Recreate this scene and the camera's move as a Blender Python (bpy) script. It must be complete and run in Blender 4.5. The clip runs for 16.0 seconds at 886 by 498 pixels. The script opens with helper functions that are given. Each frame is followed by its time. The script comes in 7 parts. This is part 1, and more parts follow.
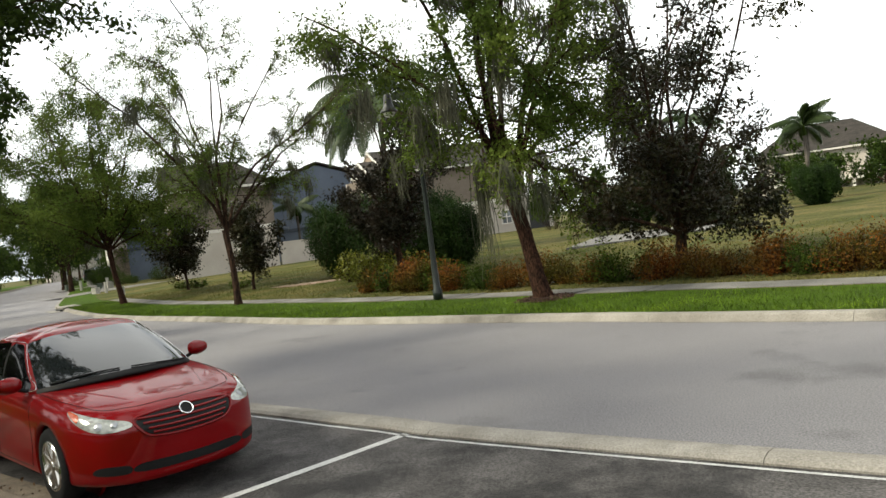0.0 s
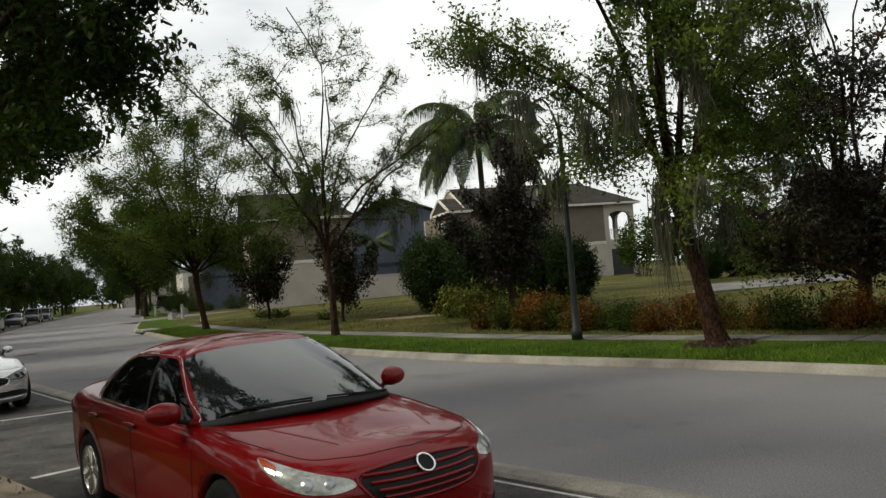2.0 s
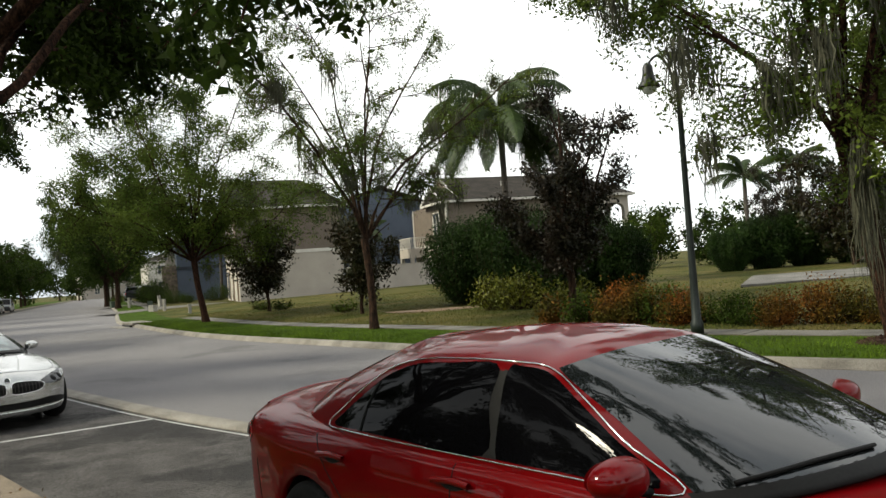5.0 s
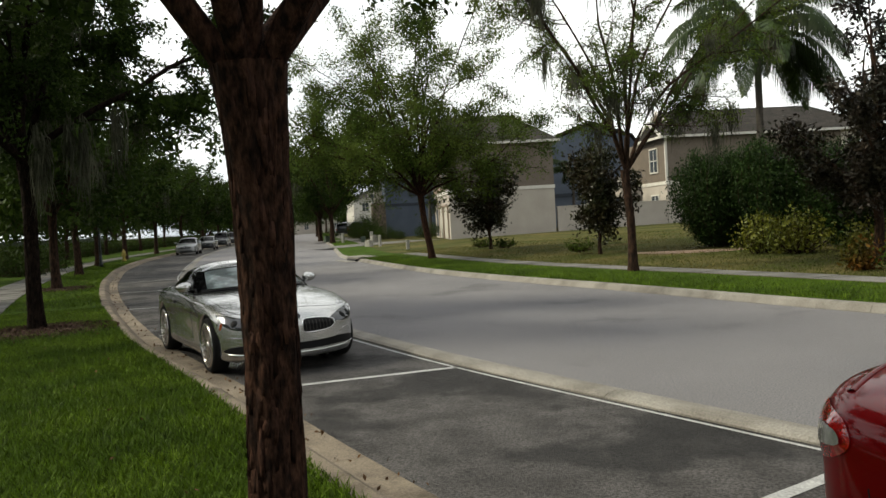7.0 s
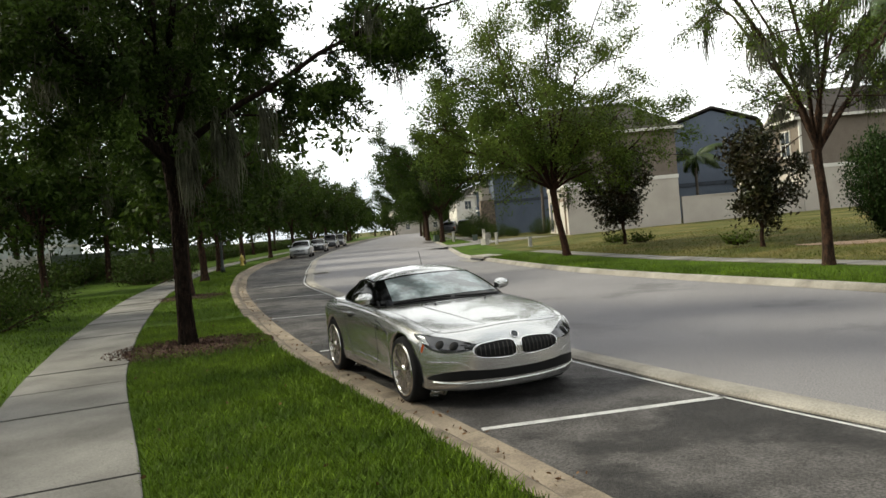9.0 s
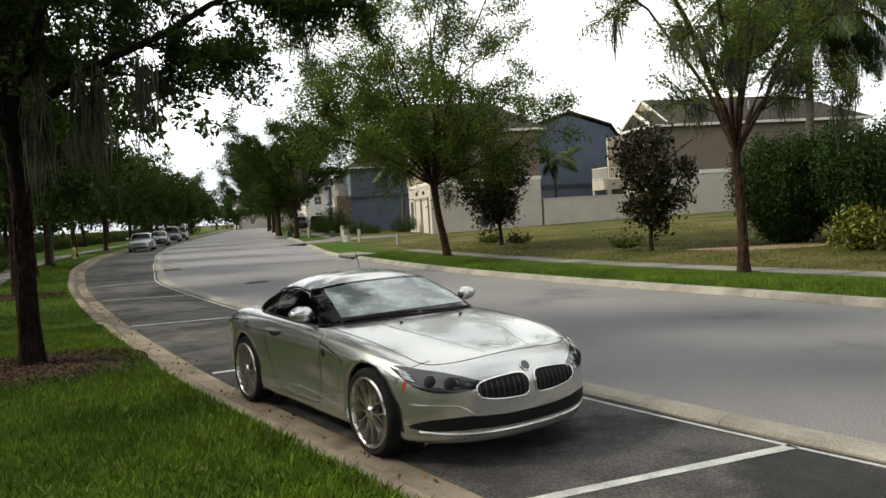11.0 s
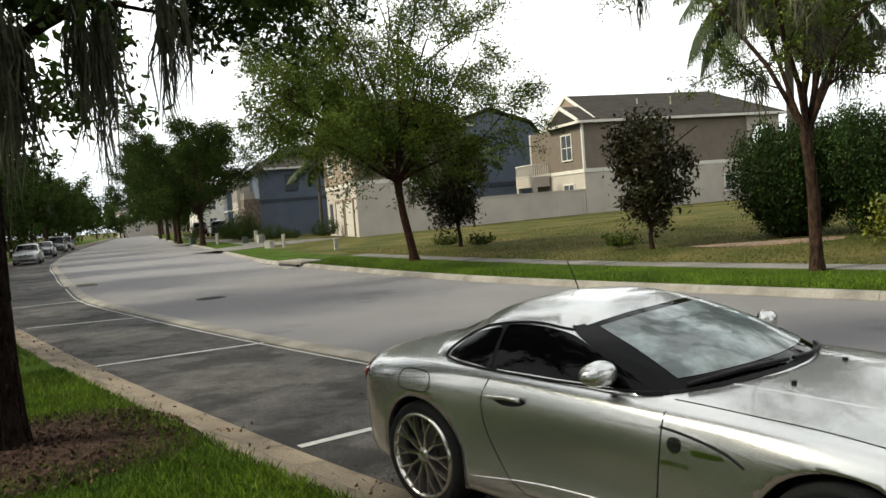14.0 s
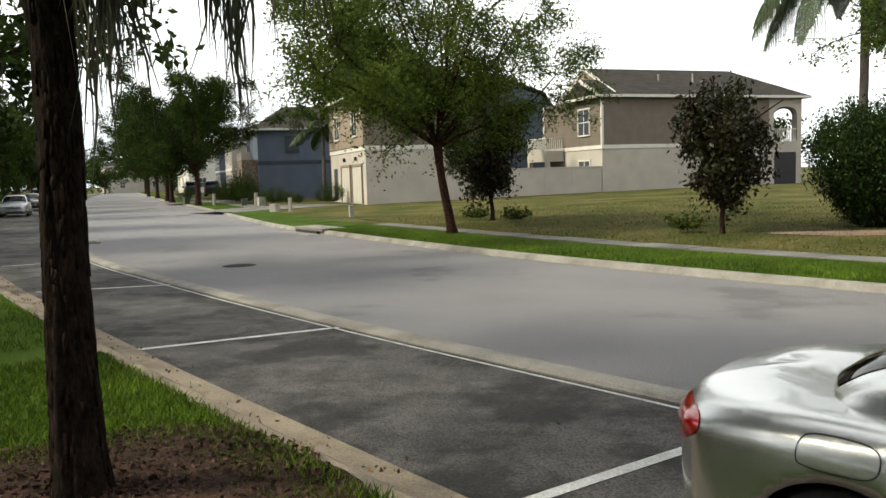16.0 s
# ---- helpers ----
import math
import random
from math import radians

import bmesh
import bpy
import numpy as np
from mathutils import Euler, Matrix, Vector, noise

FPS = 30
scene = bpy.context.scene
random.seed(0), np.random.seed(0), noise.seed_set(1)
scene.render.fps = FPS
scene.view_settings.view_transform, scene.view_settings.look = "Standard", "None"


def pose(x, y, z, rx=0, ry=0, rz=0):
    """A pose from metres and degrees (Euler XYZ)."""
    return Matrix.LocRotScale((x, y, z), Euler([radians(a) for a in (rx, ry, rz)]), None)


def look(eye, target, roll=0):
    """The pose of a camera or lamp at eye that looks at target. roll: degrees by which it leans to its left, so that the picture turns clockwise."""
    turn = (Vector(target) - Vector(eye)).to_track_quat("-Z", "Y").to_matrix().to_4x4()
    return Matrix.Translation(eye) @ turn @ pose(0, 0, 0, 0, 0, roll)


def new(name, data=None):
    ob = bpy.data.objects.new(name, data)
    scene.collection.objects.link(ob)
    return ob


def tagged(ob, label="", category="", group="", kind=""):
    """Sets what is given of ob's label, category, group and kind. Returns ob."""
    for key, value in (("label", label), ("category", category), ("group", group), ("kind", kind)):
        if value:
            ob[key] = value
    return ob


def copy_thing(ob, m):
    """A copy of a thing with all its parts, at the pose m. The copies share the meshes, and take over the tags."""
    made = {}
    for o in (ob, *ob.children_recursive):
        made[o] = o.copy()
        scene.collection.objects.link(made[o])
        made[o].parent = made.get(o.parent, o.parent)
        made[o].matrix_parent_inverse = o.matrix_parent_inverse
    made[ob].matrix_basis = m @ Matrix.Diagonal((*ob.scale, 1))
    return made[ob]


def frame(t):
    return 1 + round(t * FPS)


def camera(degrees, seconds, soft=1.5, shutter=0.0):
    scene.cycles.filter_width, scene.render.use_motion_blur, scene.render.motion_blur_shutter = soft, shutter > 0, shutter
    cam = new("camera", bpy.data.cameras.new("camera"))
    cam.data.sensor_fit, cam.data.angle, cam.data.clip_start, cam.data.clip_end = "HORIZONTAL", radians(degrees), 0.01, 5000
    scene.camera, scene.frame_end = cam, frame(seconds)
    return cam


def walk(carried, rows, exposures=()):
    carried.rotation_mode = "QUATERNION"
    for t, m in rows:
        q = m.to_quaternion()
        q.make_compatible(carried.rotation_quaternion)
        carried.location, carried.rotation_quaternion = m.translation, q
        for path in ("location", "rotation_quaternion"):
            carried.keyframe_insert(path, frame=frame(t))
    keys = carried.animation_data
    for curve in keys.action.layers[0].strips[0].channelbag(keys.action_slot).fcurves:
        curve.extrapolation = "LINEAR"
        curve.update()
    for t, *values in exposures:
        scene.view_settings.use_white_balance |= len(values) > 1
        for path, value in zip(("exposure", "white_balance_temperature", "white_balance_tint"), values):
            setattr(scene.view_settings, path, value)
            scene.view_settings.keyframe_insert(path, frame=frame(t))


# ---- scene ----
from mathutils.bvhtree import BVHTree

cam = camera(57.7, 16.0)
PATH = [
    (0, (1.8, 0.732, 1.889), (1.513, 2.71, 1.831), -7.3),
    (0.5, (1.356, 1.062, 1.89), (1.103, 3.046, 1.934), -5.4),
    (1, (0.82, 1.609, 1.786), (0.608, 3.596, 1.878), -8.3),
    (1.5, (0.311, 2.049, 1.781), (-0.053, 4.012, 1.908), -6.4),
    (2, (-0.213, 2.491, 1.709), (-0.634, 4.445, 1.776), -4.6),
    (2.5, (-0.683, 2.892, 1.713), (-1.223, 4.817, 1.725), -5.9),
    (3, (-1.146, 3.181, 1.705), (-1.721, 5.096, 1.738), -4.6),
    (5.5, (-3.712, 4.758, 1.718), (-4.012, 6.735, 1.762), -4.2),
    (6, (-4.248, 5.142, 1.718), (-4.744, 7.079, 1.752), -5.0),
    (6.5, (-4.83, 5.559, 1.689), (-5.409, 7.473, 1.672), -4.1),
    (7, (-5.363, 5.884, 1.672), (-6.145, 7.723, 1.601), -3.3),
    (7.5, (-5.925, 6.132, 1.7), (-6.83, 7.913, 1.597), -4.3),
    (8, (-6.426, 6.529, 1.61), (-7.518, 8.2, 1.492), -5.1),
    (8.5, (-6.896, 6.715, 1.71), (-7.948, 8.414, 1.622), -4.8),
    (11, (-9.297, 8.225, 1.797), (-9.943, 10.115, 1.702), -3.4),
    (11.5, (-9.876, 8.601, 1.819), (-10.308, 10.538, 1.568), -1.4),
    (12, (-10.417, 8.959, 1.814), (-10.702, 10.923, 1.568), -3.9),
    (12.5, (-10.924, 9.223, 1.863), (-11.176, 11.198, 1.676), -1.8),
    (13, (-11.479, 9.607, 1.85), (-11.698, 11.589, 1.7), -1.2),
    (13.5, (-12.042, 9.99, 1.893), (-12.286, 11.971, 1.779), -4.2),
    (14, (-12.64, 10.342, 1.866), (-13.021, 12.302, 1.758), -4.5),
    (14.5, (-13.123, 10.874, 1.852), (-13.691, 12.783, 1.67), -7.9),
    (15, (-13.659, 11.276, 1.847), (-14.235, 13.187, 1.709), -5.1),
    (15.5, (-14.174, 11.658, 1.839), (-14.585, 13.603, 1.622), -4.0),
    (16, (-14.708, 12.116, 1.854), (-15.05, 14.079, 1.674), -1.7),
]
walk(cam, [(t, look(eye, aim, roll)) for t, eye, aim, roll in PATH],
     exposures=[(0, 0.35, 6600, 6), (0.5, 0.25, 6600, 6), (1, -0.10, 6600, 6), (1.5, -0.30, 6600, 6), (2, -0.55, 6600, 6), (2.5, -0.65, 6600, 6), (3, -0.65, 6600, 6), (5.5, 0.00, 6600, 6), (6.5, -0.15, 6600, 6), (7, -0.20, 6600, 6), (7.5, -0.05, 6600, 6), (8.5, 0.28, 6600, 6), (11, 0.10, 6600, 6), (11.5, 0.05, 6600, 6), (12.5, 0.32, 6600, 6), (14, 0.15, 6600, 6), (14.5, 0.05, 6600, 6), (15, 0.10, 6600, 6), (16, 0.20, 6600, 6)])

# ---- world and sun ----
SUN_AZ, SUN_EL = radians(250), radians(40)   # clockwise from +y
SUN_DIR = Vector((math.sin(SUN_AZ) * math.cos(SUN_EL), math.cos(SUN_AZ) * math.cos(SUN_EL), math.sin(SUN_EL)))
world = bpy.data.worlds.new("world")
scene.world = world
world.use_nodes = True
wn, wl = world.node_tree.nodes, world.node_tree.links
wn.clear()
w_out = wn.new("ShaderNodeOutputWorld")
w_bg = wn.new("ShaderNodeBackground")
w_sky = wn.new("ShaderNodeTexSky")
w_sky.sky_type, w_sky.sun_disc = "NISHITA", False
w_sky.sun_elevation, w_sky.sun_rotation = SUN_EL, SUN_AZ
w_co = wn.new("ShaderNodeTexCoord")
w_map = wn.new("ShaderNodeMapping")
w_map.inputs["Scale"].default_value = (1.2, 1.2, 3.2)
w_noise = wn.new("ShaderNodeTexNoise")
w_noise.inputs["Scale"].default_value, w_noise.inputs["Detail"].default_value = 1.5, 7.0
w_ramp = wn.new("ShaderNodeValToRGB")
w_ramp.color_ramp.elements[0].position, w_ramp.color_ramp.elements[0].color = 0.36, (13.5, 14.4, 15.6, 1)
w_ramp.color_ramp.elements[1].position, w_ramp.color_ramp.elements[1].color = 0.56, (24, 24, 24, 1)
w_mix = wn.new("ShaderNodeMix")
w_mix.data_type = "RGBA"
w_mix.inputs[0].default_value = 0.86
wl.new(w_co.outputs["Generated"], w_map.inputs["Vector"])
wl.new(w_map.outputs[0], w_noise.inputs["Vector"])
wl.new(w_noise.outputs[0], w_ramp.inputs[0])
wl.new(w_sky.outputs[0], w_mix.inputs[6])
wl.new(w_ramp.outputs[0], w_mix.inputs[7])
wl.new(w_mix.outputs[2], w_bg.inputs[0])
w_bg.inputs[1].default_value = 0.074
wl.new(w_bg.outputs[0], w_out.inputs[0])
sun = new("sun", bpy.data.lights.new("sun", "SUN"))
sun.data.energy, sun.data.angle, sun.data.color = 5.2, radians(11.0), (1.0, 0.93, 0.76)
sun.matrix_world = look(SUN_DIR * 60, (0, 0, 0))


# ---- materials ----
def material(name, color, rough=0.6, metal=0.0, color2=None, scale=8.0, fine=90.0, bump=0.0, bump_scale=60.0,
             coat=0.0, island=0.0, obj=0.0, stretch=(1, 1, 1), contrast=(0.35, 0.65), fine_amount=0.25, spec=0.5, translucent=0.0, stain=None):
    m = bpy.data.materials.new(name)
    m.use_nodes = True
    n, l = m.node_tree.nodes, m.node_tree.links
    b = n["Principled BSDF"]
    b.inputs["Roughness"].default_value, b.inputs["Metallic"].default_value = rough, metal
    b.inputs["Coat Weight"].default_value = coat
    b.inputs["Coat Roughness"].default_value = 0.03
    b.inputs["Specular IOR Level"].default_value = spec
    color2 = color2 or tuple(c * 0.75 for c in color)
    co = n.new("ShaderNodeTexCoord")
    mp = n.new("ShaderNodeMapping")
    mp.inputs["Scale"].default_value = stretch
    geo = n.new("ShaderNodeNewGeometry")
    l.new(geo.outputs["Position"] if obj == 0 else co.outputs["Object"], mp.inputs["Vector"])
    big = n.new("ShaderNodeTexNoise")
    big.inputs["Scale"].default_value, big.inputs["Detail"].default_value = scale, 6
    l.new(mp.outputs[0], big.inputs["Vector"])
    ramp = n.new("ShaderNodeValToRGB")
    ramp.color_ramp.elements[0].position, ramp.color_ramp.elements[1].position = contrast
    ramp.color_ramp.elements[0].color, ramp.color_ramp.elements[1].color = (*color2, 1), (*color, 1)
    l.new(big.outputs[0], ramp.inputs[0])
    small = n.new("ShaderNodeTexNoise")
    small.inputs["Scale"].default_value, small.inputs["Detail"].default_value = fine, 3
    l.new(mp.outputs[0], small.inputs["Vector"])
    remap = n.new("ShaderNodeMapRange")
    remap.inputs[1].default_value, remap.inputs[2].default_value = 0.3, 0.7
    remap.inputs[3].default_value, remap.inputs[4].default_value = 1 - fine_amount, 1 + fine_amount
    l.new(small.outputs[0], remap.inputs[0])
    mul = n.new("ShaderNodeMix")
    mul.data_type, mul.blend_type = "RGBA", "MULTIPLY"
    mul.inputs[0].default_value = 1.0
    l.new(ramp.outputs[0], mul.inputs[6])
    l.new(remap.outputs[0], mul.inputs[7])
    last = mul.outputs[2]
    if stain:
        # blotches with an edge of their own: size, where they begin and end, how dark
        blot = n.new("ShaderNodeTexNoise")
        blot.inputs["Scale"].default_value, blot.inputs["Detail"].default_value, blot.inputs["Roughness"].default_value = stain[0], 9, 0.62
        l.new(mp.outputs[0], blot.inputs["Vector"])
        edge = n.new("ShaderNodeMapRange")
        edge.inputs[1].default_value, edge.inputs[2].default_value, edge.inputs[3].default_value, edge.inputs[4].default_value = stain[1], stain[2], 1.0, stain[3]
        l.new(blot.outputs[0], edge.inputs[0])
        dirt = n.new("ShaderNodeMix")
        dirt.data_type, dirt.blend_type = "RGBA", "MULTIPLY"
        dirt.inputs[0].default_value = 1.0
        l.new(last, dirt.inputs[6])
        l.new(edge.outputs[0], dirt.inputs[7])
        last = dirt.outputs[2]
    if island > 0 or obj > 0:
        hsv = n.new("ShaderNodeHueSaturation")
        src = geo.outputs["Random Per Island"] if island > 0 else n.new("ShaderNodeObjectInfo").outputs["Random"]
        amount = island if island > 0 else obj
        val = n.new("ShaderNodeMapRange")
        val.inputs[3].default_value, val.inputs[4].default_value = 1 - amount, 1 + amount
        l.new(src, val.inputs[0])
        l.new(val.outputs[0], hsv.inputs["Value"])
        l.new(last, hsv.inputs["Color"])
        last = hsv.outputs[0]
    l.new(last, b.inputs["Base Color"])
    if bump > 0:
        tex = n.new("ShaderNodeTexNoise")
        tex.inputs["Scale"].default_value, tex.inputs["Detail"].default_value = bump_scale, 4
        l.new(mp.outputs[0], tex.inputs["Vector"])
        bp = n.new("ShaderNodeBump")
        bp.inputs["Strength"].default_value, bp.inputs["Distance"].default_value = bump, 0.02
        l.new(tex.outputs[0], bp.inputs["Height"])
        l.new(bp.outputs[0], b.inputs["Normal"])
    if translucent > 0:
        tr = n.new("ShaderNodeBsdfTranslucent")
        l.new(last, tr.inputs[0])
        mx = n.new("ShaderNodeMixShader")
        mx.inputs[0].default_value = translucent
        l.new(b.outputs[0], mx.inputs[1])
        l.new(tr.outputs[0], mx.inputs[2])
        l.new(mx.outputs[0], n["Material Output"].inputs[0])
    return m


M_ROAD = material("asphalt_road", (0.164, 0.158, 0.162), 0.85, color2=(0.138, 0.133, 0.137), scale=0.45, fine=60, bump=0.7, bump_scale=110, fine_amount=0.4, spec=0.2, contrast=(0.3, 0.7), stain=(0.35, 0.57, 0.66, 0.7))
M_PARK = material("asphalt_parking", (0.074, 0.069, 0.066), 0.8, color2=(0.04, 0.037, 0.035), scale=2.2, fine=55, bump=1.0, bump_scale=90, contrast=(0.36, 0.62), fine_amount=0.65, spec=0.25, stain=(0.7, 0.48, 0.56, 0.36))
M_CONC = material("concrete", (0.23, 0.216, 0.19), 0.85, color2=(0.15, 0.137, 0.118), scale=1.6, fine=60, bump=0.3, bump_scale=90, spec=0.2, stain=(1.1, 0.55, 0.68, 0.65))
M_KERB = material("kerb_concrete", (0.2, 0.166, 0.126), 0.9, color2=(0.125, 0.102, 0.079), scale=1.8, fine=70, bump=0.4, bump_scale=80, spec=0.15, stain=(1.6, 0.52, 0.66, 0.5))
M_WALK = material("pavement_concrete", (0.15, 0.144, 0.133), 0.9, color2=(0.075, 0.072, 0.066), scale=0.9, fine=80, bump=0.3, bump_scale=100, spec=0.2)
# worn stall paint, also used for the painted-on lit gutter edge
M_LINE = material("line_paint_lit_edge", (0.382, 0.382, 0.372), 0.7, color2=(0.255, 0.255, 0.25), scale=6, fine=50, fine_amount=0.3)
M_GRASS = material("grass_green", (0.042, 0.074, 0.006), 0.9, color2=(0.021, 0.038, 0.0035), scale=0.8, fine=55, bump=1.0, bump_scale=45, fine_amount=0.5, spec=0.05)
M_LAWN = material("grass_dry", (0.086, 0.074, 0.027), 0.95, color2=(0.034, 0.042, 0.0105), scale=0.4, fine=14, bump=1.0, bump_scale=22, fine_amount=0.55, spec=0.05)
M_BLADE_DRY = material("grass_blade_dry", (0.125, 0.11, 0.038), 0.8, color2=(0.062, 0.078, 0.018), scale=0.5, fine=6, island=0.3, translucent=0.25, spec=0.05)
M_BLADE = material("grass_blade", (0.082, 0.13, 0.0085), 0.7, color2=(0.036, 0.066, 0.005), scale=0.9, fine=10, island=0.6, translucent=0.18, spec=0.12)
M_MULCH = material("mulch", (0.045, 0.0252, 0.018), 0.95, color2=(0.0168, 0.0096, 0.0072), scale=9, fine=70, bump=1.0, bump_scale=40, fine_amount=0.5, spec=0.08)
M_CHIP = material("mulch_chip", (0.0768, 0.0456, 0.0336), 0.95, color2=(0.0288, 0.0173, 0.0144), scale=20, fine=60, island=0.5, spec=0.1)
M_LITTER = material("dead_leaf", (0.12, 0.066, 0.03), 0.8, color2=(0.06, 0.033, 0.018), scale=10, fine=60, island=0.5, spec=0.1)
M_BARK = material("bark_brown", (0.046, 0.023, 0.0148), 0.95, color2=(0.0095, 0.0058, 0.0044), scale=30, fine=90, bump=1.0, bump_scale=45, stretch=(1, 1, 0.4), contrast=(0.38, 0.64), fine_amount=0.5, spec=0.05)
M_FLAKE = material("bark_flake", (0.042, 0.0205, 0.0135), 0.95, color2=(0.016, 0.0088, 0.0065), scale=22, fine=90, bump=0.8, bump_scale=60, stretch=(1, 1, 0.35), island=0.55, fine_amount=0.5, spec=0.05)
M_BARK_DARK = material("bark_dark", (0.045, 0.0252, 0.0156), 0.95, color2=(0.0108, 0.0072, 0.0054), scale=16, fine=60, bump=1.0, bump_scale=30, stretch=(1, 1, 0.4), fine_amount=0.4, spec=0.1)
M_BARK_GREY = material("bark_grey", (0.096, 0.084, 0.072), 0.95, color2=(0.048, 0.042, 0.036), scale=7, fine=40, bump=0.7, bump_scale=20, stretch=(1, 1, 0.3), spec=0.15)
M_LEAF = material("leaf_green", (0.042, 0.064, 0.008), 0.6, color2=(0.02, 0.035, 0.0045), scale=0.7, fine=9, island=0.4, translucent=0.26, spec=0.05)
M_LEAF_Y = material("leaf_yellowgreen", (0.088, 0.118, 0.019), 0.6, color2=(0.04, 0.066, 0.0105), scale=0.6, fine=9, island=0.4, translucent=0.26, spec=0.05)
M_LEAF_DARK = material("leaf_dark", (0.033, 0.054, 0.0085), 0.6, color2=(0.016, 0.028, 0.0048), scale=0.8, fine=9, island=0.4, translucent=0.26, spec=0.05)
M_LEAF_MAG = material("leaf_magnolia", (0.018, 0.023, 0.008), 0.35, color2=(0.025, 0.018, 0.009), scale=1.6, fine=9, island=0.5, translucent=0.14, spec=0.12)
M_LEAF_HEDGE = material("leaf_hedge", (0.021, 0.042, 0.008), 0.55, color2=(0.009, 0.019, 0.004), scale=1.2, fine=9, island=0.45, translucent=0.12, spec=0.08)
# darkened bark pair: canopy shade on the mossy oak put into its colour
M_FLAKE_SHADED = material("bark_flake_shaded", (0.02, 0.0125, 0.009), 0.95, color2=(0.006, 0.0042, 0.0034), scale=22, fine=90, bump=0.8, bump_scale=60, stretch=(1, 1, 0.35), island=0.55, fine_amount=0.5, spec=0.05)
M_BARK_SHADED = material("bark_shaded", (0.016, 0.0105, 0.0075), 0.95, color2=(0.005, 0.0038, 0.003), scale=20, fine=70, bump=1.0, bump_scale=40, stretch=(1, 1, 0.4), fine_amount=0.5, spec=0.05)
M_LEAF_PLUM = material("leaf_plum", (0.027, 0.02, 0.0135), 0.45, color2=(0.013, 0.0135, 0.007), scale=1.1, fine=9, island=0.5, translucent=0.14, spec=0.12)
M_LEAF_YEL = material("leaf_lime", (0.15, 0.15, 0.016), 0.5, color2=(0.07, 0.085, 0.01), scale=1.5, fine=9, island=0.4, translucent=0.14, spec=0.2)
M_LEAF_RED = material("leaf_russet", (0.14, 0.046, 0.009), 0.6, color2=(0.05, 0.046, 0.008), scale=1.3, fine=6, island=0.5, translucent=0.26, spec=0.05)
M_PALM = material("palm_frond", (0.036, 0.057, 0.015), 0.5, color2=(0.018, 0.033, 0.0072), scale=2, fine=20, island=0.3, translucent=0.14, spec=0.2)
M_MOSS = material("hanging_moss", (0.1, 0.1, 0.07), 0.95, color2=(0.045, 0.047, 0.032), scale=3, fine=30, island=0.35, translucent=0.25, spec=0.05)
M_WHITE = material("white_trim", (0.515, 0.495, 0.449), 0.6, color2=(0.462, 0.436, 0.383), scale=1.5, fine=20, fine_amount=0.05)
# white wall with tree shade put into its colour as grey
M_WHITE_SHADED = material("shaded_white_render", (0.36, 0.385, 0.37), 0.8, color2=(0.3, 0.325, 0.31), scale=0.8, fine=20, fine_amount=0.06, spec=0.2)
M_STUCCO = material("cream_stucco", (0.37, 0.337, 0.292), 0.9, color2=(0.325, 0.292, 0.253), scale=0.8, fine=30, bump=0.3, bump_scale=50, fine_amount=0.06, spec=0.2)
M_SIDING = material("tan_siding", (0.135, 0.11, 0.0858), 0.7, color2=(0.117, 0.0948, 0.0744), scale=1.5, fine=20, fine_amount=0.08, spec=0.25)
M_SHINGLE_W = material("gable_shingle", (0.214, 0.163, 0.118), 0.8, color2=(0.169, 0.127, 0.0918), scale=6, fine=30, fine_amount=0.15)
M_BLUE = material("blue_stucco", (0.09, 0.108, 0.139), 0.85, color2=(0.0768, 0.0924, 0.122), scale=0.8, fine=30, fine_amount=0.06, spec=0.2)
M_NAVY = material("navy_trim", (0.024, 0.033, 0.048), 0.7, scale=2, fine=20)
M_ROOF = material("roof_shingle", (0.0383, 0.0337, 0.0293), 0.95, color2=(0.0248, 0.0225, 0.0203), scale=1.2, fine=9, bump=0.6, bump_scale=9, fine_amount=0.3, stretch=(1, 1, 3), spec=0.1)
M_STONE = material("stacked_stone", (0.21, 0.168, 0.126), 0.9, color2=(0.12, 0.096, 0.078), scale=4, fine=12, bump=0.8, bump_scale=10, fine_amount=0.3, spec=0.15)
M_GLASS = material("window_glass", (0.06, 0.07, 0.08), 0.06, spec=0.8, scale=1, fine_amount=0.02)
# near-black fill that paints the shade inside openings and behind panes
M_DARK = material("opening_shade", (0.02, 0.02, 0.022), 0.8, scale=3)
M_DOOR = material("garage_door_paint", (0.449, 0.422, 0.37), 0.6, color2=(0.396, 0.37, 0.317), scale=2, fine=20, fine_amount=0.05)
M_IRON = material("black_iron", (0.018, 0.02, 0.02), 0.45, metal=0.3, scale=4, fine=50)
M_POLE = material("lamp_pole_paint", (0.014, 0.02, 0.018), 0.4, metal=0.2, scale=3, fine=50)
M_GREENBOX = material("utility_green", (0.042, 0.06, 0.042), 0.6, scale=4)
M_UTIL = material("utility_grey", (0.3, 0.288, 0.252), 0.7, scale=4)
M_PINK = material("sandy_soil", (0.18, 0.12, 0.084), 0.95, color2=(0.108, 0.072, 0.048), scale=2, fine=30, bump=0.6)
M_FROST = material("lamp_glass", (0.75, 0.75, 0.72), 0.25, scale=3)
M_HYD = material("hydrant_paint", (0.33, 0.252, 0.048), 0.5, scale=5)


# ---- building helpers ----
def part(name, bm, mat, parent=None, label="", smooth=False):
    me = bpy.data.meshes.new(name)
    bm.normal_update()
    bm.to_mesh(me)
    bm.free()
    me.materials.append(mat)
    if smooth:
        me.polygons.foreach_set("use_smooth", [True] * len(me.polygons))
    ob = new(name, me)
    if parent:
        ob.parent = parent
    return tagged(ob, label)


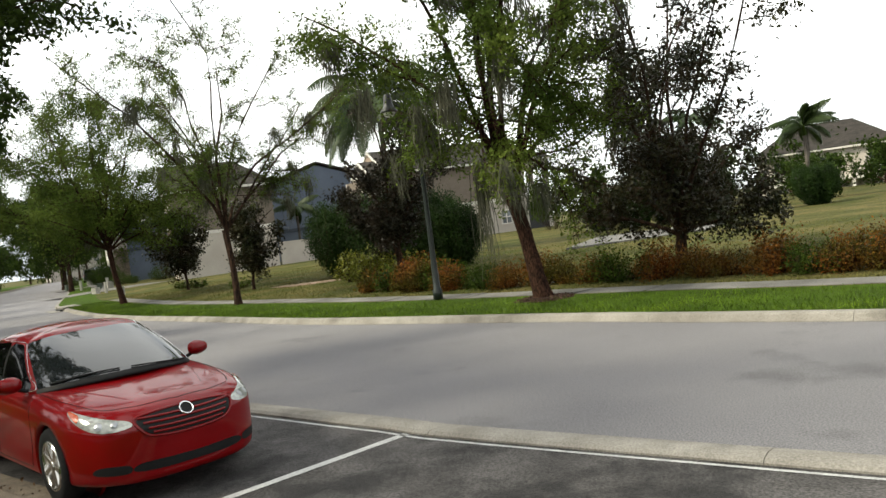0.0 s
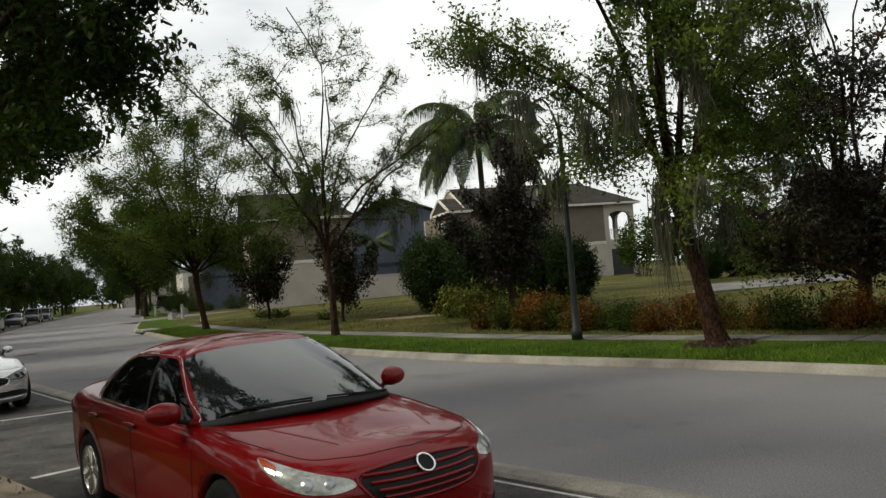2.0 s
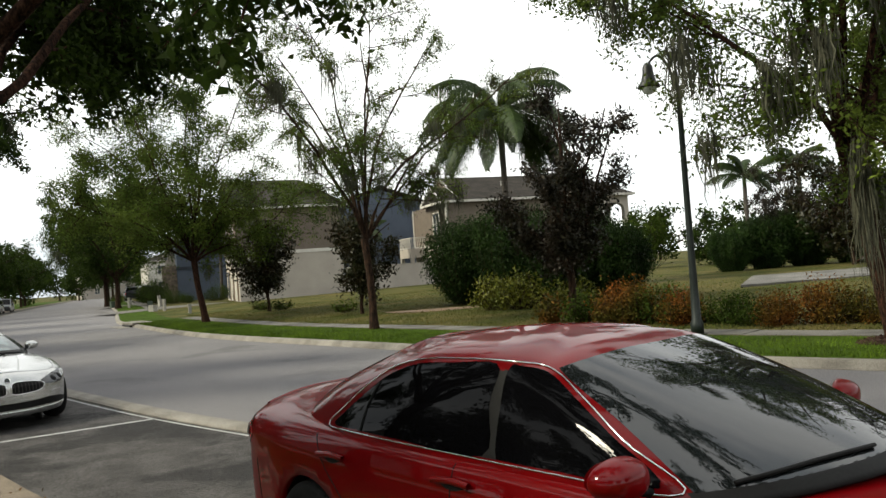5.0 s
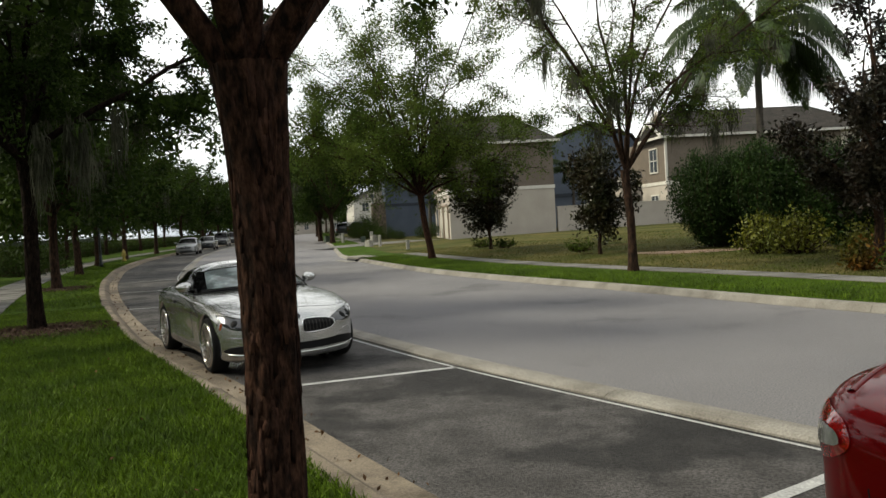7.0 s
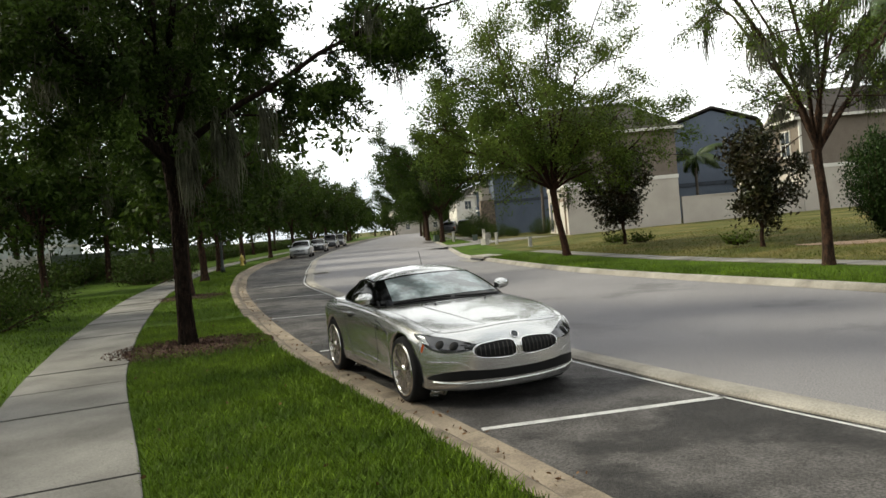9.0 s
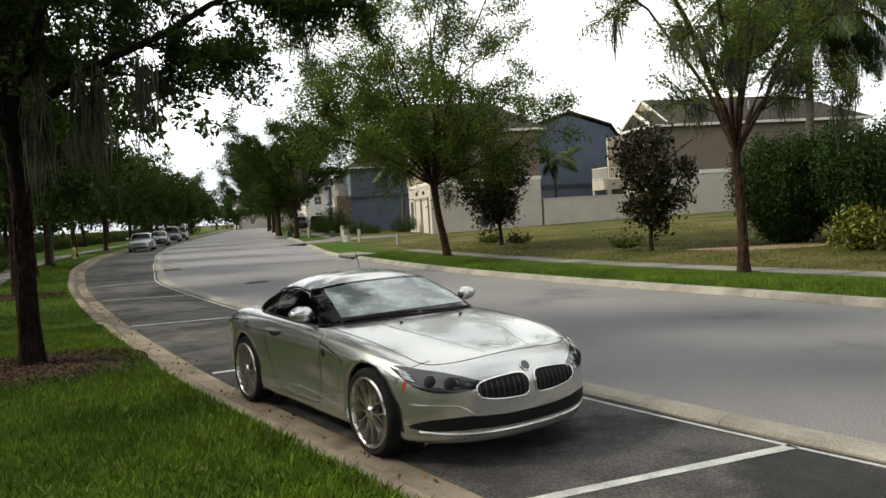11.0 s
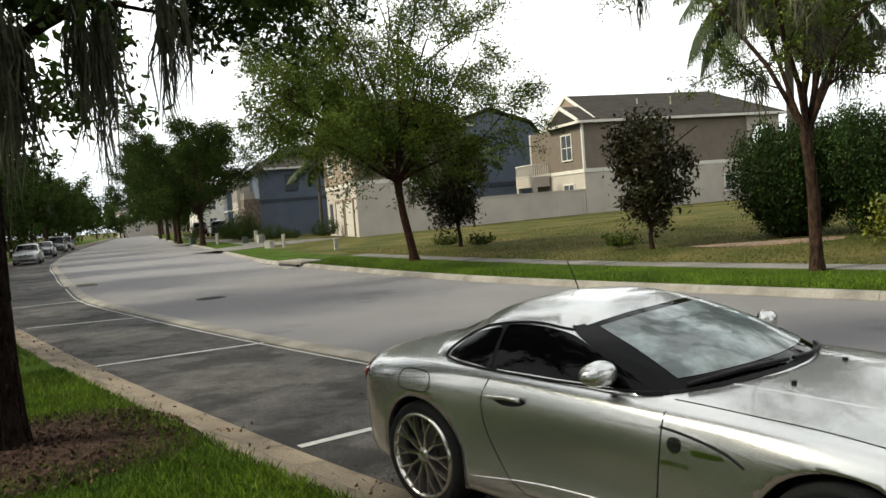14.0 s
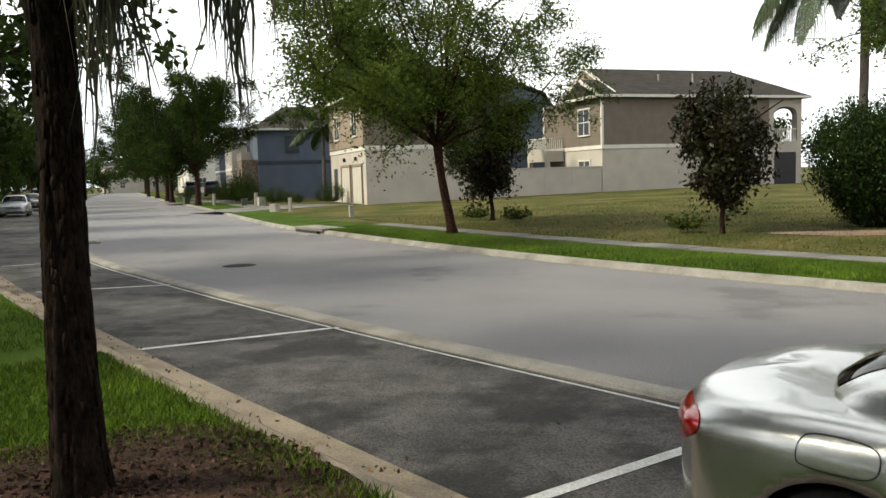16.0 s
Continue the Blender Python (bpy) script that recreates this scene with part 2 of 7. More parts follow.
def mesh_of(name, verts, faces, mat, parent=None, label="", smooth=False):
    me = bpy.data.meshes.new(name)
    me.from_pydata([tuple(v) for v in verts], [], [tuple(f) for f in faces])
    me.materials.append(mat)
    if smooth:
        me.polygons.foreach_set("use_smooth", [True] * len(me.polygons))
    ob = new(name, me)
    if parent:
        ob.parent = parent
    return tagged(ob, label)


def thing(name, m, label, category, group="", kind=""):
    ob = new(name)
    ob.empty_display_size = 0.2
    ob.matrix_world = m
    return tagged(ob, label, category, group, kind)


def add_box(bm, x0, x1, y0, y1, z0, z1, bevel=0.0, m=None):
    ret = bmesh.ops.create_cube(bm, size=1.0)
    vs = ret["verts"]
    for v in vs:
        v.co = Vector((x0 + (v.co.x + 0.5) * (x1 - x0), y0 + (v.co.y + 0.5) * (y1 - y0), z0 + (v.co.z + 0.5) * (z1 - z0)))
    if bevel > 0:
        es = {e for v in vs for e in v.link_edges}
        vs = list({v for f in bmesh.ops.bevel(bm, geom=list(es), offset=bevel, segments=2, affect="EDGES")["faces"] for v in f.verts} | {v for v in vs if v.is_valid})
    if m is not None:
        bmesh.ops.transform(bm, matrix=m, verts=vs)
    return vs


def box_part(name, mat, parent, x0, x1, y0, y1, z0, z1, bevel=0.0, label=""):
    bm = bmesh.new()
    add_box(bm, x0, x1, y0, y1, z0, z1, bevel)
    return part(name, bm, mat, parent, label)


def lathe(bm, profile, seg=24, m=None, caps=True):
    """A solid of revolution round z from (r, z) pairs."""
    rings = []
    for r, z in profile:
        rings.append([bm.verts.new((r * math.cos(a), r * math.sin(a), z)) for a in [2 * math.pi * i / seg for i in range(seg)]])
    for a, b in zip(rings, rings[1:]):
        for i in range(seg):
            bm.faces.new((a[i], a[(i + 1) % seg], b[(i + 1) % seg], b[i]))
    for r, flip in ((rings[0], True), (rings[-1], False)) if caps else ():
        bm.faces.new(r[::-1] if flip else r)
    if m is not None:
        bmesh.ops.transform(bm, matrix=m, verts=[v for r in rings for v in r])


def tube_np(points, radii, sides):
    """Vertices and faces of a tapered tube along points."""
    pts = np.asarray(points, float)
    tan = np.gradient(pts, axis=0)
    tan /= np.linalg.norm(tan, axis=1, keepdims=True) + 1e-9
    ref = np.where(np.abs(tan[:, 2:3]) > 0.9, np.array([[1.0, 0, 0]]), np.array([[0, 0, 1.0]]))
    a = np.cross(tan, ref)
    a /= np.linalg.norm(a, axis=1, keepdims=True) + 1e-9
    b = np.cross(tan, a)
    ang = np.arange(sides) * 2 * math.pi / sides
    r = np.asarray(radii, float)[:, None, None]
    v = pts[:, None, :] + r * (a[:, None, :] * np.cos(ang)[None, :, None] + b[:, None, :] * np.sin(ang)[None, :, None])
    n = len(pts)
    i, j = np.meshgrid(np.arange(n - 1), np.arange(sides), indexing="ij")
    f = np.stack([i * sides + j, i * sides + (j + 1) % sides, (i + 1) * sides + (j + 1) % sides, (i + 1) * sides + j], -1).reshape(-1, 4)
    return v.reshape(-1, 3), f


class Heap:
    """Gathers tubes and leaves into one mesh."""
    def __init__(self):
        self.v, self.f, self.n = [], [], 0

    def add(self, v, f):
        self.v.append(v)
        self.f.append(np.asarray(f) + self.n)
        self.n += len(v)

    def tube(self, points, radii, sides=6):
        self.add(*tube_np(points, radii, sides))

    def build(self, name, mat, parent=None, label="", smooth=False):
        v = np.concatenate(self.v)
        f = np.concatenate(self.f)
        me = bpy.data.meshes.new(name)
        me.vertices.add(len(v))
        me.vertices.foreach_set("co", v.astype(np.float32).ravel())
        k = f.shape[1]
        me.loops.add(f.size)
        me.loops.foreach_set("vertex_index", f.astype(np.int32).ravel())
        me.polygons.add(len(f))
        me.polygons.foreach_set("loop_start", np.arange(0, f.size, k, dtype=np.int32))
        if smooth:
            me.polygons.foreach_set("use_smooth", np.ones(len(f), bool))
        me.update(calc_edges=True)
        me.validate()
        me.materials.append(mat)
        ob = new(name, me)
        if parent:
            ob.parent = parent
        return tagged(ob, label)


def rail(pts, step):
    """A smooth line through pts with points every step metres."""
    p = np.array(pts, float)
    p = np.vstack([2 * p[0] - p[1], p, 2 * p[-1] - p[-2]])
    out = []
    for i in range(1, len(p) - 2):
        n = max(2, int(np.linalg.norm(p[i + 1] - p[i]) / 0.5))
        for t in np.arange(n) / n:
            a, b, c, d = p[i - 1], p[i], p[i + 1], p[i + 2]
            out.append(0.5 * (2 * b + (c - a) * t + (2 * a - 5 * b + 4 * c - d) * t ** 2 + (3 * b - a - 3 * c + d) * t ** 3))
    out = np.array(out + [p[-2]])
    s = np.concatenate([[0], np.cumsum(np.linalg.norm(np.diff(out, axis=0), axis=1))])
    k = np.linspace(0, s[-1], int(s[-1] / step) + 1)
    return np.stack([np.interp(k, s, out[:, 0]), np.interp(k, s, out[:, 1])], 1)


def moved(line, d):
    """The line moved d metres to its right."""
    t = np.gradient(line, axis=0)
    t /= np.linalg.norm(t, axis=1, keepdims=True)
    return line + d * np.stack([t[:, 1], -t[:, 0]], 1)


def nearest(line, p):
    return int(np.argmin(np.hypot(line[:, 0] - p[0], line[:, 1] - p[1])))


def sweep(name, line, profile, mat, parent=None, closed=False):
    """A profile of (offset, height) pairs drawn along a line."""
    rows = [np.column_stack([moved(line, d), np.full(len(line), z)]) for d, z in profile]
    n, k = len(line), len(rows)
    v = np.stack(rows, 1).reshape(-1, 3)
    f = [(i * k + j, i * k + (j + 1) % k, (i + 1) * k + (j + 1) % k, (i + 1) * k + j) for i in range(n - 1) for j in range(k if closed else k - 1)]
    if closed:
        f += [tuple(range(k))[::-1], tuple((n - 1) * k + j for j in range(k))]
    return mesh_of(name, v, f, mat, parent)


def between(name, a, b, z, mat, parent=None, rows=1):
    n = min(len(a), len(b))
    ia, ib = np.linspace(0, len(a) - 1, n).round().astype(int), np.linspace(0, len(b) - 1, n).round().astype(int)
    v, f = [], []
    for i in range(n):
        for k in range(rows + 1):
            p = a[ia[i]] * (1 - k / rows) + b[ib[i]] * k / rows
            v.append((p[0], p[1], z))
    w = rows + 1
    f = [(i * w + k, i * w + k + 1, (i + 1) * w + k + 1, (i + 1) * w + k) for i in range(n - 1) for k in range(rows)]
    return mesh_of(name, v, f, mat, parent)


# ---- the street ----
NEAR = rail([(30, -13), (2.4, 3.9), (-5.1, 8.7), (-7.4, 10.3), (-10.5, 12.75), (-14.1, 15.5), (-16.4, 17.45), (-19.6, 20.3), (-25, 25.4), (-30.5, 31),
             (-39.8, 41.4), (-52.1, 57.9), (-75, 95), (-140, 205)], 0.75)
STRIP = rail([(31.6, -10.2), (3.74, 6.0), (0.2, 8.18), (-1.8, 9.56), (-5.1, 11.84), (-8.74, 14.36), (-11.8, 16.8), (-13.8, 18.5), (-17.7, 21.8), (-22.1, 25.8),
              (-26.7, 30.3), (-31.2, 35.8), (-36.6, 42.6), (-50, 60.5), (-73, 96.5), (-138, 206)], 0.75)
FAR = rail([(35, -9), (21.5, 0.2), (5.7, 11.4), (1.7, 14.5), (-3.9, 18.5), (-8.6, 22.7), (-13.1, 26.7), (-17, 30.7), (-22.5, 37.3), (-27, 43), (-32.1, 51),
            (-44.3, 70.5), (-66, 104), (-128, 204)], 0.75)

ground = mesh_of("ground", [(-1500, -1500, -0.35), (1500, -1500, -0.35), (1500, 1500, -0.35), (-1500, 1500, -0.35)], [(0, 1, 2, 3)], M_LAWN)
tagged(ground, "flat dry grass reaching to the horizon", "ground", kind="structure")
road = between("road", moved(STRIP, 0.25), moved(FAR, -0.02), 0.0, M_ROAD, rows=6)
tagged(road, "worn pale grey asphalt street", "road", kind="structure")
parking = between("parking_lane", moved(NEAR, -0.02), moved(STRIP, 0.02), -0.006, M_PARK, rows=3)
tagged(parking, "dark stained asphalt parking lane", "road", kind="structure")

# near lawn and far lawn: sheets that start at the kerbs
def lawn(name, line, offsets, mat, label):
    ob = sweep(name, line, offsets, mat)
    return tagged(ob, label, "grass", kind="structure")


def lawn_z(x, y):
    """The height of the far lawn."""
    d = np.min(np.hypot(FAR[:, 0] - x, FAR[:, 1] - y))
    return float(np.interp(d, (0.3, 2.3, 6, 10, 16, 24, 34, 60), (0.12, 0.168, 0.2, 0.27, 0.36, 0.47, 0.55, 0.6)))


near_lawn = lawn("near_lawn", NEAR, [(-0.5, 0.115), (-0.8, 0.14), (-2.6, 0.15), (-6, 0.16), (-14, 0.2), (-40, 0.25), (-90, 0.1), (-95, -0.34)], M_GRASS,
                 "mown green lawn beside the kerb and pavement")
far_verge = lawn("far_verge", FAR, [(0.17, 0.11), (0.5, 0.14), (2.2, 0.17), (2.32, 0.17)], M_GRASS, "bright green grass verge along the kerb")
far_lawn = lawn("far_lawn", FAR, [(2.3, 0.168), (3.4, 0.17), (6, 0.2), (10, 0.27), (16, 0.36), (24, 0.47), (34, 0.55), (60, 0.6), (100, 0.4), (104, -0.34)], M_LAWN,
                "dry patchy olive lawn of an empty lot")


def kerb(name, line, lo, hi, profile, mat, label, piece=4):
    top = tagged(new(name), label, "kerb", kind="structure")
    for i in range(lo, hi - piece, piece):
        seg = line[i:i + piece + 1].copy()
        for end, other in ((0, 1), (-1, -2)):
            d = seg[other] - seg[end]
            seg[end] = seg[end] + d / np.linalg.norm(d) * 0.003
        sweep("kerb_stone", seg, profile, mat, top, closed=True)
    return top


kerb("near_kerb", NEAR, 0, len(NEAR), [(0.0, -0.1), (0.0, 0.004), (-0.26, 0.012), (-0.36, 0.1), (-0.41, 0.125), (-0.55, 0.13), (-0.55, -0.1)], M_KERB,
     "weathered tan concrete kerb with cracks at its joints")
kerb("far_kerb", FAR, 0, len(FAR), [(-0.02, -0.1), (-0.02, 0.012), (0.0, 0.015), (0.05, 0.1), (0.08, 0.12), (0.2, 0.125), (0.2, -0.1)], M_CONC,
     "pale concrete kerb of the far roadside")
kerb("gutter_strip", STRIP, 0, len(STRIP), [(-0.06, -0.1), (-0.06, 0.01), (-0.02, 0.034), (0.08, 0.05), (0.2, 0.04), (0.27, 0.008), (0.27, -0.1)], M_CONC,
     "low rounded concrete strip between parking lane and street")

# pavements, slab by slab
def pavement(name, line, lo, hi, d0, d1, z, label, piece=2):
    top = tagged(new(name), label, "pavement", kind="structure")
    for i in range(lo, hi - piece, piece):
        seg = line[i:i + piece + 1].copy()
        d = seg[1] - seg[0]
        seg[0] = seg[0] + d / np.linalg.norm(d) * 0.008
        d = seg[-2] - seg[-1]
        seg[-1] = seg[-1] + d / np.linalg.norm(d) * 0.008
        h = z + 0.006 * math.sin(i * 1.7)
        sweep("slab", seg, [(d0, -0.05), (d0, h - 0.006), (d0 + 0.01, h), (d1 - 0.01, h), (d1, h - 0.006), (d1, -0.05)], M_WALK, top, closed=True)
    return top


pavement("near_pavement", NEAR, 0, 190, -3.95, -2.65, 0.175, "grey concrete pavement slabs in dappled shade")
pavement("far_pavement", FAR, 0, nearest(FAR, (-24.5, 40)), 2.4, 3.15, 0.185, "pale concrete pavement along the empty lot")
pavement("far_pavement", FAR, nearest(FAR, (-36.5, 58)), nearest(FAR, (-85, 135)), 2.25, 3.45, 0.2, "pale concrete pavement in front of the houses")

# stall lines
for a, b in (((-1.15, 6.4), (0.17, 8.05)), ((-6.2, 9.62), (-4.95, 11.5)), ((-10.55, 12.85), (-8.85, 14.28)), ((-15.15, 16.45), (-13.5, 18.05)), ((-19.75, 20.35), (-17.75, 21.75)),
             ((-24.4, 25.0), (-22.2, 25.9)), ((-28.6, 29.4), (-26.9, 30.5))):
    a, b = Vector((*a, 0)), Vector((*b, 0))
    d = (b - a).normalized()
    side = Vector((-d.y, d.x, 0)) * 0.05
    bm = bmesh.new()
    n = 14
    rows = []
    for i in range(n + 1):
        p = a.lerp(b, i / n)
        rows.append([bm.verts.new(p + side * s * (1 + 0.12 * noise.noise(p * 3 + Vector((0, s, 0)))) + Vector((0, 0, -0.0015))) for s in (-1, 1)])
    for r, q in zip(rows, rows[1:]):
        bm.faces.new((r[0], q[0], q[1], r[1]))
    tagged(part("stall_line", bm, M_LINE), "thin worn white stall line on asphalt", "road marking", "stall lines")
# long pale strip beside the gutter: light on the concrete edge, painted on
ob = sweep("lit_edge_strip", STRIP, [(-0.16, -0.0015), (-0.12, -0.0015)], M_LINE)
tagged(ob, "thin pale strip painted as the lit edge of the gutter", "road marking")


# ---- cars ----
M_SILVER = material("silver_paint", (0.52, 0.52, 0.508), 0.27, metal=0.92, color2=(0.49, 0.49, 0.478), scale=3, fine=900, coat=0.7, fine_amount=0.06)
M_RED = material("red_paint", (0.135, 0.0007, 0.0018), 0.4, metal=0.0, color2=(0.115, 0.0006, 0.0015), scale=3, fine=900, coat=0.55, fine_amount=0.06, spec=0.03)
M_GREYCAR = material("grey_paint", (0.3, 0.31, 0.32), 0.3, metal=0.7, scale=3, coat=1.0, fine_amount=0.04)
M_BLACKCAR = material("black_paint", (0.015, 0.017, 0.022), 0.3, metal=0.3, scale=3, coat=1.0, fine_amount=0.04)
M_CARGLASS = material("tinted_glass", (0.0025, 0.0025, 0.003), 0.02, scale=2, spec=0.09, fine_amount=0.02)
M_SCREEN = material("windscreen_glass", (0.01, 0.012, 0.013), 0.02, scale=2, spec=0.9, fine_amount=0.02)
# pale sunshade; its light and dark mottle paints sky and tree reflections
M_SHADE = material("sunshade_foil_reflections", (0.17, 0.215, 0.215), 0.4, metal=0.0, color2=(0.035, 0.05, 0.05), scale=4, fine=20, bump=0.4, bump_scale=9, contrast=(0.42, 0.58), coat=0.8, spec=0.3)
M_TYRE = material("tyre_rubber", (0.012, 0.012, 0.012), 0.9, scale=8, fine=60, spec=0.15)
M_RIM = material("alloy_rim", (0.6, 0.57, 0.53), 0.22, metal=0.95, scale=6, fine=60, fine_amount=0.05)
M_BLACK = material("black_plastic", (0.008, 0.008, 0.008), 0.6, scale=6, spec=0.15)
M_CHROME = material("chrome", (0.8, 0.8, 0.8), 0.12, metal=1.0, scale=6, fine_amount=0.03)
M_LAMP = material("headlamp_glass", (0.34, 0.35, 0.32), 0.12, metal=0.2, color2=(0.2, 0.21, 0.19), scale=9, fine=30, coat=0.7)
M_LAMP_DARK = material("smoked_headlamp", (0.03, 0.032, 0.035), 0.1, metal=0.3, color2=(0.012, 0.012, 0.013), scale=9, fine=30, coat=0.8)
M_TAIL = material("tail_lamp", (0.4, 0.006, 0.006), 0.1, color2=(0.2, 0.004, 0.004), scale=12, fine=60, coat=1.0)
M_AMBER = material("amber_lens", (0.38, 0.06, 0.012), 0.15, scale=9, coat=0.6)
M_BRAKE = material("brake_disc", (0.07, 0.065, 0.06), 0.5, metal=0.8, scale=9)


def spline(rows, x):
    """Values of a table whose first column falls, smoothly read at x."""
    r = np.array(rows, float)[::-1]
    xs = r[:, 0]
    x = float(np.clip(x, xs[0], xs[-1]))
    i = int(np.clip(np.searchsorted(xs, x) - 1, 0, len(xs) - 2))
    h = xs[i + 1] - xs[i]
    t = (x - xs[i]) / h
    a, b = r[i, 1:], r[i + 1, 1:]
    ma = (r[i + 1, 1:] - r[max(i - 1, 0), 1:]) / (xs[i + 1] - xs[max(i - 1, 0)]) * h
    mb = (r[min(i + 2, len(r) - 1), 1:] - r[i, 1:]) / (xs[min(i + 2, len(r) - 1)] - xs[i]) * h
    return (2 * t ** 3 - 3 * t ** 2 + 1) * a + (t ** 3 - 2 * t ** 2 + t) * ma + (3 * t ** 2 - 2 * t ** 3) * b + (t ** 3 - t ** 2) * mb


def curve_through(pts, n):
    """n points on a rounded line through pts."""
    p = np.array(pts, float)
    p = np.vstack([2 * p[0] - p[1], p, 2 * p[-1] - p[-2]])
    out = []
    m = len(p) - 3
    for k in np.linspace(0, m - 1e-6, n):
        i = int(k)
        t = k - i
        a, b, c, d = p[i], p[i + 1], p[i + 2], p[i + 3]
        out.append(0.5 * (2 * b + (c - a) * t + (2 * a - 5 * b + 4 * c - d) * t ** 2 + (3 * b - a - 3 * c + d) * t ** 3))
    return np.array(out)


class Shape:
    """The skin of a car: a lower body and a cabin, each drawn from stations along its length."""
    def __init__(self, body, cabin, crease=0.0):
        self.body, self.cabin, self.crease = body, cabin, crease
        self.kept = {}

    def ring(self, x, n=25):
        key = (round(x, 4), n)
        if key not in self.kept:
            self.kept[key] = self.draw_ring(x, n)
        return self.kept[key]

    def draw_ring(self, x, n):
        w, zb, zs, zc = spline(self.body, x)
        c = self.crease
        pts = [(0, zb), (0.8 * w, zb), (0.955 * w, zb + 0.07), (w, zb + 0.32 * (zs - zb)), ((0.992 + c) * w, zb + 0.6 * (zs - zb)), (0.975 * w, zs - 0.1), (0.925 * w, zs - 0.015),
               (0.8 * w, zs + 0.35 * (zc - zs)), (0.42 * w, zc - 0.14 * (zc - zs)), (0, zc)]
        return curve_through(pts, n)

    def sizes(self, x):
        key = ("sizes", round(float(x), 4))
        if key not in self.kept:
            self.kept[key] = spline(self.body, x)
        return self.kept[key]

    def side(self, x, z):
        """The half width at height z on the flank."""
        r = self.ring(x, 61)
        r = r[8:46]
        return float(np.interp(z, r[:, 1], r[:, 0]))

    def deck(self, x, y):
        """The height of bonnet or boot at half width y."""
        r = self.ring(x, 61)[36:][::-1]
        return float(np.interp(y, r[:, 0], r[:, 1]))

    def glass(self, x, a):
        key = ("glass", round(x, 4))
        if key not in self.kept:
            self.kept[key] = self.draw_glass(x)
        pts = self.kept[key]
        i = a * 80
        k = int(min(i, 79))
        return pts[k] + (pts[k + 1] - pts[k]) * (i - k)

    def draw_glass(self, x):
        wl, zl, wt, ze, zt = spline(self.cabin, x)
        return curve_through([(wl, zl), ((wl + wt) / 2 + 0.035, (zl + ze) / 2), (wt, ze), (0.62 * wt, zt - 0.16 * (zt - ze)), (0, zt)], 81)


def skin(fn, xs, ks):
    """Both halves of a surface fn(x, k) -> (y, z)."""
    v, f = [], []
    n = len(ks)
    for x in xs:
        half = [fn(x, k) for k in ks]
        v += [(x, -y, z) for y, z in half] + [(x, y, z) for y, z in half[::-1]]
    w = 2 * n
    for i in range(len(xs) - 1):
        for j in range(w - 1):
            f.append((i * w + j, (i + 1) * w + j, (i + 1) * w + j + 1, i * w + j + 1))
    return v, f


def patch(name, shape, xs, ks, mat, parent, side, label="", off=0.006, fn=None, thick=0.0):
    """A piece laid on the skin, side +1 (left), -1 (right) or 0 (across)."""
    fn = fn or shape.glass
    grid = []
    for i, x in enumerate(xs):
        row = []
        for k in (ks(i) if callable(ks) else ks):
            y, z = fn(x, k)
            y2, z2 = fn(x, min(k + 0.02, 1.0))
            y0, z0 = fn(x, max(k - 0.02, 0.0))
            ny, nz = z2 - z0, -(y2 - y0)
            l = math.hypot(ny, nz) + 1e-9
            row.append((x, y + ny / l * off, z + nz / l * off))
        grid.append(row)
    if side == 0:
        grid = [[(x, -y, z) for x, y, z in r] + [(x, y, z) for x, y, z in r[::-1][1:]] for r in grid]
    else:
        grid = [[(x, y * side, z) for x, y, z in r] for r in grid]
    w = len(grid[0])
    v = [p for r in grid for p in r]
    f = [(i * w + j, i * w + j + 1, (i + 1) * w + j + 1, (i + 1) * w + j) for i in range(len(grid) - 1) for j in range(w - 1)]
    return mesh_of(name, v, f, mat, parent, label, smooth=True)


def wire(name, pts, r, mat, parent, sides=6, label=""):
    h = Heap()
    h.tube(np.array(pts, float), np.full(len(pts), r), sides)
    return h.build(name, mat, parent, label, smooth=True)


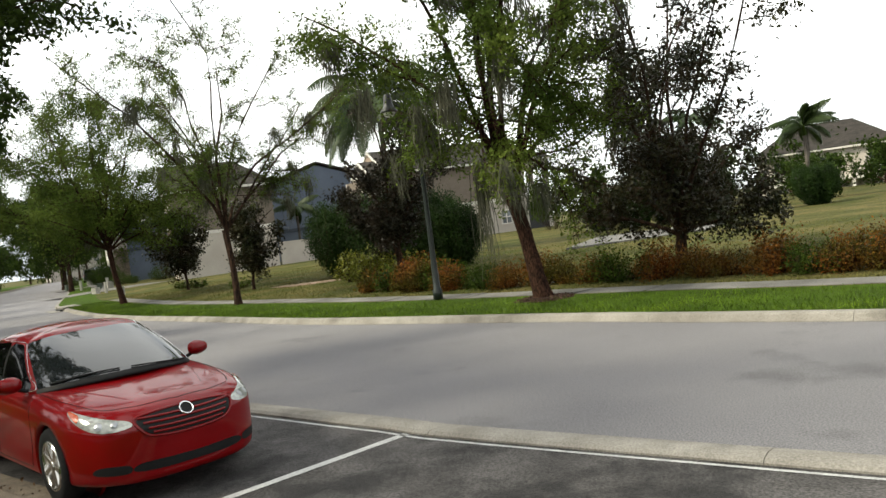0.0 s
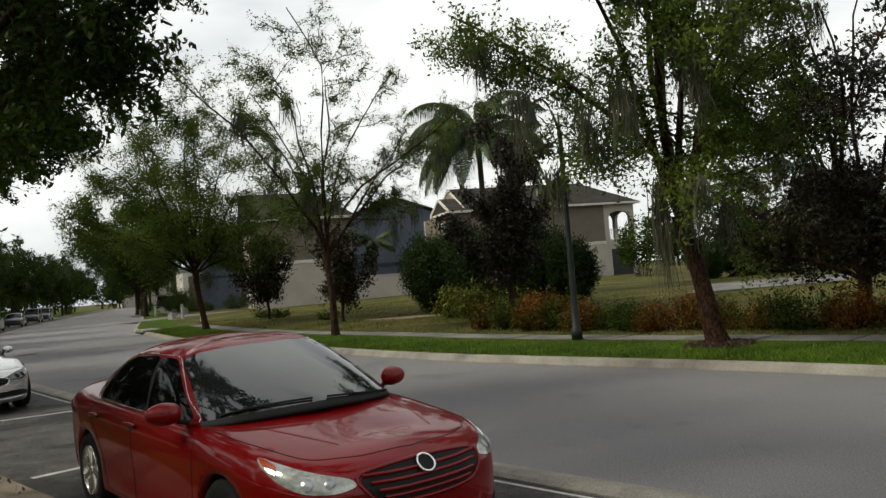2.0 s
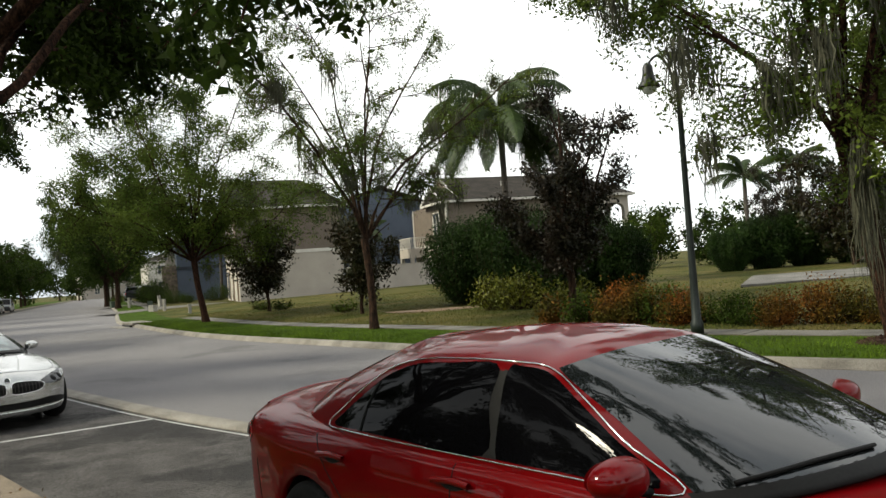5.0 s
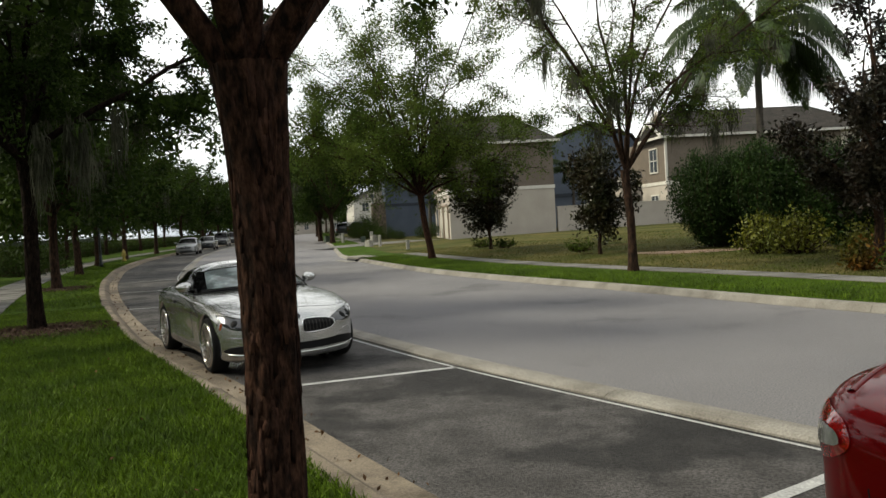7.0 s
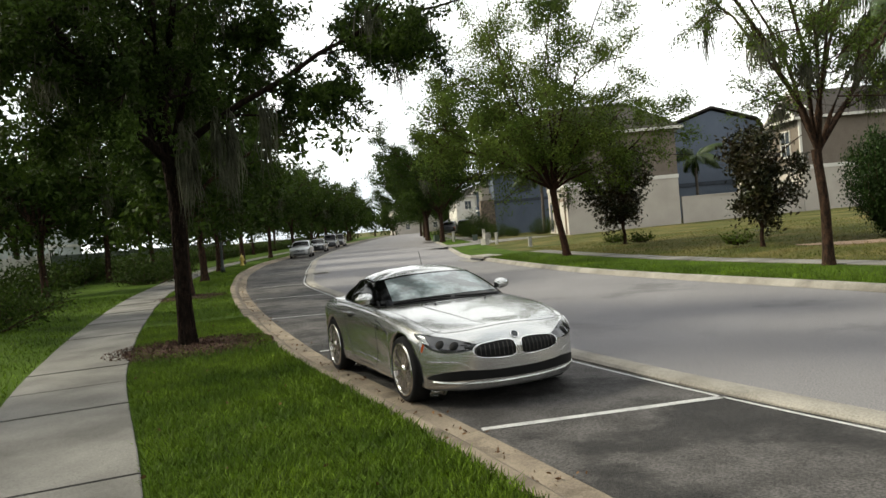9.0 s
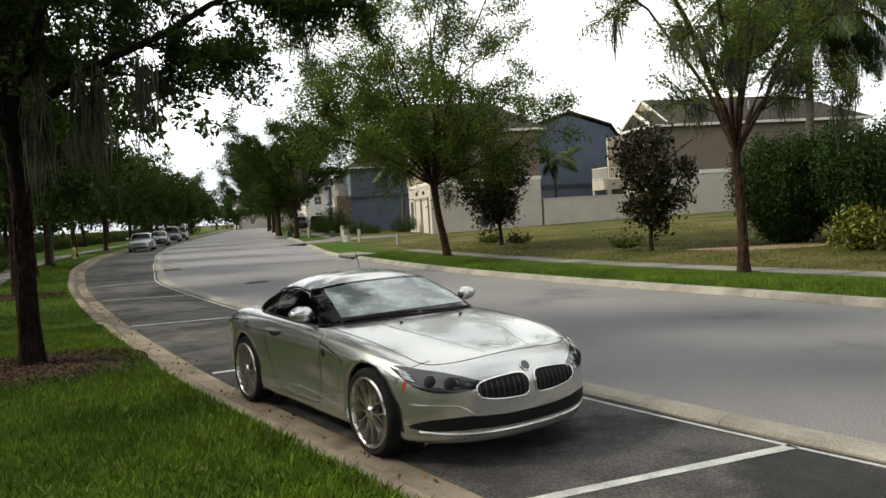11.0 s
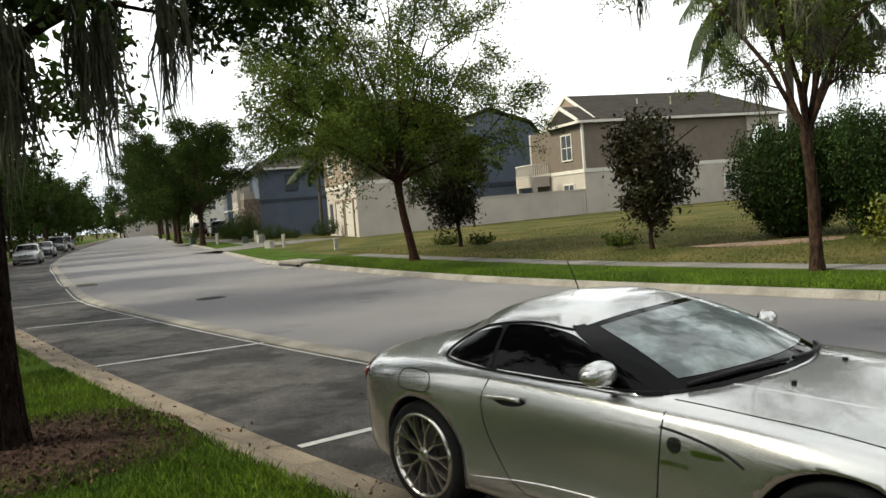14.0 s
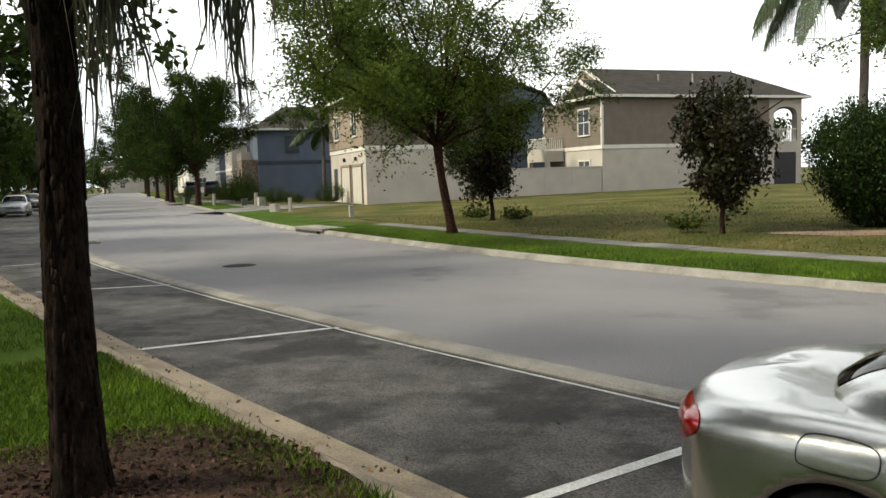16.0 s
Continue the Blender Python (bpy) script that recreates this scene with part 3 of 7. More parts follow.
def wheel_of(parent, x, y, r, width, spokes, style, rim_r):
    """A wheel with its outer face along +y when y > 0."""
    out = 1 if y > 0 else -1
    turn = pose(x, y, r, -90 * out, 0, 0)
    bm = bmesh.new()
    w = width / 2
    lathe(bm, [(rim_r - 0.005, -w), (rim_r + 0.02, -w), (r - 0.025, -w), (r - 0.004, -w + 0.03), (r, 0), (r - 0.004, w - 0.03), (r - 0.025, w), (rim_r + 0.02, w), (rim_r - 0.005, w - 0.012)], 44, caps=False)
    tyre = part("wheel", bm, M_TYRE, parent, "black tyre", smooth=True)
    tyre.matrix_local = turn
    bm = bmesh.new()
    lathe(bm, [(rim_r, -w + 0.01), (rim_r - 0.005, w + 0.002), (rim_r - 0.02, w + 0.004), (rim_r - 0.03, w - 0.02), (rim_r - 0.035, -w + 0.01)], 44, caps=False)
    part("rim", bm, M_RIM, tyre, "bright alloy rim ring", smooth=True)
    bm = bmesh.new()
    lathe(bm, [(rim_r * 0.62, -0.02), (rim_r * 0.62, 0.0), (0.06, 0.0), (0.055, 0.03), (0.0, 0.03)], 32)
    part("brake_disc", bm, M_BRAKE, tyre, smooth=False)
    # added black backing that gives the spokes a shaded ground
    bm = bmesh.new()
    lathe(bm, [(rim_r - 0.036, -w + 0.03), (rim_r - 0.036, -0.03), (0.0, -0.029)], 32)
    part("wheel_shade_disc", bm, M_BLACK, tyre, "black disc added for the shade inside the wheel")
    bm = bmesh.new()
    lathe(bm, [(0.05, 0.0), (0.05, w - 0.02), (0.035, w - 0.005), (0.0, w - 0.003)], 20)
    part("hub_cap", bm, M_RIM, tyre, smooth=False)
    for i in range(spokes):
        a = 360 * i / spokes
        bm = bmesh.new()
        def bar(x0, x1, y0, y1, wid, z0, z1):
            vs = []
            for xx, yy, zz, ww in ((x0, y0, z0, wid), (x1, y1, z1, wid * 0.85)):
                for dy, dz in ((-ww / 2, -0.02), (ww / 2, -0.02), (ww * 0.35, 0.006), (-ww * 0.35, 0.006)):
                    vs.append(bm.verts.new((xx, yy + dy, zz + dz)))
            for j in range(4):
                bm.faces.new((vs[j], vs[(j + 1) % 4], vs[4 + (j + 1) % 4], vs[4 + j]))
            bm.faces.new(vs[:4][::-1]); bm.faces.new(vs[4:])
        if style == "y":
            split = rim_r * 0.52
            bar(0.04, split, 0, 0, 0.024, w - 0.025, w - 0.012)
            bar(split - 0.01, rim_r - 0.02, 0, rim_r * 0.15, 0.015, w - 0.012, w - 0.002)
            bar(split - 0.01, rim_r - 0.02, 0, -rim_r * 0.15, 0.015, w - 0.012, w - 0.002)
        else:
            bar(0.04, rim_r - 0.02, 0, 0, 0.065, w - 0.02, w - 0.004)
        s = part("spoke", bm, M_RIM, tyre)
        s.matrix_local = pose(0, 0, 0, 0, 0, a)
    return tyre


def car_shell(top, shape, paint, x0, x1, axles, r_arch, n=40):
    """The painted lower body with its wheel arches cut out, and the cabin."""
    ks = np.linspace(0, 1, 33)
    def fn(x, k):
        return shape.ring(x, 33)[int(round(k * 32))]
    xs = np.unique(np.round(np.concatenate([np.linspace(x0 + 0.001, x1 - 0.001, n), x1 - np.geomspace(0.001, 0.2, 10), x0 + np.geomspace(0.001, 0.2, 10)] + [ax + s * r_arch * np.sin(np.linspace(0, math.pi / 2, 18)) for ax in axles for s in (-1, 1)] + [np.array([ax - r_arch - 0.004, ax + r_arch + 0.004]) for ax in axles]), 4))[::-1]
    v, f = skin(fn, xs, ks)
    bm = bmesh.new()
    bv = [bm.verts.new(p) for p in v]
    for q in f:
        bm.faces.new([bv[i] for i in q])
    w = 66
    bm.faces.new(bv[:w])
    bm.faces.new(bv[-w:][::-1])
    for i in range(len(xs) - 1):
        bm.faces.new((bv[i * w], bv[i * w + w - 1], bv[(i + 1) * w + w - 1], bv[(i + 1) * w]))
    for q in bv:
        if abs(q.co.y) > 0.56:
            for ax in axles:
                dx = abs(q.co.x - ax)
                if dx < r_arch and q.co.z < 0.335 + math.sqrt(r_arch ** 2 - dx ** 2):
                    q.co.z = 0.335 + math.sqrt(r_arch ** 2 - dx ** 2)
    bmesh.ops.remove_doubles(bm, verts=bm.verts, dist=0.0004)
    bmesh.ops.recalc_face_normals(bm, faces=bm.faces)
    body = part("body", bm, paint, top, smooth=True)
    for ax in axles:
        for s in (-1, 1):
            bm = bmesh.new()
            seg = 20
            rows = []
            for i in range(seg + 1):
                a = math.pi * i / seg
                rows.append([bm.verts.new((ax + math.cos(a) * (r_arch - 0.004), s * yy, 0.335 + math.sin(a) * (r_arch - 0.004))) for yy in (0.59, shape.side(ax, 0.6) - 0.03)])
            for p, q in zip(rows, rows[1:]):
                bm.faces.new((p[0], p[1], q[1], q[0]))
            bm.faces.new([r[0] for r in rows])
            part("arch_liner", bm, M_BLACK, top, "black wheel arch liner")
    cx = np.array(shape.cabin)[:, 0]
    xs = np.linspace(cx.max() - 0.002, cx.min() + 0.002, 56)
    v, f = skin(shape.glass, xs, np.linspace(0, 1, 25))
    mesh_of("cabin", v, f, paint, top, "painted roof and pillars", smooth=True)
    return body


class Hull:
    """A skin drawn through sections that stand round a car's outline, from the nose's middle to the tail's middle."""
    def __init__(self, sections, nu=190, nv=37):
        s = np.array(sections, float)
        flip = np.array([1, -1, 1.0])
        s = np.concatenate([s[1:2] * flip, s, s[-2:-1] * flip])
        mid = s[:, s.shape[1] // 2 - 1]
        t = np.concatenate([[0], np.cumsum(np.linalg.norm(np.diff(mid, axis=0), axis=1))])
        self.t, self.rows, self.slope, self.nv = t, s, np.gradient(s, t, axis=0), nv
        self.us = np.linspace(0, len(sections) - 1, nu)
        grid = np.array([self.line(u) for u in self.us])
        a = grid.reshape(-1, 3)
        self.v = np.concatenate([a, a * flip])
        k = len(a)
        i, j = np.meshgrid(np.arange(nu - 1), np.arange(nv - 1), indexing="ij")
        q = np.stack([i * nv + j, i * nv + j + 1, (i + 1) * nv + j + 1, (i + 1) * nv + j], -1).reshape(-1, 4)
        self.f = np.concatenate([q[:, ::-1], q + k])
        self.kept = {}
        self.bvh = BVHTree.FromPolygons([Vector(p) for p in self.v], [tuple(int(c) for c in p) for p in self.f])

    def controls(self, u):
        i = int(min(u, len(self.rows) - 3.001)) + 1
        k = u - (i - 1)
        h = self.t[i + 1] - self.t[i]
        return ((2 * k ** 3 - 3 * k ** 2 + 1) * self.rows[i] + (k ** 3 - 2 * k ** 2 + k) * h * self.slope[i]
                + (3 * k ** 2 - 2 * k ** 3) * self.rows[i + 1] + (k ** 3 - k ** 2) * h * self.slope[i + 1])

    def line(self, u, n=None):
        return curve_through(self.controls(u), n or self.nv)

    def at(self, u, v):
        key = round(float(u), 5)
        if key not in self.kept:
            self.kept[key] = self.line(u, 161)
        p = self.kept[key]
        i = v * 160
        k = int(min(i, 159))
        return p[k] + (p[k + 1] - p[k]) * (i - k)

    def build(self, name, mat, parent, label="", arches=(), r_arch=0.0, z_arch=0.33):
        bm = bmesh.new()
        vs = [bm.verts.new(p) for p in self.v]
        for q in self.f:
            bm.faces.new([vs[c] for c in q])
        bmesh.ops.remove_doubles(bm, verts=bm.verts, dist=0.0005)
        gone = []
        for face in bm.faces:
            c = face.calc_center_median()
            if abs(c.y) > 0.56 and any(math.hypot(c.x - ax, c.z - z_arch) < r_arch for ax in arches):
                gone.append(face)
        bmesh.ops.delete(bm, geom=gone, context="FACES")
        rim = set()
        for e in bm.edges:
            if e.is_boundary:
                for q in e.verts:
                    for ax in arches:
                        d = Vector((q.co.x - ax, 0, q.co.z - z_arch))
                        if abs(q.co.y) > 0.5 and d.length < r_arch + 0.06:
                            d = d.normalized() * r_arch
                            q.co.x, q.co.z = ax + d.x, z_arch + d.z
                            rim.add(e)
        made = bmesh.ops.extrude_edge_only(bm, edges=list(rim))
        for q in made["geom"]:
            if isinstance(q, bmesh.types.BMVert):
                q.co.y *= 0.94
        bmesh.ops.recalc_face_normals(bm, faces=bm.faces)
        return part(name, bm, mat, parent, label, smooth=True)

    def hit(self, p, d):
        place, normal, _, _ = self.bvh.ray_cast(Vector(p), Vector(d))
        if place is None:
            place, normal, _, _ = self.bvh.find_nearest(Vector(p) + Vector(d) * 2)
        return place, (normal if normal.dot(Vector(d)) < 0 else -normal)


def hull_patch(name, hull, us, vs, mat, parent, label="", off=0.005, sides=(0,)):
    """A pane that follows the skin; side 0 joins both halves across the middle."""
    def rows(s):
        out = []
        for u in us:
            row = []
            for v in vs:
                p = Vector(hull.at(u, v))
                n = Vector(np.cross(hull.at(u, min(v + 0.01, 1)) - hull.at(u, max(v - 0.01, 0)), hull.at(min(u + 0.02, len(hull.rows) - 3), v) - hull.at(max(u - 0.02, 0), v)))
                n = n.normalized()
                if n.dot(p - Vector((-0.3, 0, 0.6))) < 0:
                    n = -n
                p = p + n * off
                row.append((p.x, s * p.y, p.z))
            out.append(row)
        return out
    for side in sides:
        if side == 0:
            a, b = rows(1), rows(-1)
            grid = (b[::-1] + a[1:]) if us[0] < 1 else (a + b[::-1][1:])
        else:
            grid = rows(side)
        w = len(vs)
        f = [(i * w + j, i * w + j + 1, (i + 1) * w + j + 1, (i + 1) * w + j) for i in range(len(grid) - 1) for j in range(w - 1)]
        mesh_of(name, [p for r in grid for p in r], f, mat, parent, label, smooth=True)


def loop_of(pts, n=48):
    """A closed rounded line through pts."""
    p = np.array(pts, float)
    p = np.vstack([p[-1:], p, p[:2]])
    out = []
    m = len(pts)
    for k in np.arange(n) / n * m:
        i = int(k)
        t = k - i
        a, b, c, d = p[i], p[i + 1], p[i + 2], p[i + 3]
        out.append(0.5 * (2 * b + (c - a) * t + (2 * a - 5 * b + 4 * c - d) * t ** 2 + (3 * b - a - 3 * c + d) * t ** 3))
    return np.array(out)


def view_of(kind, s=1):
    """Maps flat (a, b) outlines to starting points of rays towards a car, and the way of those rays."""
    if kind == "side":
        return lambda a, b: (a, s * 2.0, b), (0, -s, 0)
    if kind == "front":
        return lambda a, b: (4.0, a, b), (-1, 0, 0)
    if kind == "rear":
        return lambda a, b: (-4.0, a, b), (1, 0, 0)
    if kind == "top":
        return lambda a, b: (a, b, 3.0), (0, 0, -1)
    c, e = math.sqrt(0.5), 1 if kind == "corner" else -1
    return lambda a, b: (e * c * (3 - a), s * c * (3 + a), b), (-e * c, -s * c, 0)


def decal(name, hull, pts, kind, s, mat, parent, label="", off=0.005, bulge=0.0, n=48, rings=7, rounded=True):
    """A piece with a given outline laid on the skin."""
    place, way = view_of(kind, s)
    line = loop_of(pts, n) if rounded else np.array(pts, float)
    n = len(line)
    c = line.mean(0)
    v = []
    for k in range(rings):
        t = 1 - k / rings
        for a, b in c + (line - c) * t:
            q, nor = hull.hit(place(a, b), way)
            v.append(q + nor * (off + bulge * (1 - t * t)))
    q, nor = hull.hit(place(*c), way)
    v.append(q + nor * (off + bulge))
    f = [(k * n + i, k * n + (i + 1) % n, (k + 1) * n + (i + 1) % n, (k + 1) * n + i) for k in range(rings - 1) for i in range(n)]
    f += [((rings - 1) * n + i, (rings - 1) * n + (i + 1) % n, rings * n) for i in range(n)]
    return mesh_of(name, v, f, mat, parent, label, smooth=True)


def trace(name, hull, pts, kind, s, r, mat, parent, label="", off=0.001, n=40, closed=False, sides=6):
    """A thin line laid on the skin: a panel gap, a trim or a bar."""
    place, way = view_of(kind, s)
    line = loop_of(pts, n) if closed else curve_through(pts, n)
    out = []
    for a, b in list(line) + ([line[0]] if closed else []):
        q, nor = hull.hit(place(a, b), way)
        out.append(tuple(q + nor * off))
    return wire(name, out, r, mat, parent, sides, label)


def body_hull(rows):
    """Rows: x, y of the outline, x of the middle it leans on, heights of sill, waist, shoulder and middle, hollow of the flank, shoulder's share."""
    out = []
    for x, y, xc, zb, zm, zs, zc, cv, fs in rows:
        sec = [(0.0, zb), (0.8, zb), (0.945, zb + 0.012), (0.985, zb + 0.09), (1 - cv, zm), (1 - cv * 0.15, zm + 0.55 * (zs - zm)), (0.982, zs - 0.075), (fs, zs),
               (fs - 0.17, zs + 0.5 * (zc - zs)), (0.4, zc - 0.1 * (zc - zs)), (0.0, zc)]
        out.append([(xc + (x - xc) * q, y * q, z) for q, z in sec])
    return Hull(out, 230, 41)


def roof_hull(rows):
    """Rows: a point on the belt, one on the roof's edge, and x and z of the roof's middle."""
    out = []
    for bx, by, bz, rx, ry, rz, cx, cz in rows:
        mx, my, mz = (bx + rx) / 2, (by + ry) / 2, (bz + rz) / 2
        k = 1.0 + 0.03 / max(math.hypot(mx - cx, my), 0.3)
        out.append([(bx, by, bz - 0.05), (bx, by, bz), (cx + (mx - cx) * k, my * k, mz + 0.012), (rx, ry, rz), ((rx * 0.55 + cx * 0.45), ry * 0.55, cz - 0.25 * (cz - rz)), (cx, 0, cz)])
    return Hull(out, 130, 41)


def arch_liners(top, axles, r, y_out, z=0.33):
    for ax in axles:
        for s in (-1, 1):
            bm = bmesh.new()
            rows = []
            for i in range(21):
                a = math.pi * (i / 20 * 1.16 - 0.08)
                rows.append([bm.verts.new((ax + math.cos(a) * (r + 0.006), s * yy, z + math.sin(a) * (r + 0.006))) for yy in (0.55, y_out)])
            for p, q in zip(rows, rows[1:]):
                bm.faces.new((p[0], p[1], q[1], q[0]))
            bm.faces.new([q[0] for q in rows])
            part("arch_liner", bm, M_BLACK, top, "black wheel arch liner")


def mirror_part(top, x, y, z, mat, s, size=1.0):
    bm = bmesh.new()
    bmesh.ops.create_uvsphere(bm, u_segments=24, v_segments=16, radius=1.0)
    for v in bm.verts:
        a, b, c = v.co
        k = 1 - 0.25 * max(b * s, 0)
        v.co = Vector((a * (0.085 if a > 0 else 0.03), np.sign(b) * abs(b) ** 0.8 * 0.115, np.sign(c) * abs(c) ** 0.8 * 0.07 * k)) * size
    bmesh.ops.transform(bm, matrix=pose(x, s * (y + 0.13), z, 0, 0, 14 * s), verts=bm.verts)
    mir = part("mirror", bm, mat, top, "door mirror", smooth=True)
    bm = bmesh.new()
    bmesh.ops.create_circle(bm, cap_ends=True, radius=1.0, segments=24)
    for v in bm.verts:
        v.co = Vector((0, v.co.x * 0.095, v.co.y * 0.055)) * size
    bmesh.ops.transform(bm, matrix=pose(x - 0.034 * size, s * (y + 0.13), z, 0, 0, 14 * s), verts=bm.verts)
    part("mirror_glass", bm, M_CHROME, mir, "mirror glass")
    wire("mirror_arm", [(x + 0.03, s * (y - 0.07), z - 0.09), (x + 0.02, s * (y + 0.0), z - 0.07), (x, s * (y + 0.07), z - 0.045)], 0.02, M_BLACK, mir)


def roadster(m):
    """The silver two-seater."""
    top = thing("car", m, "silver two-seat roadster with hard top, parked by the kerb", "car")
    hull = body_hull([
        (2.12, 0.0, 1.72, 0.175, 0.40, 0.640, 0.770, 0.0, 0.84), (2.105, 0.25, 1.715, 0.175, 0.40, 0.638, 0.770, 0.0, 0.85), (2.04, 0.50, 1.68, 0.175, 0.40, 0.640, 0.775, 0.0, 0.87),
        (1.90, 0.70, 1.60, 0.175, 0.41, 0.665, 0.785, 0.0, 0.89), (1.70, 0.815, 1.50, 0.17, 0.42, 0.715, 0.805, 0.0, 0.91), (1.27, 0.89, 1.22, 0.165, 0.44, 0.800, 0.855, 0.0, 0.91),
        (0.8, 0.892, 0.8, 0.165, 0.44, 0.835, 0.91, 0.02, 0.925), (0.4, 0.885, 0.4, 0.165, 0.44, 0.852, 0.945, 0.035, 0.93), (-0.1, 0.878, -0.1, 0.17, 0.45, 0.872, 0.95, 0.035, 0.935),
        (-0.7, 0.888, -0.7, 0.175, 0.46, 0.895, 0.945, 0.02, 0.93), (-1.23, 0.9, -1.2, 0.19, 0.48, 0.905, 0.945, 0.0, 0.90), (-1.6, 0.875, -1.45, 0.22, 0.50, 0.892, 0.94, 0.0, 0.89),
        (-1.88, 0.79, -1.62, 0.25, 0.53, 0.865, 0.935, 0.0, 0.88), (-2.04, 0.58, -1.7, 0.28, 0.55, 0.865, 0.93, 0.0, 0.88), (-2.10, 0.3, -1.72, 0.29, 0.56, 0.875, 0.925, 0.0, 0.88),
        (-2.115, 0.0, -1.72, 0.29, 0.56, 0.88, 0.925, 0.0, 0.88)])
    roof = roof_hull([
        (0.74, 0.0, 0.925, -0.06, 0.0, 1.205, -0.35, 1.262), (0.69, 0.33, 0.92, -0.08, 0.28, 1.2, -0.36, 1.262), (0.56, 0.6, 0.905, -0.12, 0.47, 1.18, -0.38, 1.264),
        (0.38, 0.755, 0.885, -0.19, 0.57, 1.155, -0.4, 1.268), (0.0, 0.785, 0.885, -0.32, 0.59, 1.178, -0.48, 1.275), (-0.4, 0.79, 0.895, -0.55, 0.585, 1.18, -0.6, 1.275),
        (-0.75, 0.785, 0.905, -0.8, 0.565, 1.155, -0.74, 1.26), (-1.06, 0.745, 0.915, -1.0, 0.545, 1.085, -0.9, 1.225), (-1.32, 0.62, 0.925, -1.12, 0.49, 1.06, -1.0, 1.185),
        (-1.47, 0.34, 0.93, -1.16, 0.3, 1.1, -1.03, 1.18), (-1.52, 0.0, 0.93, -1.17, 0.0, 1.115, -1.04, 1.18)])
    ax_f, ax_r = 1.27, -1.226
    hull.build("body", M_SILVER, top, arches=(ax_f, ax_r), r_arch=0.372, z_arch=0.335)
    roof.build("hard_top", M_SILVER, top, "silver folding hard top")
    arch_liners(top, (ax_f, ax_r), 0.372, 0.85, 0.335)
    for x, y in ((ax_f, 0.785), (ax_f, -0.785), (ax_r, 0.79), (ax_r, -0.79)):
        wheel_of(top, x, y, 0.334, 0.21, 10, "y", 0.272)
    hull_patch("windscreen", roof, np.linspace(0, 2.9, 18), np.linspace(0.215, 0.585, 14), M_CARGLASS, top, "dark tinted windscreen with black border", 0.004)
    hull_patch("sunshade", roof, np.linspace(0, 2.25, 16), np.linspace(0.265, 0.555, 12), M_SHADE, top, "pale sunshade behind the windscreen, mottled with painted reflections", 0.007)
    hull_patch("cowl", roof, np.linspace(0, 2.95, 16), np.linspace(0.19, 0.218, 3), M_BLACK, top, "black cowl under the windscreen", 0.004)
    hull_patch("rear_window", roof, np.linspace(8.6, 10, 10), np.linspace(0.25, 0.57, 8), M_CARGLASS, top, "dark rear window", 0.004)
    for s in (-1, 1):
        hull_patch("windscreen_pillar", roof, np.linspace(2.65, 3.22, 8), np.linspace(0.19, 0.6, 14), M_CARGLASS, top, "black windscreen pillar", 0.0055, (s,))
        decal("side_window", roof, [(0.33, 0.905), (0.0, 0.905), (-0.3, 0.91), (-0.6, 0.918), (-0.645, 0.93), (-0.645, 1.03), (-0.645, 1.128), (-0.6, 1.148), (-0.4, 1.152), (-0.2, 1.128), (-0.05, 1.08), (0.15, 0.995)],
              "side", s, M_CARGLASS, top, "dark side window", 0.004)
        decal("quarter_window", roof, [(-0.675, 0.922), (-0.85, 0.93), (-1.0, 0.94), (-1.07, 0.955), (-1.03, 1.0), (-0.95, 1.06), (-0.85, 1.1), (-0.7, 1.125), (-0.675, 1.1), (-0.675, 1.0)],
              "side", s, M_CARGLASS, top, "dark rear quarter window", 0.004)
        trace("window_gasket", roof, [(0.42, 0.895), (0.0, 0.893), (-0.6, 0.905), (-1.0, 0.925), (-1.12, 0.945), (-1.05, 1.02), (-0.93, 1.09), (-0.78, 1.135), (-0.55, 1.162), (-0.38, 1.164), (-0.18, 1.14)],
              "side", s, 0.007, M_BLACK, top, "black window gasket", 0.003, 60)
        decal("window_post", roof, [(-0.62, 0.905), (-0.71, 0.908), (-0.71, 1.135), (-0.62, 1.15)], "side", s, M_BLACK, top, "black post between the windows", 0.003, n=4, rings=6, rounded=False)
        mirror_part(top, 0.15, 0.74, 0.985, M_SILVER, s, 0.92)
        # door and wing gaps
        trace("panel_gap", hull, [(0.5, 0.84), (0.49, 0.7), (0.45, 0.5), (0.41, 0.27)], "side", s, 0.0035, M_BLACK, top, off=0)
        trace("panel_gap", hull, [(-0.62, 0.885), (-0.67, 0.75), (-0.64, 0.55), (-0.52, 0.35), (-0.4, 0.27)], "side", s, 0.0035, M_BLACK, top, off=0)
        trace("panel_gap", hull, [(-0.4, 0.265), (0.0, 0.255), (0.41, 0.26)], "side", s, 0.003, M_BLACK, top, off=0)
        trace("panel_gap", hull, [(1.62, 0.585), (1.68, 0.68), (1.73, 0.735)], "side", s, 0.003, M_BLACK, top, off=0)
        trace("sill_crease", hull, [(-0.8, 0.29), (-0.3, 0.335), (0.3, 0.335), (0.86, 0.29)], "side", s, 0.012, M_SILVER, top, "raised sill edge", -0.0085)
        trace("flank_crease", hull, [(-0.9, 0.79), (-0.4, 0.775), (0.1, 0.77), (0.5, 0.765)], "side", s, 0.012, M_SILVER, top, "raised edge along the door", -0.0105)
        # bonnet shut line and ridges
        trace("bonnet_gap", hull, [(0.5, 0.75 * s), (1.0, 0.75 * s), (1.45, 0.725 * s), (1.72, 0.67 * s), (1.84, 0.5 * s), (1.9, 0.25 * s), (1.915, 0.0)], "top", s, 0.0032, M_BLACK, top, off=0, n=60)
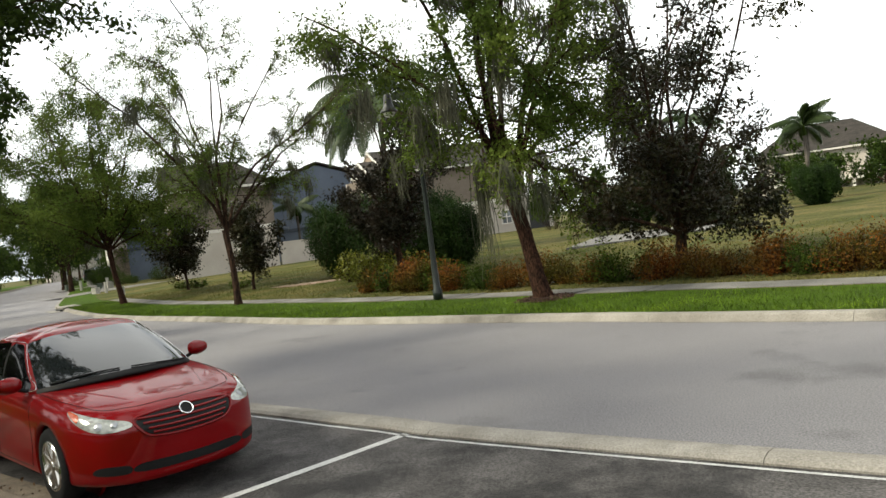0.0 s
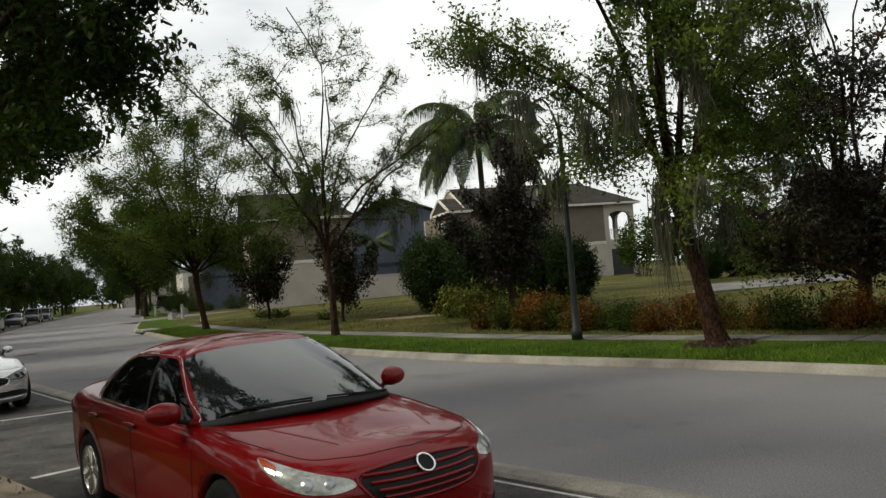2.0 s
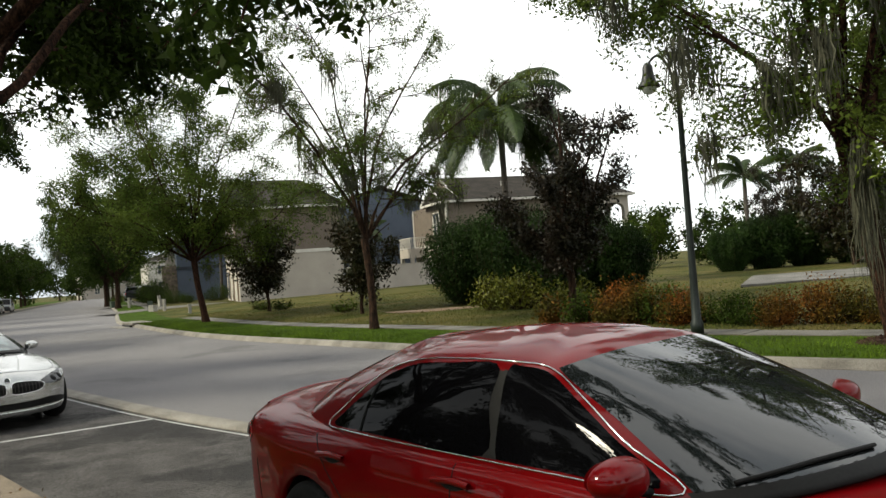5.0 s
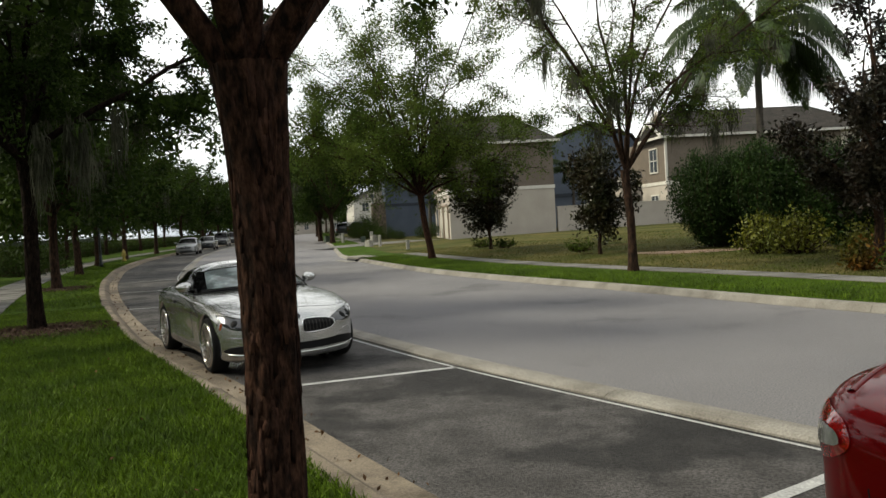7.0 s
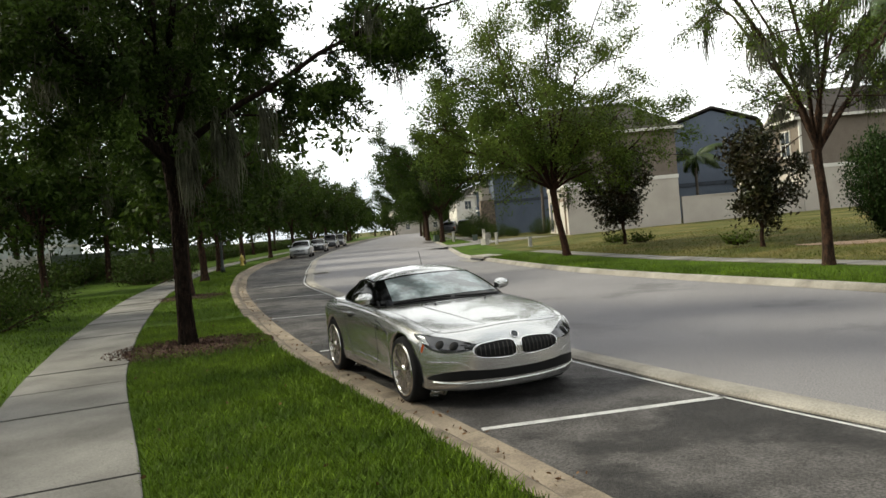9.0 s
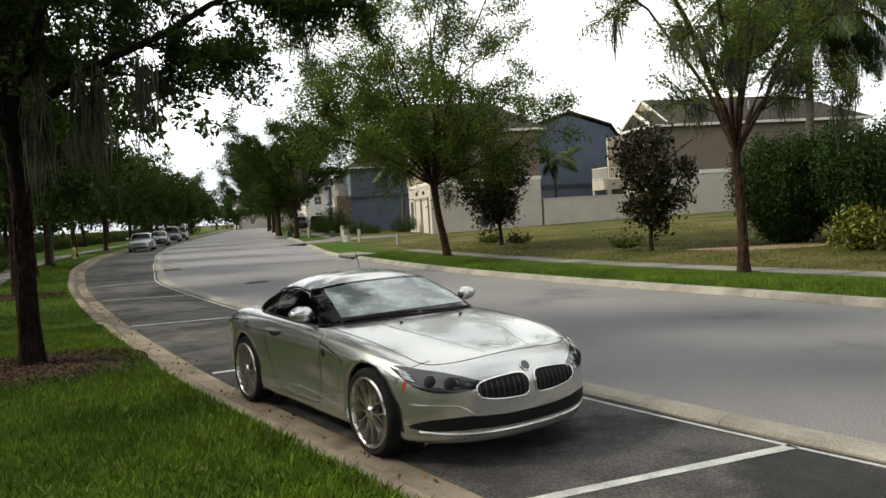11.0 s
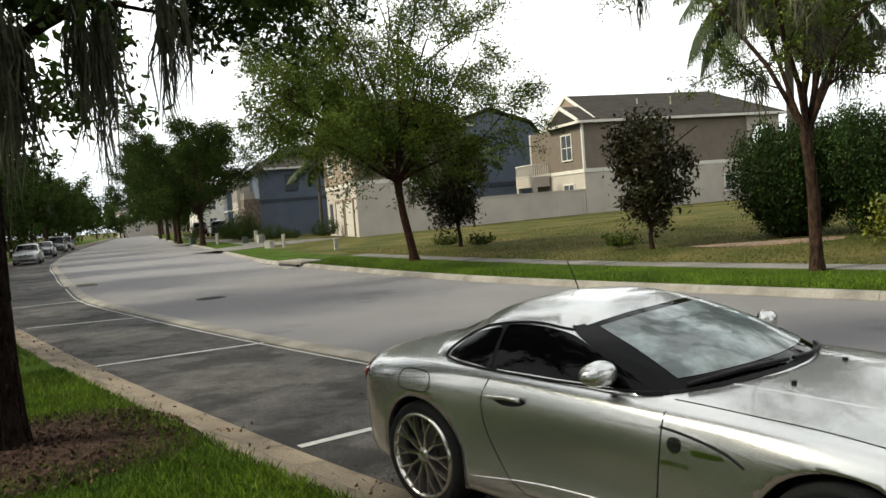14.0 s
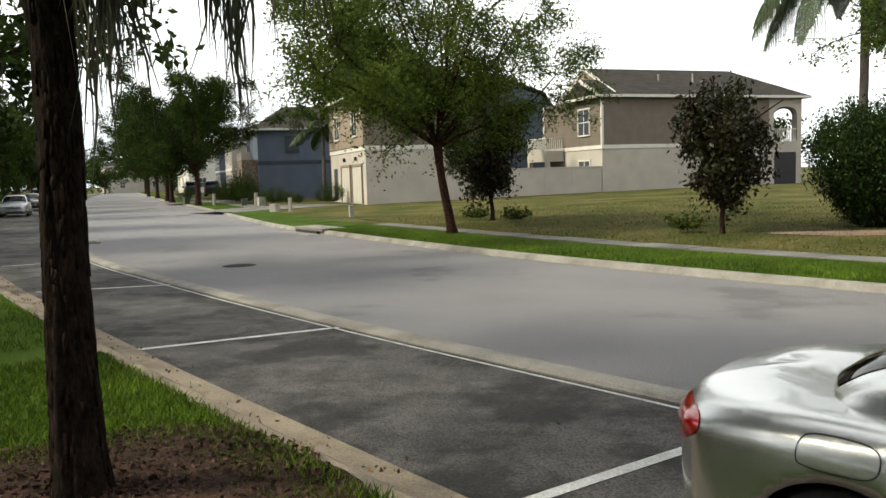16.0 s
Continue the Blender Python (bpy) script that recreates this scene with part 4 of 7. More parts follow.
        trace("bonnet_ridge", hull, [(0.62, 0.47 * s), (1.1, 0.4 * s), (1.5, 0.3 * s), (1.85, 0.2 * s)], "top", s, 0.014, M_SILVER, top, "raised bonnet ridge", -0.009)
        # side vent, its marker and badge
        trace("side_vent", hull, [(0.485, 0.775), (0.62, 0.757), (0.8, 0.715), (0.9, 0.66)], "side", s, 0.007, M_BLACK, top, "black side vent slit", 0.0)
        decal("repeater_lens", hull, [(0.68, 0.715), (0.78, 0.7), (0.8, 0.675), (0.69, 0.672), (0.645, 0.683)], "side", s, M_CHROME, top, "clear bright side repeater", 0.004)
        decal("badge", hull, [(0.565 + 0.036 * math.cos(k), 0.705 + 0.036 * math.sin(k)) for k in np.linspace(0, 2 * math.pi, 12, endpoint=False)], "side", s, M_LAMP_DARK, top, "round dark badge", 0.006)
        for i in range(4):
            x = 0.6 - 0.032 * i - (0.01 if i > 1 else 0)
            decal("model_script", hull, [(x, 0.628), (x + 0.022, 0.628), (x + 0.022, 0.605), (x, 0.605)], "side", s, M_CHROME, top, "small bright bar of a model badge", 0.004, n=4, rings=2, rounded=False)
        # flat black patch paints the shade of the hollow behind the handle
        decal("handle_shade", hull, [(-0.58, 0.775), (-0.5, 0.795), (-0.4, 0.795), (-0.34, 0.775), (-0.4, 0.75), (-0.5, 0.745)], "side", s, M_BLACK, top, "black patch painted as the shade behind the handle", 0.002)
        trace("door_handle", hull, [(-0.6, 0.785), (-0.48, 0.79), (-0.36, 0.784)], "side", s, 0.016, M_SILVER, top, "body-coloured door handle", 0.018, 12, sides=10)
        if s == -1:
            trace("fuel_flap_gap", hull, [(-1.39, 0.77), (-1.37, 0.855), (-1.25, 0.87), (-1.12, 0.855), (-1.1, 0.79), (-1.14, 0.75), (-1.25, 0.742), (-1.35, 0.748)], "side", s, 0.003, M_BLACK, top, off=0, closed=True)
        # lamps
        decal("headlamp", hull, [(-1.2, 0.575), (-1.05, 0.543), (-0.86, 0.543), (-0.7, 0.583), (-0.58, 0.655), (-0.5, 0.708), (-0.6, 0.712), (-0.76, 0.69), (-0.92, 0.665), (-1.08, 0.625)],
              "corner", s, M_LAMP_DARK, top, "smoked swept-back headlamp", 0.004, 0.004, n=60)
        for a, z in ((-0.96, 0.598), (-0.82, 0.615)):
            decal("lamp_projector", hull, [(a + 0.042 * math.cos(k), z + 0.036 * math.sin(k)) for k in np.linspace(0, 2 * math.pi, 10, endpoint=False)], "corner", s, M_BLACK, top, "dark round lamp lens", 0.009, 0.012)
        for i in range(4):
            trace("lamp_rib", hull, [(-0.71 + 0.02 * i, 0.617 + 0.018 * i), (-0.62 + 0.018 * i, 0.64 + 0.017 * i)], "corner", s, 0.005, M_CHROME, top, "bright lamp rib", 0.01, 6)
        decal("side_marker", hull, [(1.725, 0.625), (1.7, 0.56), (1.684, 0.545), (1.68, 0.56), (1.705, 0.63)], "side", s, M_AMBER, top, "orange-red side marker", 0.004)
        decal("tail_lamp", hull, [(-1.14, 0.69), (-0.98, 0.672), (-0.82, 0.70), (-0.72, 0.765), (-0.77, 0.82), (-0.92, 0.84), (-1.1, 0.835)], "back_corner", s, M_TAIL, top, "red tail lamp", 0.006, 0.012)
        # lower intakes and bumper fold
        decal("intake", hull, [(s * 0.80, 0.30), (s * 0.74, 0.345), (s * 0.62, 0.365), (s * 0.45, 0.365), (s * 0.45, 0.285), (s * 0.62, 0.275), (s * 0.76, 0.28)], "front", s, M_BLACK, top, "black lower side intake", 0.004)
        trace("bumper_fold", hull, [(s * 0.80, 0.455), (s * 0.66, 0.455), (s * 0.56, 0.44), (s * 0.48, 0.385)], "front", s, 0.014, M_SILVER, top, "folded bumper edge", -0.0105)
        decal("grille", hull, KIDNEY_LINE * np.array([s, 1]), "front", s, M_BLACK, top, "black grille opening", 0.004)
        for i in range(9):
            y = s * (0.07 + 0.0445 * i)
            trace("grille_bar", hull, [(y, 0.475 + 0.003 * i), (y, 0.535), (y - s * 0.003, 0.6 - 0.002 * i)], "front", s, 0.0042, M_BRAKE, top, "upright grille bar", 0.009, 6)
        trace("grille_frame", hull, KIDNEY_LINE * np.array([s, 1]), "front", s, 0.0065, M_CHROME, top, "bright grille surround", 0.006, 48, True)
    decal("lower_grille", hull, [(-0.5, 0.285), (-0.2, 0.268), (0.2, 0.268), (0.5, 0.285), (0.5, 0.36), (0.2, 0.352), (-0.2, 0.352), (-0.5, 0.36)], "front", 1, M_BLACK, top, "black lower grille", 0.005)
    trace("lip", hull, [(-0.76, 0.262), (-0.6, 0.248), (-0.3, 0.237), (0, 0.235), (0.3, 0.237), (0.6, 0.248), (0.76, 0.262)], "front", 1, 0.014, M_SILVER, top, "silver front lip", -0.002, 60, sides=10)
    decal("badge", hull, [(0.04 * math.cos(k), 0.648 + 0.03 * math.sin(k)) for k in np.linspace(0, 2 * math.pi, 12, endpoint=False)], "front", 1, M_LAMP_DARK, top, "round plain badge", 0.006)
    trace("badge_rim", hull, [(0.04 * math.cos(k), 0.648 + 0.03 * math.sin(k)) for k in np.linspace(0, 2 * math.pi, 12, endpoint=False)], "front", 1, 0.004, M_CHROME, top, "bright badge rim", 0.007, 24, True)
    for s in (0, 1):
        wire("wiper", [tuple(roof.at(abs(k), 0.225 + 0.02 * math.sin((k + 2.4) * 1.2)) * np.array([1, np.sign(k) or 1, 1]) + np.array([0.02, 0, 0.012])) for k in (np.linspace(-2.3, -0.15, 12) if s else np.linspace(0.0, 2.0, 12))], 0.011, M_BLACK, top)
    for s in (-1, 1):
        bm = bmesh.new()
        z = hull.hit((0.86, s * 0.3, 3), (0, 0, -1))[0].z
        lathe(bm, [(0.014, 0), (0.014, 0.014), (0, 0.016)], 10, Matrix.Translation((0.86, s * 0.3, z)))
        part("washer_nozzle", bm, M_BLACK, top)
    z = roof.hit((-0.82, 0.25, 3), (0, 0, -1))[0].z
    wire("aerial", [(-0.82, 0.25, z), (-0.85, 0.25, z + 0.08), (-0.9, 0.25, z + 0.19)], 0.004, M_BLACK, top)
    return top


KIDNEY_LINE = np.array([(0.03, 0.523), (0.037, 0.584), (0.089, 0.614), (0.235, 0.611), (0.38, 0.594), (0.439, 0.565), (0.439, 0.517), (0.38, 0.48), (0.235, 0.462), (0.089, 0.459), (0.043, 0.476)])


def red_sedan(m):
    """The four-door sedan by the first stall line."""
    top = thing("car", m, "glossy dark red four-door sedan, parked by the kerb", "car")
    hull = body_hull([
        (2.36, 0.0, 1.9, 0.2, 0.46, 0.735, 0.86, 0.0, 0.86), (2.345, 0.3, 1.89, 0.2, 0.46, 0.735, 0.86, 0.0, 0.87), (2.27, 0.56, 1.86, 0.2, 0.46, 0.738, 0.865, 0.0, 0.88),
        (2.11, 0.75, 1.8, 0.2, 0.47, 0.76, 0.872, 0.0, 0.9), (1.86, 0.86, 1.68, 0.19, 0.5, 0.805, 0.893, 0.0, 0.915), (1.39, 0.905, 1.36, 0.18, 0.52, 0.868, 0.945, 0.0, 0.915),
        (0.95, 0.91, 0.95, 0.18, 0.5, 0.905, 0.995, 0.008, 0.93), (0.45, 0.91, 0.45, 0.18, 0.5, 0.92, 1.02, 0.014, 0.94), (-0.3, 0.91, -0.3, 0.18, 0.5, 0.935, 1.02, 0.014, 0.94),
        (-0.9, 0.91, -0.9, 0.19, 0.5, 0.95, 1.02, 0.01, 0.94), (-1.39, 0.905, -1.36, 0.2, 0.54, 0.96, 1.03, 0.0, 0.925), (-1.85, 0.875, -1.72, 0.23, 0.56, 0.97, 1.055, 0.0, 0.91),
        (-2.18, 0.79, -1.95, 0.27, 0.6, 0.98, 1.07, 0.0, 0.9), (-2.37, 0.55, -2.05, 0.3, 0.62, 0.99, 1.075, 0.0, 0.89), (-2.43, 0.28, -2.08, 0.31, 0.63, 1.0, 1.075, 0.0, 0.89),
        (-2.44, 0.0, -2.08, 0.31, 0.63, 1.0, 1.075, 0.0, 0.89)])
    roof = roof_hull([
        (1.14, 0.0, 1.01, 0.16, 0.0, 1.4, -0.25, 1.455), (1.07, 0.38, 1.0, 0.14, 0.33, 1.395, -0.26, 1.455), (0.9, 0.67, 0.975, 0.09, 0.53, 1.37, -0.28, 1.457),
        (0.68, 0.81, 0.94, 0.0, 0.605, 1.34, -0.32, 1.46), (0.2, 0.84, 0.935, -0.2, 0.635, 1.38, -0.4, 1.468), (-0.4, 0.845, 0.948, -0.5, 0.635, 1.388, -0.52, 1.47),
        (-1.0, 0.84, 0.96, -0.85, 0.625, 1.365, -0.72, 1.465), (-1.5, 0.79, 0.975, -1.17, 0.6, 1.3, -0.9, 1.45), (-1.82, 0.66, 1.01, -1.3, 0.52, 1.305, -1.0, 1.44),
        (-1.98, 0.35, 1.04, -1.34, 0.3, 1.345, -1.05, 1.438), (-2.03, 0.0, 1.05, -1.35, 0.0, 1.36, -1.06, 1.438)])
    ax_f, ax_r = 1.388, -1.388
    hull.build("body", M_RED, top, arches=(ax_f, ax_r), r_arch=0.372, z_arch=0.335)
    roof.build("cabin", M_RED, top, "painted roof and pillars")
    arch_liners(top, (ax_f, ax_r), 0.372, 0.86, 0.335)
    for x, y in ((ax_f, 0.8), (ax_f, -0.8), (ax_r, 0.8), (ax_r, -0.8)):
        wheel_of(top, x, y, 0.335, 0.2, 7, "plain", 0.225)
    hull_patch("windscreen", roof, np.linspace(0, 2.72, 18), np.linspace(0.215, 0.595, 14), M_SCREEN, top, "reflecting windscreen", 0.004)
    hull_patch("cowl", roof, np.linspace(0, 2.8, 16), np.linspace(0.05, 0.218, 5), M_BLACK, top, "black cowl under the windscreen", 0.004)
    hull_patch("rear_window", roof, np.linspace(8.25, 10, 12), np.linspace(0.24, 0.58, 10), M_CARGLASS, top, "dark rear window", 0.004)
    for s in (-1, 1):
        decal("side_window", roof, [(0.62, 0.968), (0.2, 0.968), (-0.1, 0.973), (-0.155, 0.99), (-0.165, 1.15), (-0.175, 1.34), (-0.12, 1.35), (0.0, 1.328), (0.12, 1.275), (0.38, 1.125)],
              "side", s, M_CARGLASS, top, "dark front side window", 0.004)
        decal("side_window", roof, [(-0.235, 0.978), (-0.8, 0.985), (-1.2, 0.992), (-1.38, 1.0), (-1.3, 1.07), (-1.15, 1.18), (-1.0, 1.275), (-0.8, 1.335), (-0.55, 1.352), (-0.245, 1.355), (-0.235, 1.2)],
              "side", s, M_CARGLASS, top, "dark rear side window", 0.004)
        decal("door_pillar", roof, [(-0.1, 0.972), (-0.29, 0.972), (-0.3, 1.358), (-0.12, 1.356)], "side", s, M_BLACK, top, "black door pillar", 0.0025, n=4, rings=6, rounded=False)
        trace("quarter_post", roof, [(-1.12, 0.99), (-1.1, 1.1), (-1.06, 1.235)], "side", s, 0.007, M_BLACK, top, "black post in the rear window", 0.006, 10)
        trace("window_trim", roof, [(0.7, 0.955), (0.2, 0.955), (-0.4, 0.965), (-1.2, 0.978), (-1.44, 0.99), (-1.33, 1.09), (-1.17, 1.215), (-1.0, 1.31), (-0.78, 1.358), (-0.5, 1.372), (-0.2, 1.37), (0.02, 1.335), (0.2, 1.25), (0.45, 1.1)],
              "side", s, 0.0045, M_CHROME, top, "thin chrome window trim", 0.003, 80, True)
        mirror_part(top, 0.56, 0.86, 1.03, M_RED, s, 1.1)
        for hx in (-0.2, -1.12):
            # handle hollow's shade, painted as a black patch on the flat door
            decal("handle_shade", hull, [(hx - 0.08, 0.845), (hx, 0.87), (hx + 0.09, 0.845), (hx, 0.815)], "side", s, M_BLACK, top, "black patch painted as the shade behind the handle", 0.002)
            trace("door_handle", hull, [(hx - 0.11, 0.85), (hx, 0.858), (hx + 0.12, 0.85)], "side", s, 0.016, M_RED, top, "body-coloured door handle", 0.02, 12, sides=10)
        for line in ([(0.98, 0.9), (0.97, 0.7), (0.93, 0.45), (0.86, 0.27)], [(-0.2, 0.93), (-0.22, 0.6), (-0.18, 0.26)], [(-1.3, 0.95), (-1.2, 0.8), (-0.98, 0.55), (-0.88, 0.28)], [(-0.88, 0.265), (0.0, 0.255), (0.86, 0.26)],
                     [(-1.95, 0.33), (-1.98, 0.55), (-2.0, 0.72)]):
            trace("panel_gap", hull, line, "side", s, 0.0035, M_BLACK, top, off=0)
        trace("flank_crease", hull, [(-1.9, 0.76), (-1.0, 0.74), (0.0, 0.72), (0.95, 0.7)], "side", s, 0.014, M_RED, top, "raised edge along the doors", -0.0125)
        trace("bonnet_gap", hull, [(0.95, 0.79 * s), (1.4, 0.765 * s), (1.8, 0.69 * s), (2.0, 0.6 * s), (2.1, 0.45 * s), (2.16, 0.3 * s), (2.19, 0.0)], "top", s, 0.0035, M_BLACK, top, off=0, n=60)
        trace("bonnet_ridge", hull, [(1.2, 0.6 * s), (1.55, 0.5 * s), (1.95, 0.36 * s)], "top", s, 0.022, M_RED, top, "raised bonnet ridge", -0.018)
        decal("headlamp", hull, [(-1.27, 0.678), (-1.16, 0.655), (-1.0, 0.662), (-0.83, 0.712), (-0.7, 0.785), (-0.66, 0.828), (-0.78, 0.81), (-0.95, 0.775), (-1.12, 0.742), (-1.24, 0.715)],
              "corner", s, M_LAMP, top, "clear swept headlamp", 0.004, 0.006, n=60)
        decal("turn_lens", hull, [(-0.79, 0.745), (-0.7, 0.797), (-0.675, 0.823), (-0.75, 0.808), (-0.8, 0.785)], "corner", s, M_AMBER, top, "amber turn lens", 0.011)
        for a, r in ((-1.0, 0.036), (-1.13, 0.03)):
            decal("lamp_reflector", hull, [(a + r * math.cos(k), 0.705 + r * 0.8 * math.sin(k)) for k in np.linspace(0, 2 * math.pi, 10, endpoint=False)], "corner", s, M_GREYCAR, top, "round lamp reflector", 0.012, 0.008)
        decal("tail_lamp", hull, [(-1.3, 0.78), (-1.15, 0.755), (-0.98, 0.78), (-0.88, 0.85), (-0.94, 0.925), (-1.1, 0.95), (-1.28, 0.94)], "back_corner", s, M_TAIL, top, "red tail lamp", 0.006, 0.01)
        decal("reverse_lens", hull, [(-1.1, 0.82), (-0.95, 0.835), (-0.915, 0.86), (-0.96, 0.89), (-1.1, 0.89)], "back_corner", s, M_LAMP, top, "clear lens in the tail lamp", 0.02)
        decal("fog_recess", hull, [(s * 0.76, 0.31), (s * 0.55, 0.3), (s * 0.55, 0.365), (s * 0.74, 0.37)], "front", s, M_BLACK, top, "black fog lamp recess", 0.004)
    for k in (0, 1):
        wire("wiper", [tuple(roof.at(abs(q), 0.222 + 0.02 * math.sin((q + 2.4) * 1.1)) * np.array([1, np.sign(q) or 1, 1]) + np.array([0.012, 0, 0.01])) for q in np.linspace(-2.2, -0.3, 12) + 2.2 * k], 0.008, M_BLACK, top)
    grille = decal("grille", hull, [(-0.44, 0.705), (-0.3, 0.740), (0, 0.752), (0.3, 0.740), (0.44, 0.705), (0.38, 0.610), (0.28, 0.575), (0, 0.562), (-0.28, 0.575), (-0.38, 0.610)], "front", 1, M_BLACK, top, "dark grille behind body-coloured bars", 0.004)
    for i in range(4):
        z, w = 0.592 + 0.04 * i, 0.33 + 0.032 * i
        trace("grille_bar", hull, [(-w, z + 0.008), (-w / 2, z + 0.002), (0, z), (w / 2, z + 0.002), (w, z + 0.008)], "front", 1, 0.0115, M_RED, grille, "red grille bar", 0.007, 24)
    trace("grille_frame", hull, [(-0.46, 0.712), (-0.3, 0.748), (0, 0.760), (0.3, 0.748), (0.46, 0.712), (0.395, 0.600), (0.28, 0.562), (0, 0.548), (-0.28, 0.562), (-0.395, 0.600)], "front", 1, 0.012, M_RED, top, "red grille surround", 0.003, 60, True)
    decal("lower_grille", hull, [(-0.48, 0.3), (0, 0.285), (0.48, 0.3), (0.44, 0.365), (0, 0.36), (-0.44, 0.365)], "front", 1, M_BLACK, top, "black lower grille", 0.004)
    decal("badge", hull, [(0.06 * math.cos(k), 0.715 + 0.042 * math.sin(k)) for k in np.linspace(0, 2 * math.pi, 12, endpoint=False)], "front", 1, M_BLACK, top, "oval plain badge", 0.02)
    trace("badge_rim", hull, [(0.06 * math.cos(k), 0.715 + 0.042 * math.sin(k)) for k in np.linspace(0, 2 * math.pi, 12, endpoint=False)], "front", 1, 0.008, M_CHROME, top, "chrome badge rim", 0.022, 28, True)
    trace("boot_lip", hull, [(-2.2, -0.62), (-2.27, -0.3), (-2.29, 0), (-2.27, 0.3), (-2.2, 0.62)], "top", 1, 0.022, M_RED, top, "raised boot edge", -0.01, 30, sides=8)
    # the cabin sits a little ahead of the axles' middle
    for ob in list(top.children):
        if ob.name.split(".")[0] in ("cabin", "windscreen", "cowl", "rear_window", "side_window", "door_pillar", "quarter_post", "window_trim", "mirror", "wiper"):
            ob.location.x += 0.18
    return top


def surface_front(sh, y, z):
    """How far forward the nose reaches at (y, z)."""
    front = max(r[0] for r in sh.body) - 0.001
    last = 1.2
    for mid in np.concatenate([np.arange(1.2, front - 0.2, 0.05), np.arange(front - 0.2, front, 0.004)]):
        w, zb, zs, zc = sh.sizes(mid)
        if not (zb < z < sh.deck(mid, abs(y)) and abs(y) < (sh.side(mid, z) if z < zs else 9)):
            return last
        last = float(mid)
    return last


def front_band(top, sh, z0, z1, half, mat, name, label, off=0.006):
    ys = np.linspace(-half, half, 25)
    v, f = [], []
    for z in np.linspace(z0, z1, 4):
        v += [(surface_front(sh, y, z) + off, y, z) for y in ys]
    n = len(ys)
    f = [(i * n + j, i * n + j + 1, (i + 1) * n + j + 1, (i + 1) * n + j) for i in range(3) for j in range(n - 1)]
    return mesh_of(name, v, f, mat, top, label, smooth=True)


def lamp_piece(top, sh, s, low, high, mat, name, label, off=0.007):
    """A lens on the flank between two lines of (x, z)."""
    a, b = curve_through(low, 12) if len(low) > 2 else np.linspace(low[0], low[1], 12), curve_through(high, 12) if len(high) > 2 else np.linspace(high[0], high[1], 12)
    v, f = [], []
    for i in range(12):
        for k in range(7):
            x, z = a[i] * (1 - k / 6) + b[i] * k / 6
            bulge = off + 0.008 * math.sin(k / 6 * math.pi) * math.sin(i / 11 * math.pi)
            w, zb, zs, zc = spline(sh.body, x)
            y = sh.side(x, min(z, zs + 0.01))
            y += bulge
            if z > zs:
                y -= (z - zs) * 1.6
            v.append((x + (0.5 * bulge if x > 0 else -0.5 * bulge), s * y, z))
    f = [(i * 7 + k, (i + 1) * 7 + k, (i + 1) * 7 + k + 1, i * 7 + k + 1) for i in range(11) for k in range(6)]
    return mesh_of(name, v, f, mat, top, label, smooth=True)


def emblem(top, x, y, z, r, tilt, face, ring):
    e = pose(x, y, z, 0, 90 - tilt, 0)
    bm = bmesh.new()
    lathe(bm, [(r, 0), (r, 0.008), (r * 0.8, 0.012), (0, 0.012)], 24, e)
    b = part("badge", bm, face, top, "round plain badge")
    wire("badge_rim", [tuple(e @ Vector((r * math.cos(k), r * math.sin(k), 0.01))) for k in np.linspace(0, 2 * math.pi, 25)], r * 0.13, ring, b)
    return b


SEDAN_BODY = [(2.4, 0.46, 0.3, 0.665, 0.725), (2.35, 0.64, 0.25, 0.725, 0.785), (2.22, 0.78, 0.21, 0.78, 0.835), (1.95, 0.86, 0.19, 0.85, 0.9), (1.42, 0.9, 0.18, 0.9, 0.955), (0.95, 0.905, 0.18, 0.925, 1.0),
              (0.5, 0.905, 0.18, 0.94, 1.03), (-0.2, 0.905, 0.18, 0.955, 1.03), (-0.9, 0.905, 0.19, 0.965, 1.03), (-1.36, 0.9, 0.2, 0.975, 1.035), (-1.8, 0.875, 0.24, 0.985, 1.05), (-2.15, 0.81, 0.3, 0.985, 1.06),
              (-2.34, 0.7, 0.36, 0.94, 1.035), (-2.4, 0.55, 0.42, 0.86, 0.94)]
SEDAN_CABIN = [(1.05, 0.76, 0.88, 0.72, 0.9, 0.965), (0.75, 0.81, 0.95, 0.72, 1.08, 1.13), (0.45, 0.82, 0.95, 0.68, 1.2, 1.26), (0.15, 0.825, 0.955, 0.65, 1.32, 1.385), (-0.15, 0.825, 0.96, 0.625, 1.385, 1.455), (-0.5, 0.825, 0.965, 0.615, 1.4, 1.475),
               (-0.9, 0.82, 0.97, 0.61, 1.37, 1.455), (-1.25, 0.81, 0.975, 0.62, 1.28, 1.37), (-1.6, 0.78, 0.98, 0.64, 1.14, 1.22), (-1.95, 0.72, 0.99, 0.65, 1.02, 1.075)]


